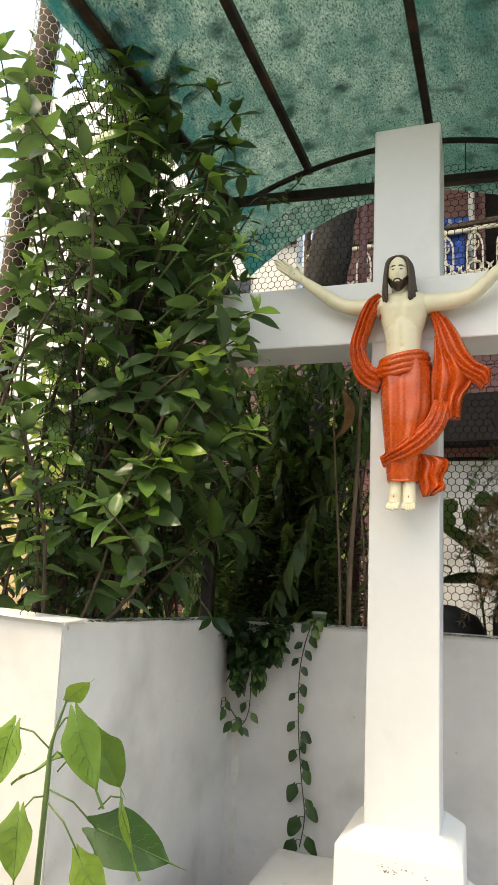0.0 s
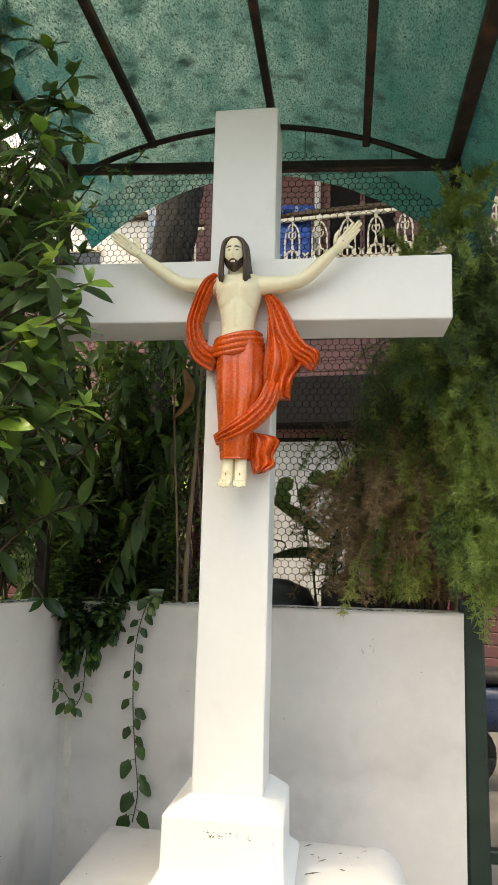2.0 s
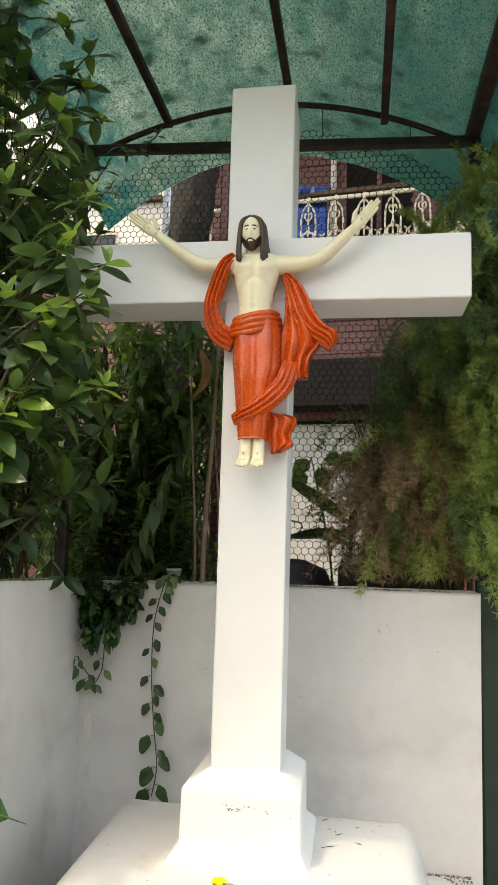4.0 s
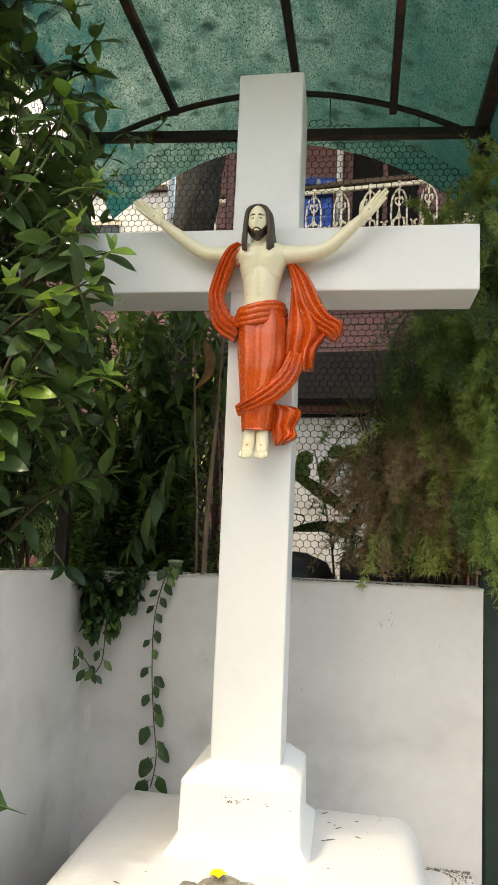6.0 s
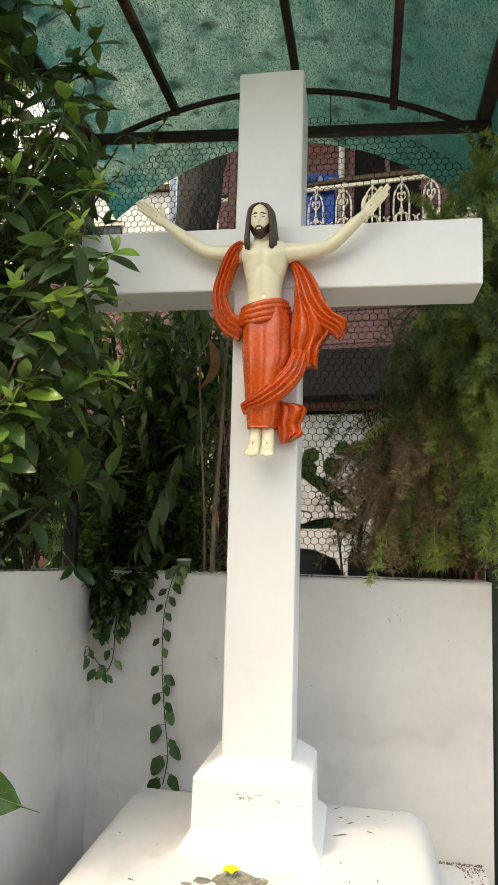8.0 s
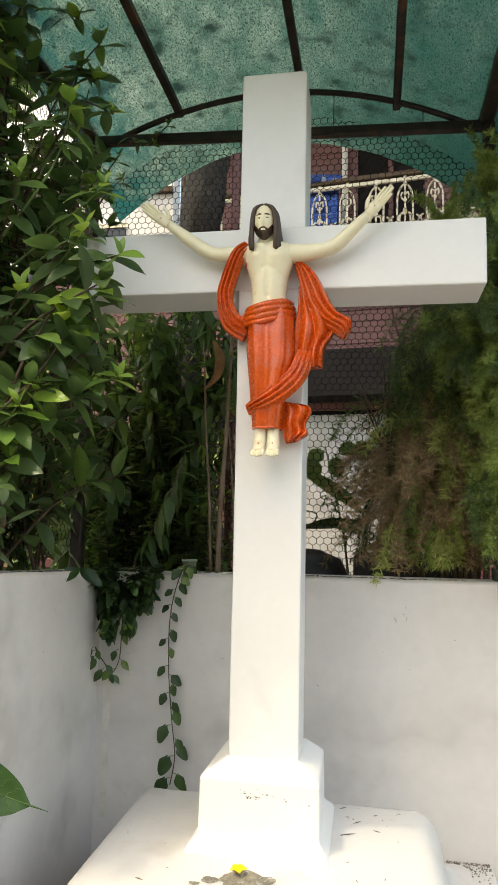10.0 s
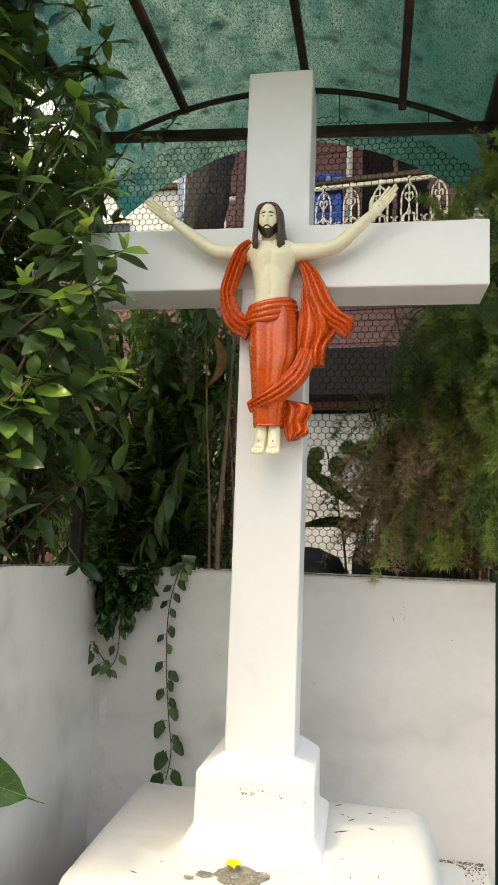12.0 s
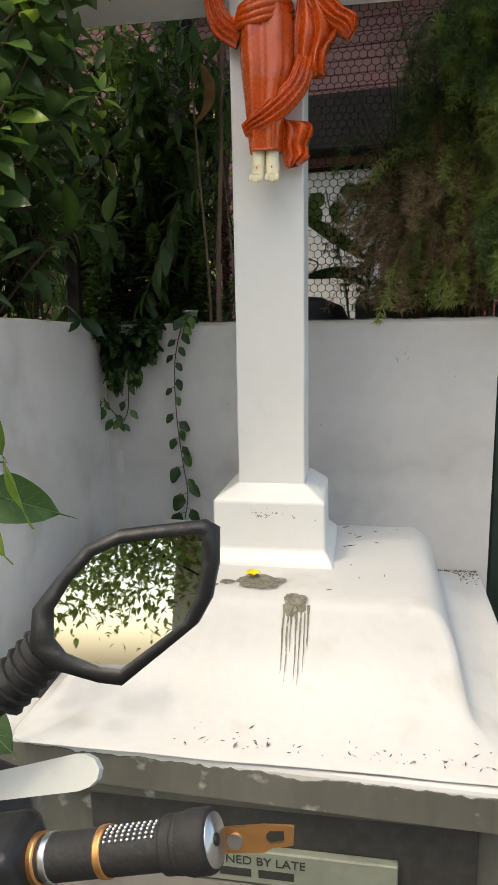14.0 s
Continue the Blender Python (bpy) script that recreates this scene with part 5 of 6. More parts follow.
sp = thing("overhanging_sprig", (-0.79, 0.315, 1.475), "two broad leaves hanging over the wall top", "sprig")
for way in ((-0.55, -0.75, -0.42), (0.85, -0.1, -0.50)):
    ob = new("leaf", leaf_mesh("leaf", LEAF_VINE, OVAL[0]))
    ob.parent = sp
    ob.matrix_basis = leaf_pose((0, 0, 0.0), way, 0, 0.72, Vector((0.3, -0.8, 0.5)))
tube("stem", [(-0.1, 0.12, 0.05), (-0.05, 0.06, 0.03), (0, 0, 0)], 0.004, GREEN_STEM, sp, 6)

wp = thing("small_pot", (-0.443, 0.69, 1.446), "small pale green plastic pot standing on the wall top", "pot")
v, f = [], []
for r, z in ((0.0, 0.0), (0.024, 0.0), (0.030, 0.042), (0.033, 0.042), (0.033, 0.052), (0.028, 0.052), (0.026, 0.03), (0.0, 0.03)):
    v += [(r * math.cos(2 * math.pi * q / 20), r * math.sin(2 * math.pi * q / 20), z) for q in range(20)]
for i in range(7):
    for q in range(20):
        a, b = i * 20 + q, i * 20 + (q + 1) % 20
        f.append((a, b, b + 20, a + 20))
link_mesh("pot", v, f, surface("pale_green_plastic", (0.30, 0.36, 0.27), 0.5, 0.15, 20, 80, 0.1), wp, True)

# feathery bush behind the wall and round the post
rng = random.Random(33)


def spray(rng, heap, start, way, length, droop, dense=1.0):
    """A feathery twig: a bent axis, side twigs and fine needles."""
    p, d = Vector(start), Vector(way).normalized()
    n = 11
    axis = [p.copy()]
    for i in range(n):
        if p.z < 1.40 or (p.z < 1.53 and p.y > 0.60):
            break
        d = (d + Vector((rng.uniform(-0.14, 0.14), rng.uniform(-0.14, 0.14), -droop / n * 2))).normalized()
        p = p + d * length / n
        axis.append(p.copy())
    if len(axis) < 4:
        return
    v, f = tube_data(axis, lerp_list([0.0034, 0.0024, 0.0010], len(axis)), 3, cap=False)
    heap.add(v, f)
    for i in range(2, len(axis)):
        d = (axis[i] - axis[i - 1]).normalized()
        a0 = rng.uniform(0, 6.28)
        for k in range(3):
            a = a0 + k * 2.09
            s = d.cross(Vector((0.2, 0.9, 0.3))).normalized()
            u = s.cross(d)
            w = (s * math.cos(a) + u * math.sin(a)) * 0.75 + d * 0.75
            w.normalize()
            l = length * 0.17 * rng.uniform(0.6, 1.2) * (1.15 - 0.7 * i / n)
            q = w.cross(Vector((rng.uniform(-1, 1), rng.uniform(-1, 1), rng.uniform(-1, 1)))).normalized()
            for m_ in range(int(7 * dense)):
                t = (m_ + 0.6) / (7 * dense)
                b = axis[i] + w * l * t
                for sg in (-1, 1):
                    e = b + (q * sg + w * 0.9 + Vector((rng.uniform(-.3, .3), rng.uniform(-.3, .3), rng.uniform(-.3, .3)))).normalized() * 0.024 * rng.uniform(0.7, 1.3)
                    x = (e - b).cross(Vector((rng.uniform(-1, 1), 1, rng.uniform(-1, 1)))).normalized() * 0.0014
                    heap.add([b - x, b + x, e], [(0, 1, 2)])
            heap.add([axis[i], axis[i] + q * 0.0010, axis[i] + w * l], [(0, 1, 2)])


fronds = {"dark": Heap(), "green": Heap(), "pale": Heap(), "dead": Heap()}


def clump(at, way, sprays, length, tone, droop=0.9, dense=1.0):
    """Several twigs of one tone hanging from one point."""
    for q in range(sprays):
        w = Vector(way) + Vector((rng.uniform(-0.45, 0.45), rng.uniform(-0.35, 0.35), rng.uniform(-0.35, 0.35)))
        p = Vector(at) + Vector((rng.gauss(0, 0.03), rng.gauss(0, 0.02), rng.gauss(0, 0.04)))
        spray(rng, fronds[tone], p, w, length * rng.uniform(0.75, 1.2), droop, dense)


# Clumps deep in the bush all take the darker tone that stands for shade.
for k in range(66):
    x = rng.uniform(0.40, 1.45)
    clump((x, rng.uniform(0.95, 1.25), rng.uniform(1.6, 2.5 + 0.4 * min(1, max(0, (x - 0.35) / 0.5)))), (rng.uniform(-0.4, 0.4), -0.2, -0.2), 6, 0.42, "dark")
for k in range(74):
    x = rng.uniform(0.43, 1.3)
    z = rng.uniform(1.75, 2.42 + 0.45 * min(1, max(0, (x - 0.40) / 0.45)))
    n_ = noise.noise((x * 3.1, z * 2.6, 4.0))
    tone = "pale" if n_ > 0.12 else ("green" if n_ > -0.22 else "dark")
    if z < 2.28 and x < 0.98 and rng.random() < 0.68:
        tone = "dead"
    clump((x, rng.uniform(0.76, 0.98), z), (rng.uniform(-0.45, 0.45), rng.uniform(-0.5, 0.0), rng.uniform(-0.5, 0.3)), 6, 0.34, tone, 1.0)
for k in range(30):
    clump((rng.uniform(0.78, 1.3), rng.uniform(0.52, 0.66), 1.75 + 1.3 * rng.random() ** 1.2), (rng.uniform(-0.5, 0.5), rng.uniform(-0.6, 0.2), rng.uniform(-0.7, 0.5)), 5, 0.30, rng.choice(("green", "green", "dark", "pale")))
for x, z, tone in ((0.47, 1.86, "dead"), (0.55, 1.95, "dead"), (0.62, 2.05, "dead"), (0.68, 1.92, "dead"), (0.74, 1.98, "pale"), (0.80, 1.88, "pale"), (0.66, 1.78, "pale"), (0.58, 1.76, "green"), (0.86, 2.1, "pale"), (0.70, 2.2, "pale"), (0.78, 2.3, "pale")):
    clump((x, 0.74, z), (rng.uniform(-0.15, 0.15), -0.3, -0.8), 4, 0.26, tone, 0.7, 1.2)
for k in range(26):
    clump((rng.uniform(0.78, 0.95), rng.uniform(0.54, 0.70), rng.uniform(2.3, 3.1)), (rng.uniform(-0.6, 0.6), rng.uniform(-0.6, 0.2), rng.uniform(-0.4, 0.9)), 4, 0.24, rng.choice(("green", "dark")), 0.7)
for x, y, z in ((0.62, 0.72, 2.92), (0.66, 0.74, 2.86), (0.68, 0.72, 2.98), (0.84, 0.66, 3.10), (0.88, 0.66, 3.22)):
    clump((x, y, z), (rng.uniform(-0.3, 0.3), -0.2, 0.5), 4, 0.22, "green", 0.5)
for x, z in ((0.44, 1.72), (0.62, 1.70), (0.97, 1.75), (1.03, 1.85), (0.93, 1.7), (0.40, 1.62), (0.66, 1.66)):
    spray(rng, fronds["pale"], (x, 0.68, z), (rng.uniform(-0.2, 0.2), -0.45, -0.8), 0.30, 0.7)
for k in range(110):
    spray(rng, fronds["dead"], (rng.uniform(0.38, 0.85), rng.uniform(0.75, 0.95), rng.uniform(1.5, 2.0)), (rng.uniform(-0.7, 0.7), rng.uniform(-0.5, 0.2), rng.uniform(-0.9, 0.3)), rng.uniform(0.2, 0.4), 0.6, 0.3)
fern = thing("feathery_bush", (0.8, 0.9, GZ), "feathery asparagus-like bush with fine green and dried brown fronds", "bush")
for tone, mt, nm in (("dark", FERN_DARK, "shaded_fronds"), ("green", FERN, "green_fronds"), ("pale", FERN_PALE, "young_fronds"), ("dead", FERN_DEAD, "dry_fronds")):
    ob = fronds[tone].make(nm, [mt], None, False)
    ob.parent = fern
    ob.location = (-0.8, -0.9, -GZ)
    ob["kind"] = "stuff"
for k in range(22):
    x = rng.uniform(-0.38, 0.08)
    pts = smooth_path([(x * 0.3, 0, 0), (x * 0.6, 0, 1.3), (x, rng.uniform(-0.1, 0.1), 1.9), (x + rng.uniform(-0.2, 0.2), rng.uniform(-0.15, 0.1), rng.uniform(2.2, 2.8))], 5)
    tube("stem", pts, lerp_list([0.010, 0.007, 0.003], len(pts)), STEM, fern, 6)

# big plain leaves beside the bush
bl = thing("banana_plant", (0.2, 1.35, GZ), "young plant with broad drooping green leaves behind the netting", "plant")
bm_leaf = leaf_mesh("leaf", LEAF_VINE, blade(0.42, 0.085, 0.25, 0.15, rows=10))
for at, way, s in (((0.10, 0, 1.72), (-0.8, -0.1, 0.62), 1.0), ((0.12, 0, 1.66), (-1.0, -0.1, 0.02), 0.85), ((0.12, 0, 1.60), (-0.7, 0.1, 0.25), 0.6)):
    ob = new("leaf", bm_leaf)
    ob.parent = bl
    ob.matrix_basis = leaf_pose(at, way, 0.9, s)
tube("stem", [(0.05, 0, 0), (0.08, 0, 1.0), (0.12, 0, 1.75)], [0.025, 0.02, 0.01], GREEN_STEM, bl, 8)
rm = leaf_mesh("leaf", LEAF_DARK, blade(0.11, 0.085, 0.1, 0.1, 0, 0.6))
for at, way in (((-0.12, 0, 2.04), (-0.6, -0.3, -0.7)), ((-0.05, 0, 2.0), (0.2, -0.3, -1)), ((-0.02, 0, 2.06), (0.9, -0.2, -0.3)), ((0.06, 0, 2.07), (0.8, -0.2, -0.5)), ((-0.16, 0, 1.98), (0.1, -0.3, -1))):
    ob = new("leaf", rm)
    ob.parent = bl
    ob.matrix_basis = leaf_pose(at, way, 0, 1.0, Vector((0, -1, 0.3)))
tube("stem", [(0.08, 0, 0.9), (0.0, 0, 1.6), (-0.1, 0, 2.06)], [0.008, 0.006, 0.003], GREEN_STEM, bl, 6)

# heart-leaf sapling in front of the side wall
po = Vector((-0.72, -0.92, GZ))
pe = thing("heart_leaf_sapling", po, "young sapling with long-tipped heart-shaped green leaves", "sapling")
stem = smooth_path([(-0.70, -0.92, GZ), (-0.69, -0.90, 0.6), (-0.687, -0.880, 1.166), (-0.686, -0.880, 1.258), (-0.675, -0.880, 1.310), (-0.651, -0.880, 1.382)], 6)
tube("stem", [q - po for q in stem], lerp_list([0.012, 0.007, 0.0045, 0.0025], len(stem)), GREEN_STEM, pe, 8)
PEEPAL = [blade(0.25, 0.150, 0.10, 0.10, 1.0, 1.0, 10, 16), blade(0.24, 0.135, 0.26, 0.15, 1.0, 1.0, 10, 16)]
pms = [leaf_mesh("leaf", LEAF_PEEPAL, q) for q in PEEPAL]
pale_pms = [leaf_mesh("leaf", LEAF_YOUNG, q) for q in PEEPAL]
VEIN = surface("pale_vein", (0.12, 0.22, 0.06), 0.5, 0.1, 30, 90, 0.0)
vein_me = []
for q in PEEPAL:
    ht = {}
    rows_ = [q[0][i * 11:(i + 1) * 11] for i in range(17)]
    hp = Heap()
    for sgn in (1, -1):
        mid = [Vector(r[5]) + Vector((0, 0, 0.0012 * sgn)) for r in rows_]
        v, f = tube_data(mid, lerp_list([0.0018, 0.0014, 0.0007], 17), 4)
        hp.add(v, f)
        for i in range(1, 10, 2):
            for cols_ in ((5, 4, 3, 2, 1), (5, 6, 7, 8, 9)):
                pts_ = [Vector(rows_[min(16, i + (abs(c - 5) // 2))][c]) + Vector((0, 0, 0.0009 * sgn)) for c in cols_]
                v, f = tube_data(pts_, lerp_list([0.0009, 0.0004], 5), 3)
                hp.add(v, f)
    vo = hp.make("vein", [VEIN], None, True)
    vein_me.append(vo.data)
    bpy.data.objects.remove(vo)
for k, (p0, p1, way, s, roll, pale) in enumerate((
        ((-0.679, -0.880, 1.302), (-0.611, -0.900, 1.354), (0.086, -0.030, -0.176), 0.81, 0.35, 1),
        ((-0.662, -0.880, 1.222), (-0.573, -0.860, 1.304), (0.072, 0.020, -0.136), 0.63, -0.35, 0),
        ((-0.655, -0.880, 1.378), (-0.648, -0.880, 1.384), (0.063, 0.000, 0.046), 0.32, 0.7, 1),
        ((-0.684, -0.880, 1.266), (-0.774, -0.900, 1.311), (-0.039, -0.030, -0.164), 0.70, 0.0, 1),
        ((-0.686, -0.880, 1.244), (-0.673, -0.840, 1.243), (-0.161, 0.020, -0.071), 0.73, 1.15, 0),
        ((-0.687, -0.880, 1.166), (-0.718, -0.930, 1.140), (0.015, -0.040, -0.161), 0.68, 0.0, 0),
        ((-0.548, -0.880, 1.159), (-0.502, -0.860, 1.184), (0.048, -0.020, -0.156), 0.67, 0.95, 1),
        ((-0.679, -0.880, 1.181), (-0.575, -0.835, 1.100), (0.297, 0.040, -0.080), 0.92, -0.25, 0),
        ((-0.681, -0.880, 1.153), (-0.577, -0.900, 1.066), (0.095, -0.020, -0.110), 0.60, 0.2, 0),
        ((-0.70, -0.87, 0.72), (-0.74, -0.94, 0.85), (-0.4, -0.3, -0.6), 0.9, 0.0, 0), ((-0.70, -0.90, 0.45), (-0.62, -0.94, 0.60), (0.7, -0.2, -0.45), 0.8, -0.4, 0))):
    p0, p1 = Vector(p0) - po, Vector(p1) - po
    tube("stalk", [p0, (p0 + p1) / 2 + Vector((0, 0, 0.015)), p1], 0.0022, GREEN_STEM, pe, 5)
    ob = new("leaf", (pale_pms if pale else pms)[k % 2])
    ob.parent = pe
    vn = new("vein", vein_me[k % 2])
    vn.parent = ob
    ob.matrix_basis = leaf_pose(p1, way, roll, s, Vector((0, -1, 0.35)))

# ---------------------------------------------------------------- the yard and houses behind
HM = pose(0.37, 5.2, GZ, 0, 0, -8)
house = thing("timber_house", HM.translation, "maroon plank-clad house with a cream cast-iron balcony railing", "house")
house.matrix_basis = HM


def hbox(name, x0, x1, y0, y1, z0, z1, material, parent=None, bevel=0.0, label=""):
    return part(name, box(x0, x1, y0, y1, z0, z1, bevel, 1), material, parent or house, label)


hbox("wall_core", -2.2, 4.5, 0.03, 0.2, 0, 8.2, SHADE_BLACK)
hbox("wing_core", -5.0, -2.2, 0.03, 0.2, 0, 4.6, SHADE_BLACK)
# Unseen overhang, added to keep direct sun off the facade.
hbox("roof", -2.6, 4.9, -1.9, 0.4, 6.45, 6.62, TERRACOTTA, label="unseen red eaves added to shade the facade")
pl_meshes = {}
for k in range(66):
    z = 0.02 + k * 0.122
    spans = [(-2.2, 4.5)]
    if 4.5 < z < 6.2:
        spans = [(-2.2, -0.24), (0.50, 4.5)]
    if z < 4.5:
        spans = [(-5.0, -2.2)] + spans
    if z < 2.75:
        spans = [(-5.0, -2.2), (-2.2, -0.80), (0.55, 4.5)]
    for x0, x1 in spans:
        ln = round(x1 - x0, 3)
        if ln not in pl_meshes:
            b = box(-ln / 2, ln / 2, -0.012, 0.012, -0.058, 0.058, 0.006, 1)
            me = bpy.data.meshes.new("plank")
            b.to_mesh(me)
            b.free()
            me.materials.append(PLANK)
            pl_meshes[ln] = me
        ob = new("plank", pl_meshes[ln])
        ob.parent = house
        ob.matrix_basis = pose((x0 + x1) / 2, 0.012 + 0.004 * math.sin(k * 2.1), z + 0.06, 6, 0, 0)
hbox("lower_wall", -0.80, 0.55, -0.02, 0.03, 0, 2.78, surface("dusty_plaster", (0.42, 0.405, 0.385), 0.8, 0.12, 1.5, 25, 0.2, stain=(0.25, 0.23, 0.20), stain_at=(0.55, 0.75)), label="white plastered lower wall")
# Shade below the balcony and inside the window, drawn as near-black solids.
hbox("porch_beam", -0.9, 3.0, -0.45, 0.0, 2.92, 3.40, SHADE_BLACK, label="near-black block for the shaded recess under the balcony")
hbox("balcony_floor", -2.0, 4.2, -0.62, 0.0, 4.42, 4.56, SHADE_BLACK, bevel=0.01)
win = hbox("window", -0.22, 0.55, 0.0, 0.02, 4.58, 6.30, SHADE_BLACK, label="window opening as a near-black panel, shade in its colour")
for x in (-0.22, 0.165, 0.55):
    hbox("window_frame", x - 0.025, x + 0.025, -0.03, 0.01, 4.57, 6.32, PLANK, win)
tube("drain_pipe", [(-0.33, -0.08, 4.56), (-0.33, -0.08, 8.0)], 0.035, HOUSE_WHITE, house, 10, label="white plastic pipe")
tube("drain_pipe", [(-2.25, -0.10, 0.0), (-2.25, -0.10, 8.0)], 0.04, STEM, house, 10)

railing = thing("balcony_railing", (0, 0, 0), "", "")
for key in ("label", "category"):
    if key in railing:
        del railing[key]
railing.parent = house
R0 = Vector((0, -0.58, 4.56))


def curl(heap, pts, r=0.011):
    v, f = tube_data(smooth_path(pts, 4), r, 5)
    heap.add(v, f)


pan = Heap()
for s in (-1, 1):
    curl(pan, [(s * 0.075, 0, 0.02), (s * 0.078, 0, 0.20), (s * 0.070, 0, 0.33), (s * 0.038, 0, 0.41), (0, 0, 0.44)])
    curl(pan, [(s * 0.01, 0, 0.03), (s * 0.055, 0, 0.05), (s * 0.050, 0, 0.12), (s * 0.015, 0, 0.14), (0, 0, 0.20)], 0.014)
    curl(pan, [(0, 0, 0.26), (s * 0.035, 0, 0.30), (s * 0.030, 0, 0.35), (s * 0.004, 0, 0.33)], 0.009)
    curl(pan, [(s * 0.078, 0, 0.06), (s * 0.12, 0, 0.03), (s * 0.135, 0, 0.09), (s * 0.11, 0, 0.11)], 0.010)
curl(pan, [(0, 0, 0.0), (0, 0, 0.22), (0, 0, 0.40), (0, 0, 0.52)], 0.010)
curl(pan, [(0, 0, 0.44), (0, 0, 0.49), (0, 0, 0.53)], 0.018)
me = None
for k in range(21):
    if me is None:
        ob = pan.make("baluster", [CAST], None, True)
        me = ob.data
    else:
        ob = new("baluster", me)
    ob.parent = railing
    ob.location = R0 + Vector((-1.95 + 0.29 * k, 0, 0.02))
part("top_rail", box(-2.05, 4.2, R0.y - 0.035, R0.y + 0.035, 5.10, 5.15, 0.012, 2), STEM, railing, "brown wooden top rail")
part("upper_rail", box(-2.05, 4.2, R0.y - 0.02, R0.y + 0.02, 5.045, 5.085, 0.006, 1), CAST, railing)
part("bottom_rail", box(-2.05, 4.2, R0.y - 0.02, R0.y + 0.02, 4.562, 4.60, 0.006, 1), CAST, railing)

# blue cloth drying over the rail
cl = thing("blue_cloth", HM @ Vector((-0.52, -0.60, 4.56)), "blue striped cloth hung over the balcony rail", "cloth")
v, f = [], []
for i in range(25):
    x = -0.21 + 0.42 * i / 24
    for j, (yy, zz) in enumerate(((0.22, 0.25), (0.20, 0.46), (0.13, 0.60), (0.08, 0.52), (0.075, 0.36), (0.07, 0.18), (0.07, 0.02))):
        v.append((x, yy + 0.015 * math.sin(x * 40 + j), zz + 0.01 * math.sin(x * 23)))
for i in range(24):
    for j in range(6):
        f.append((i * 7 + j, i * 7 + j + 1, i * 7 + j + 8, i * 7 + j + 7))
ob = link_mesh("cloth", v, f, BLUE_CLOTH, cl, True)
so = ob.modifiers.new("thickness", "SOLIDIFY")
so.thickness = 0.012
tube("rolled_edge", [(-0.24, 0.0, 0.60), (0, -0.005, 0.615), (0.25, 0.0, 0.60)], 0.045, BLUE_CLOTH, cl, 10)

# pale building further left
wh = thing("white_building", (-4.2, 6.4, GZ), "plain white plastered building beyond the canopy", "house")
wo = Vector((4.2, -6.4, 0))
part("wall", box(-3.0, 1.9, 0, 0.3, 0, 9.0), HOUSE_WHITE, wh)
part("string_course", box(-3.0, 1.9, -0.08, 0.0, 5.95, 6.03, 0.01, 1), STEM, wh, "thin brown ledge")
for x in (-0.9, 0.1, 1.0):
    w = part("window", box(x - 0.25, x + 0.25, -0.03, -0.002, 4.4, 5.5), GLASS, wh)
    part("window_frame", box(x - 0.29, x + 0.29, -0.05, -0.031, 5.5, 5.56), CAST, w)
    part("sill", box(x - 0.31, x + 0.31, -0.09, -0.002, 4.34, 4.4), HOUSE_WHITE, w)

# tan garden wall and green hedge behind on the left
gw = part("garden_wall", box(-7.5, -2.55, 3.4, 3.55, GZ, 2.6, 0.01, 1), TAN)
tagged(gw, "tan plastered garden wall behind the shrubs", "wall", kind="structure")

# rough dark trunk stump above the crossbeam
tk = thing("tree_trunk", (-0.66, 1.6, GZ), "thick rough dark tree trunk lopped off at the top", "tree trunk")
v, f = [], []
lv = [(0, 0.075, 0.0), (1.0, 0.07, -0.02), (2.2, 0.07, -0.06), (2.75, 0.09, -0.07), (3.05, 0.115, -0.05), (3.3, 0.122, -0.03), (3.55, 0.122, 0.0), (3.90, 0.118, 0.04), (4.03, 0.10, 0.06), (4.06, 0.03, 0.06)]
zz = np.linspace(0, 4.06, 60)
for z in zz:
    r0 = float(np.interp(z, [q[0] for q in lv], [q[1] for q in lv]))
    cx = float(np.interp(z, [q[0] for q in lv], [q[2] for q in lv]))
    for k in range(28):
        a = 2 * math.pi * k / 28
        r = r0 * (1 + 0.14 * noise.noise((math.cos(a) * 2, math.sin(a) * 2, z * 3)) + 0.13 * noise.noise((math.cos(a) * 6, math.sin(a) * 6, z * 14)))
        v.append((cx + r * math.cos(a), r * math.sin(a), z))
for j in range(59):
    for k in range(28):
        a, b = j * 28 + k, j * 28 + (k + 1) % 28
        f.append((a, b, b + 28, a + 28))
f.append(tuple(range(59 * 28, 60 * 28)))
link_mesh("trunk", v, f, BARK, tk, True)
rng = random.Random(17)
fib = Heap()
for k in range(900):
    z = rng.uniform(2.95, 4.03)
    a = rng.uniform(3.3, 6.1)
    r0 = float(np.interp(z, [q[0] for q in lv], [q[1] for q in lv]))
    cx = float(np.interp(z, [q[0] for q in lv], [q[2] for q in lv]))
    p = Vector((cx + r0 * math.cos(a), r0 * math.sin(a), z))
    e = p + Vector((math.cos(a) * 0.02 + rng.uniform(-0.03, 0.03), math.sin(a) * 0.02, -rng.uniform(0.02, 0.07)))
    x = Vector((0.003, 0, 0))
    fib.add([p - x, p + x, e], [(0, 1, 2)])
ob = fib.make("fibre", [BARK], tk, False)
ob["kind"] = "stuff"
pst = thing("maroon_post", (-0.47, 1.65, GZ), "dark maroon steel post behind the netting", "post")
bar("shaft", (0, 0, 0), (0.0, 0, 4.3), 0.045, surface("maroon_paint", (0.10, 0.03, 0.03), 0.5), pst, Vector((0, 0, 0)))

# leafy trees far behind, seen in gaps, and behind the camera for the mirror


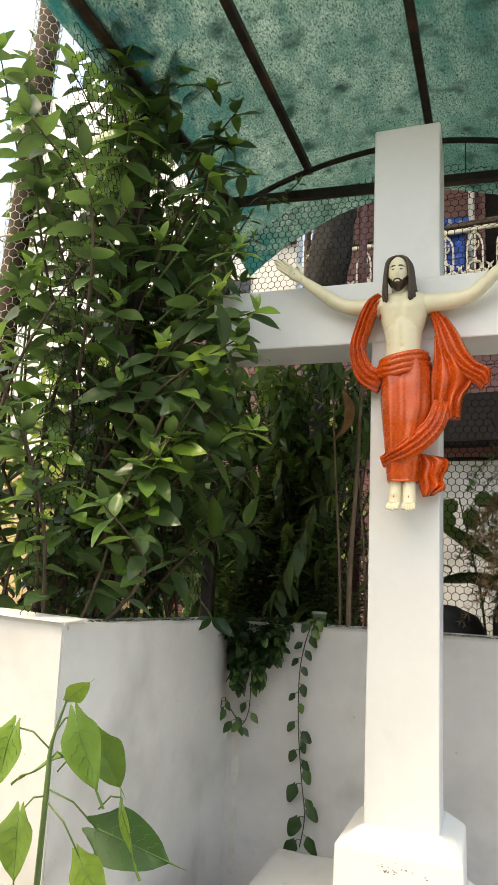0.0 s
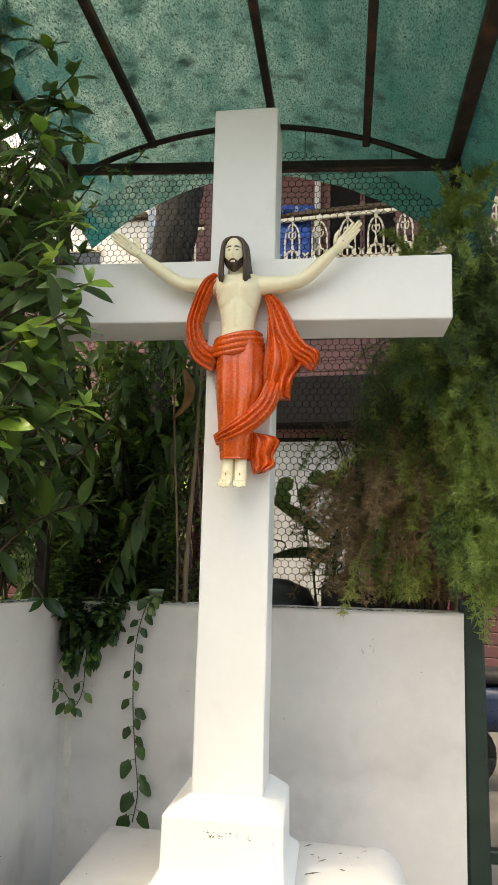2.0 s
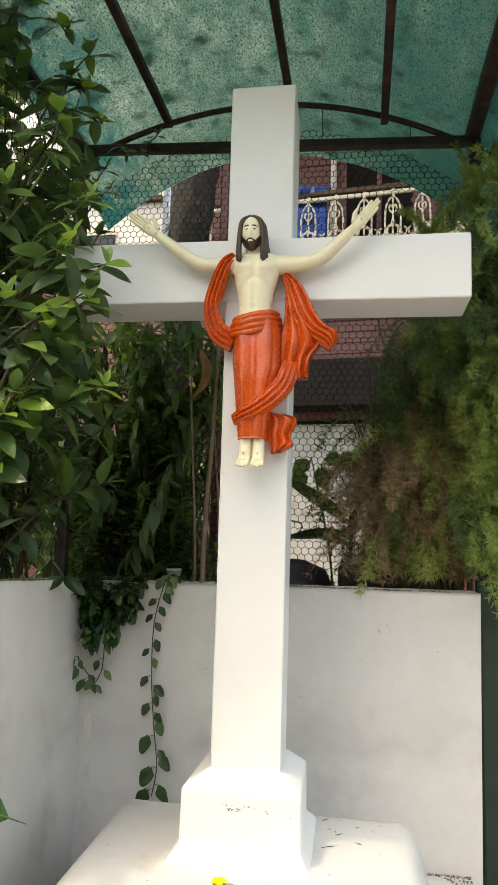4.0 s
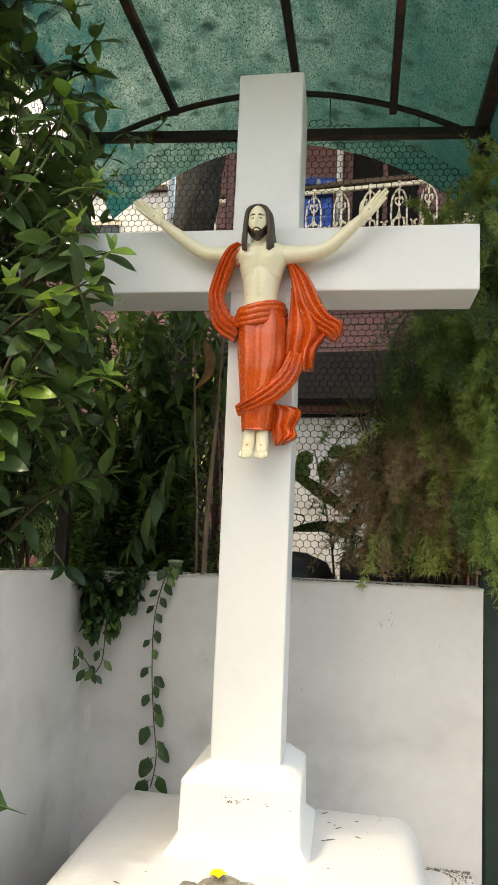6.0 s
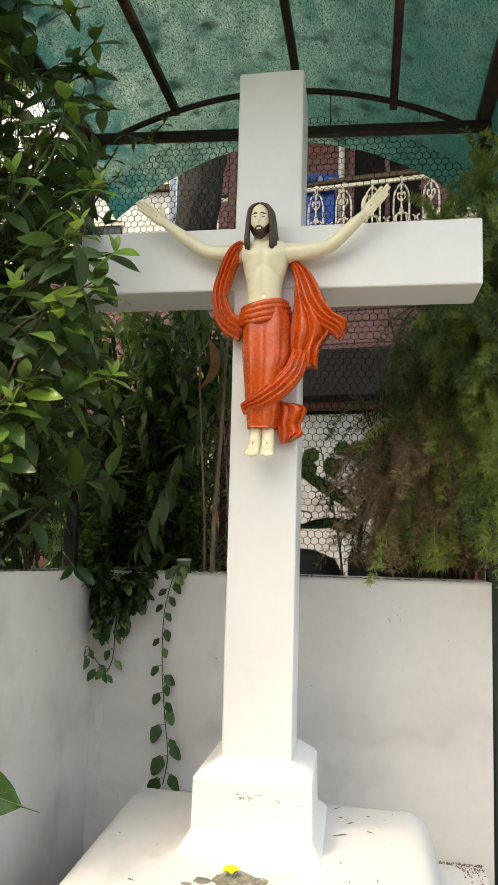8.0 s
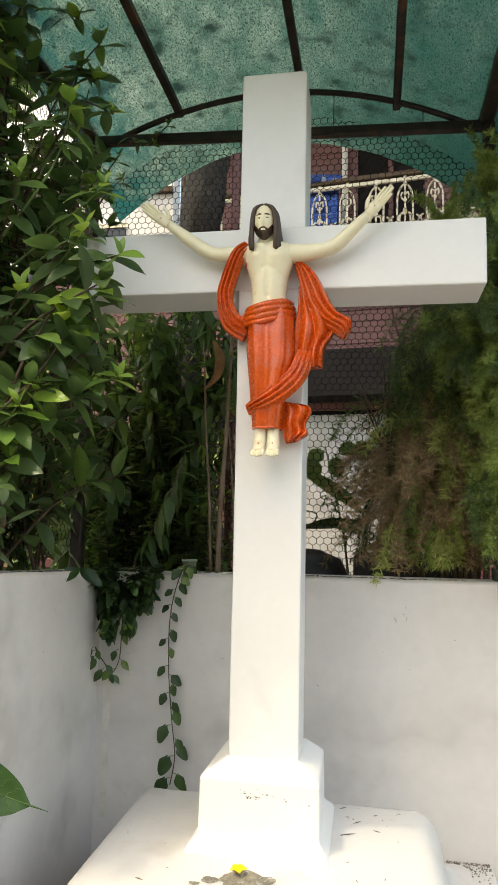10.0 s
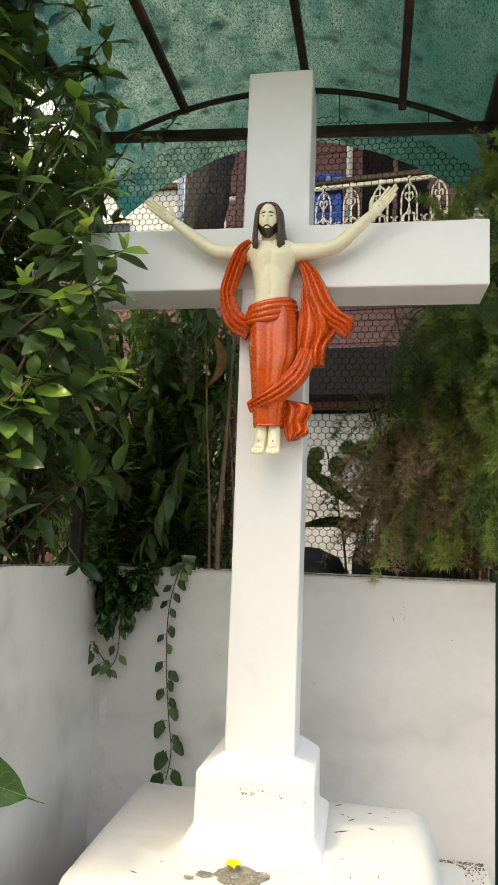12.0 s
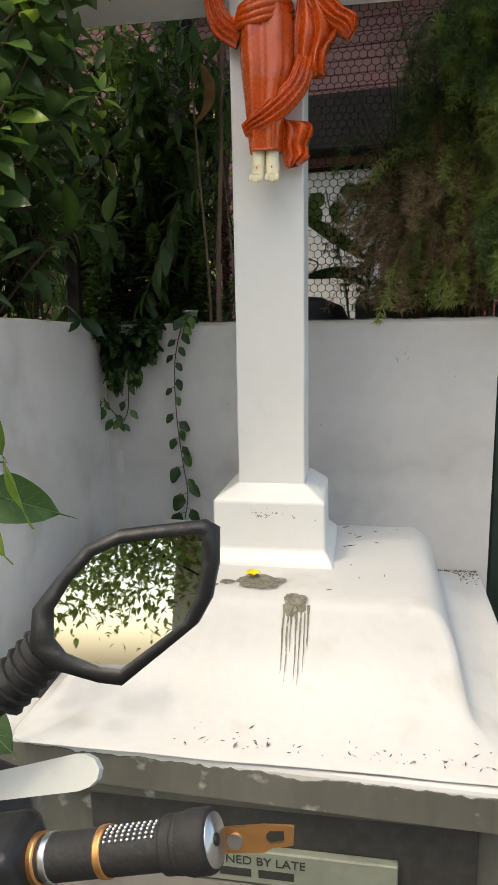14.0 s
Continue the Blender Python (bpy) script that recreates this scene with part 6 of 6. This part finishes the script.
def tree(name, at, height, spread, label, seed, clumps=60, per=26, leaf=0.22):
    rng = random.Random(seed)
    root = thing(name, at, label, "tree")
    path = smooth_path([(0, 0, 0), (0.1, 0.05, height * 0.3), (-0.05, 0.1, height * 0.6), (0.1, 0, height * 0.85)], 5)
    tube("trunk", path, lerp_list([0.16, 0.11, 0.04], len(path)), BARK, root, 9)
    poses = []
    for k in range(clumps):
        a, b = rng.uniform(0, 6.28), rng.uniform(-0.5, 1.2)
        r = spread * rng.uniform(0.45, 1.0) * (1 - 0.25 * max(0, b))
        c = Vector((math.cos(a) * r * math.cos(b * 0.7), math.sin(a) * r * math.cos(b * 0.7), height * 0.62 + b * height * 0.30))
        if k < 14:
            st = path[rng.randrange(6, len(path))]
            tube("limb", [st, (st + c) / 2 + Vector((0, 0, 0.1)), c], [0.05, 0.03, 0.012], BARK, root, 5)
        for q in range(per):
            o = Vector((rng.gauss(0, 1), rng.gauss(0, 1), rng.gauss(0, 0.8))) * spread * 0.17
            poses.append(leaf_pose(c + o, (rng.uniform(-1, 1), rng.uniform(-1, 1), rng.uniform(-0.8, 0.2)), rng.uniform(-0.6, 0.6), leaf / 0.15 * rng.uniform(0.7, 1.3)))
    bake(poses, [blade(0.15, 0.07, 0.2, 0.25, rows=4, cols=2)], "crown", FERN, root)


tree("garden_tree", (-3.2, 3.0, GZ), 3.4, 1.0, "light green leafy tree seen in gaps behind the shrubs", 2, 46, 24, 0.15)
tree("garden_tree", (-0.95, 3.3, GZ), 3.0, 0.55, "light green sapling seen in gaps behind the shrubs", 9, 22, 24, 0.10)
tree("street_tree", (-2.0, -9.0, GZ), 4.4, 2.1, "leafy roadside tree across the street", 6, 240, 90, 0.10)
tree("street_tree", (-4.8, -8.0, GZ), 5.0, 1.8, "leafy roadside tree across the street", 7, 60, 26, 0.22)

cb = thing("cream_house", (2.6, -9.5, GZ), "cream plastered house with red tiled eaves across the street", "house")
part("wall", box(-3.2, 3.5, -3, 0, 0, 5.6), CREAM_HOUSE, cb)
for z in (2.7, 5.5):
    bm = bmesh.new()
    vs = [bm.verts.new(c) for c in ((-3.5, 0.9, z), (3.8, 0.9, z), (3.8, -0.1, z + 0.55), (-3.5, -0.1, z + 0.55), (-3.5, 0.9, z - 0.12), (3.8, 0.9, z - 0.12), (3.8, -0.1, z + 0.4), (-3.5, -0.1, z + 0.4))]
    for q in ((0, 1, 2, 3), (4, 7, 6, 5), (0, 4, 5, 1), (1, 5, 6, 2), (2, 6, 7, 3), (3, 7, 4, 0)):
        bm.faces.new([vs[i] for i in q])
    part("eaves", bm, TERRACOTTA, cb)
for x in (-2.0, 0.2, 2.2):
    for z in (0.9, 3.6):
        w = part("window", box(x - 0.5, x + 0.5, 0.0, 0.02, z, z + 1.2), GLASS, cb)
        part("sill", box(x - 0.6, x + 0.6, 0.0, 0.12, z - 0.1, z), HOUSE_WHITE, w)

# yard right of the wall: gate rails, parked two-wheeler, buckets
gt = thing("green_gate", (1.16, 0.72, GZ), "dark green steel gate beside the wall", "gate")
for z in (0.52, 0.25):
    bar("gate_rail", (-0.24, 0, z), (1.0, 0, z), 0.05, GREEN_STEEL, gt, Vector((0, 0, 0)))
for x in (0.03, 0.60, 1.0):
    bar("gate_post", (x, 0, 0), (x, 0, 2.3), 0.05, GREEN_STEEL, gt, Vector((0, 0, 0)))
sc = thing("parked_scooter", (1.75, 3.1, GZ), "dark blue scooter parked in the yard", "scooter")
v, f = [], []
part("body", box(-0.7, 0.55, -0.16, 0.16, 0.42, 0.74, 0.09, 3), NAVY, sc, smooth=True)
part("seat", box(-0.65, 0.15, -0.14, 0.14, 0.75, 0.84, 0.035, 3), RUBBER, sc, smooth=True)
part("leg_shield", box(0.50, 0.60, -0.20, 0.20, 0.35, 0.98, 0.04, 3), NAVY, sc, smooth=True)
part("floorboard", box(0.0, 0.55, -0.16, 0.16, 0.28, 0.36, 0.02, 2), BLACK, sc)
for x in (-0.55, 0.72):
    ring_pts = [(x + 0.20 * math.cos(a), 0, 0.24 + 0.20 * math.sin(a)) for a in np.linspace(0, 6.283, 25)]
    w = tube("wheel", ring_pts, 0.045, RUBBER, sc, 8)
    hb = bmesh.new()
    bmesh.ops.create_cone(hb, cap_ends=True, segments=20, radius1=0.16, radius2=0.16, depth=0.05, matrix=Matrix.Translation((x, 0, 0.24)) @ Matrix.Rotation(radians(90), 4, "X"))
    part("rim", hb, CHROME, w)
tube("handlebar", [(0.50, -0.3, 1.02), (0.55, 0, 1.0), (0.50, 0.3, 1.02)], 0.016, BLACK, sc, 8)
tube("fork", [(0.55, 0, 1.0), (0.62, 0, 0.6), (0.72, 0, 0.24)], 0.03, BLACK, sc, 8)
for k, (x, y) in enumerate(((1.42, 2.0), (1.50, 2.35))):
    bk = thing("bucket", (x, y, GZ), "stack of pale plastic buckets on the yard floor", "bucket", "buckets")
    for j in range(3):
        v, f = [], []
        prf = [(0.0, 0.0), (0.11, 0.0), (0.145, 0.24), (0.155, 0.24), (0.155, 0.255), (0.138, 0.255), (0.105, 0.02), (0.0, 0.02)]
        for r, z in prf:
            for q in range(24):
                a = 2 * math.pi * q / 24
                v.append((r * math.cos(a), r * math.sin(a), z + 0.07 * j))
        for i in range(len(prf) - 1):
            for q in range(24):
                a, b = i * 24 + q, i * 24 + (q + 1) % 24
                f.append((a, b, b + 24, a + 24))
        link_mesh("pail", v, f, POT_WHITE, bk, True)
pk = thing("pink_pot", (0.80, 1.25, GZ), "bright pink plastic flower pot on a stand behind the wall", "pot")
prf = [(0.0, 1.34), (0.055, 1.34), (0.075, 1.49), (0.082, 1.49), (0.082, 1.51), (0.068, 1.51), (0.06, 1.45), (0.0, 1.45)]
v, f = [], []
for r, z in prf:
    for q in range(24):
        a = 2 * math.pi * q / 24
        v.append((r * math.cos(a), r * math.sin(a), z))
for i in range(len(prf) - 1):
    for q in range(24):
        a, b = i * 24 + q, i * 24 + (q + 1) % 24
        f.append((a, b, b + 24, a + 24))
link_mesh("pot", v, f, PINK, pk, True)
part("stand", box(-0.06, 0.06, -0.06, 0.06, 0, 1.339, 0.005, 1), STEM, pk)
tg = thing("planter_trough", (0.53, 1.0, GZ), "long dark planter trough behind the wall", "planter")
part("trough", box(-0.27, 0.27, -0.10, 0.10, 1.30, 1.53, 0.02, 2), BLACK, tg)
for x in (-0.2, 0.2):
    part("leg", box(x - 0.03, x + 0.03, -0.08, 0.08, 0, 1.30, 0.004, 1), IRON, tg)
dp = thing("dark_planter", (0.05, 1.0, GZ), "large dark round planter behind the wall", "planter")
prf = [(0.0, 0.9), (0.19, 0.9), (0.21, 1.25), (0.20, 1.40), (0.15, 1.50), (0.05, 1.54), (0.0, 1.545)]
v, f = [], []
for r, z in prf:
    for q in range(28):
        a = 2 * math.pi * q / 28
        v.append((r * math.cos(a), r * math.sin(a), z))
for i in range(len(prf) - 1):
    for q in range(28):
        a, b = i * 28 + q, i * 28 + (q + 1) % 28
        f.append((a, b, b + 28, a + 28))
link_mesh("pot", v, f, BLACK, dp, True)
part("stand", box(-0.12, 0.12, -0.12, 0.12, 0, 0.9, 0.01, 1), CEMENT, dp)

# ---------------------------------------------------------------- the motorcycle beside the plinth
mc = thing("motorcycle", (-0.24, -1.92, GZ), "black motorcycle with a hexagonal mirror, parked before the plinth", "motorcycle")
mo = Vector((-0.24, -1.92, GZ))


def mtube(name, pts, r, material, parent=mc, seg=12, n=5, label=""):
    sp_ = smooth_path(pts, n)
    return tube(name, [q - mo for q in sp_], lerp_list(r, len(sp_)) if isinstance(r, list) else r, material, parent, seg, 1.0, label)


mtube("handlebar", [(-0.70, -1.98, 1.10), (-0.45, -1.88, 1.09), (-0.24, -1.84, 1.08), (-0.05, -1.86, 1.085), (0.085, -1.889, 1.120)], 0.011, BLACK)
A, B = Vector((0.075, -1.886, 1.117)), Vector((0.208, -1.895, 1.158))
ax = (B - A).normalized()
grip = mtube("grip", [A, A.lerp(B, 0.5), B], 0.0175, RUBBER, mc, 20, 6, "black rubber grip")
for t, r, mt, w in ((0.02, 0.0195, BRASS, 0.004), (0.10, 0.0185, CHROME, 0.003), (0.45, 0.0188, BRASS, 0.003), (0.86, 0.0205, RUBBER, 0.005), (0.93, 0.0210, RUBBER, 0.005)):
    c = A.lerp(B, t)
    mtube("collar", [c - ax * w, c, c + ax * w], r, mt, grip, 20, 2)
side = ax.cross(Vector((0, 0, 1))).normalized()
upv = side.cross(ax).normalized()
for i in range(9):
    for j in range(5):
        an = radians(58 + 11 * j)
        c = A.lerp(B, 0.50 + 0.036 * i) + (side * math.cos(an) * 1 + upv * math.sin(an)) * 0.0178
        hb = bmesh.new()
        bmesh.ops.create_icosphere(hb, subdivisions=1, radius=0.0016, matrix=Matrix.Translation(c - mo))
        part("stud", hb, CHROME, grip)
we = mtube("bar_end", [B - ax * 0.012, B - ax * 0.004, B + ax * 0.008, B + ax * 0.013], [0.0205, 0.0225, 0.0225, 0.0205], RUBBER, mc, 24, 2, "round black bar-end weight")
mtube("end_disc", [B + ax * 0.0105, B + ax * 0.0140], 0.0185, CHROME, we, 24, 2, "grey steel end disc")
mtube("screw", [B + ax * 0.0135, B + ax * 0.0152], 0.0045, BLACK, we, 10, 2)
# copper bracket with a slot and bolt
bm = bmesh.new()
e1, e2 = Vector((0.97, 0.02, 0.10)).normalized(), Vector((-0.08, 0.25, 0.96)).normalized()
e3 = e1.cross(e2).normalized()
O = B + Vector((0.004, 0.03, -0.024))


def plate_pt(a, b, c):
    return O + e1 * a * 0.8 + e2 * b * 0.9 + e3 * c - mo


out = [(0, -0.011), (0.05, -0.010), (0.058, -0.006), (0.078, -0.004), (0.080, 0.012), (0.05, 0.013), (0, 0.010)]
slot = [(0.052, 0.000), (0.056, -0.003), (0.070, -0.001), (0.074, 0.003), (0.070, 0.008), (0.056, 0.008), (0.052, 0.005)]
fr = [bm.verts.new(plate_pt(a, b, -0.0015)) for a, b in out]
bk = [bm.verts.new(plate_pt(a, b, 0.0015)) for a, b in out]
si = [bm.verts.new(plate_pt(a, b, -0.0015)) for a, b in slot]
sb = [bm.verts.new(plate_pt(a, b, 0.0015)) for a, b in slot]
pair = {0: 0, 1: 1, 2: 1, 3: 2, 4: 4, 5: 5, 6: 6}
for ring_o, ring_i in ((fr, si), (bk, sb)):
    for k in range(7):
        a, b = ring_o[k], ring_o[(k + 1) % 7]
        c, d = ring_i[pair[(k + 1) % 7]], ring_i[pair[k]]
        vs = [a, b, c, d] if c is not d else [a, b, c]
        bm.faces.new(vs)
for a, b in ((fr, bk), (si, sb)):
    for k in range(7):
        try:
            bm.faces.new((a[k], a[(k + 1) % 7], b[(k + 1) % 7], b[k]))
        except ValueError:
            pass
brk = part("bracket", bm, BRASS, mc, "copper-coloured slotted bracket")
hb = bmesh.new()
bmesh.ops.create_cone(hb, cap_ends=True, segments=12, radius1=0.007, radius2=0.006, depth=0.008, matrix=Matrix.Translation(plate_pt(0.022, 0.0, 0.0)) @ e3.to_track_quat("Z", "Y").to_matrix().to_4x4())
part("bolt", hb, CHROME, brk)
# throttle housing, switch, lever
part("switch_box", box(-0.115, -0.0, -0.035, 0.03, -0.035, 0.030, 0.012, 3), BLACK, mc, smooth=True).matrix_basis = Matrix.Translation(A - mo) @ Matrix.Rotation(radians(-15), 4, "Y")
part("switch", box(-0.09, -0.05, -0.045, -0.03, -0.012, 0.018, 0.004, 2), RED, mc, "red stop switch").matrix_basis = Matrix.Translation(A - mo) @ Matrix.Rotation(radians(-15), 4, "Y")
bm = bmesh.new()
lv_ = [(-0.20, 0.010), (-0.10, 0.012), (-0.02, 0.014), (0.028, 0.016), (0.040, 0.0145), (0.049, 0.009), (0.053, 0.0), (0.050, -0.008), (0.042, -0.013), (0.03, -0.015), (-0.10, -0.010), (-0.20, -0.010)]
top = [bm.verts.new((a, 0.004, b)) for a, b in lv_]
bot = [bm.verts.new((a, -0.004, b)) for a, b in lv_]
bm.faces.new(top)
bm.faces.new(bot[::-1])
for k in range(len(lv_)):
    bm.faces.new((top[k], bot[k], bot[(k + 1) % len(lv_)], top[(k + 1) % len(lv_)]))
part("brake_lever", bm, POT_WHITE, mc, "pale alloy brake lever").matrix_basis = Matrix.Translation(Vector((0.044, -1.80, 1.122)) - mo) @ Matrix.Rotation(radians(-16), 4, "Y") @ Matrix.Rotation(radians(-30), 4, "X")

# mirror
MC = Vector((0.135, -1.797, 1.294))
MN = Vector((0.08, -0.95, 0.25)).normalized()
mu = Vector((0, 0, 1)).cross(MN)
mu = -mu if mu.x < 0 else mu
mu.normalize()
mv = MN.cross(mu)
mv = -mv if mv.z < 0 else mv
outer = [(-0.098, -0.004), (-0.075, 0.026), (-0.048, 0.056), (-0.018, 0.069), (0.062, 0.079), (0.075, 0.072), (0.075, 0.040), (0.069, 0.008), (0.056, -0.016), (-0.012, -0.072), (-0.034, -0.070), (-0.082, -0.058), (-0.100, -0.040)]
inner = [(-0.078, -0.004), (-0.062, 0.022), (-0.040, 0.046), (-0.014, 0.058), (0.058, 0.068), (0.062, 0.062), (0.062, 0.038), (0.056, 0.008), (0.044, -0.014), (-0.014, -0.058), (-0.034, -0.056), (-0.066, -0.044), (-0.078, -0.030)]


def mp(a, b, d):
    return MC + mu * a * 0.91 + mv * b * 0.91 + MN * d - mo


bm = bmesh.new()
cx, cy = -0.01, 0.005
layers = [(inner, 0.0, 1.0), (inner, 0.006, 1.0), (outer, 0.004, 1.0), (outer, -0.010, 1.02), (outer, -0.030, 0.86), (outer, -0.042, 0.55), (outer, -0.046, 0.2)]
rows = [[bm.verts.new(mp(cx + (a - cx) * s, cy + (b - cy) * s, d)) for a, b in poly] for poly, d, s in layers]
for a, b in zip(rows, rows[1:]):
    for k in range(len(outer)):
        bm.faces.new((a[k], a[(k + 1) % len(outer)], b[(k + 1) % len(outer)], b[k]))
bm.faces.new(rows[-1])
mirror = part("mirror", bm, BLACK, mc, "black angular rear-view mirror", True)
bm = bmesh.new()
bm.faces.new([bm.verts.new(mp(a, b, 0.0035)) for a, b in inner])
part("mirror_glass", bm, MIRROR, mirror, "silvered mirror glass")
mtube("mirror_stem", [mp(-0.085, -0.035, -0.02) + mo, mp(-0.12, -0.075, -0.02) + mo, mp(-0.17, -0.115, -0.015) + mo, (-0.10, -1.85, 1.10)], [0.021, 0.019, 0.017, 0.012], RUBBER, mirror, 14)
for t in range(7):
    c = mp(-0.088 - 0.008 * t, -0.040 - 0.0085 * t, -0.02) + mo
    d = (mu * -0.7 + mv * -0.7).normalized()
    mtube("bellows", [c - d * 0.0018, c, c + d * 0.0018], [0.020, 0.0235, 0.020], RUBBER, mirror, 14, 2)
# fork and front wheel below
mtube("fork", [(-0.24, -1.95, 1.17), (-0.24, -1.72, 0.7), (-0.24, -1.56, 0.31)], 0.03, CHROME)
pts = [(-0.24, -1.56 + 0.25 * math.cos(a), GZ + 0.31 + 0.25 * math.sin(a)) for a in np.linspace(0, 6.283, 33)]
tyre = mtube("wheel", pts, 0.055, RUBBER, mc, 12, 1)
hb = bmesh.new()
bmesh.ops.create_cone(hb, cap_ends=True, segments=24, radius1=0.20, radius2=0.20, depth=0.04, matrix=Matrix.Translation(Vector((-0.24, -1.56, GZ + 0.31)) - mo) @ Matrix.Rotation(radians(90), 4, "Y"))
part("rim", hb, CHROME, tyre)
part("headlamp_cowl", box(-0.35, -0.13, -1.86, -1.66, 0.86, 1.06, 0.06, 3), BLACK, mc, smooth=True).location = -mo
part("tank", box(-0.38, -0.10, -2.75, -2.10, 0.72, 1.0, 0.09, 3), BLACK, mc, smooth=True).location = -mo
part("frame_bar", box(-0.27, -0.21, -2.75, -1.84, 0.60, 0.80, 0.02, 2), BLACK, mc).location = -mo
pts = [(-0.24, -2.95 + 0.25 * math.cos(a), GZ + 0.31 + 0.25 * math.sin(a)) for a in np.linspace(0, 6.283, 33)]
tyre2 = mtube("wheel", pts, 0.055, RUBBER, mc, 12, 1)
mtube("swing_arm", [(-0.24, -2.5, 0.65), (-0.24, -2.95, 0.31)], 0.03, BLACK)
# bars and mirror scaled to 0.8 about the camera's last eye point; the rest stands below their middle
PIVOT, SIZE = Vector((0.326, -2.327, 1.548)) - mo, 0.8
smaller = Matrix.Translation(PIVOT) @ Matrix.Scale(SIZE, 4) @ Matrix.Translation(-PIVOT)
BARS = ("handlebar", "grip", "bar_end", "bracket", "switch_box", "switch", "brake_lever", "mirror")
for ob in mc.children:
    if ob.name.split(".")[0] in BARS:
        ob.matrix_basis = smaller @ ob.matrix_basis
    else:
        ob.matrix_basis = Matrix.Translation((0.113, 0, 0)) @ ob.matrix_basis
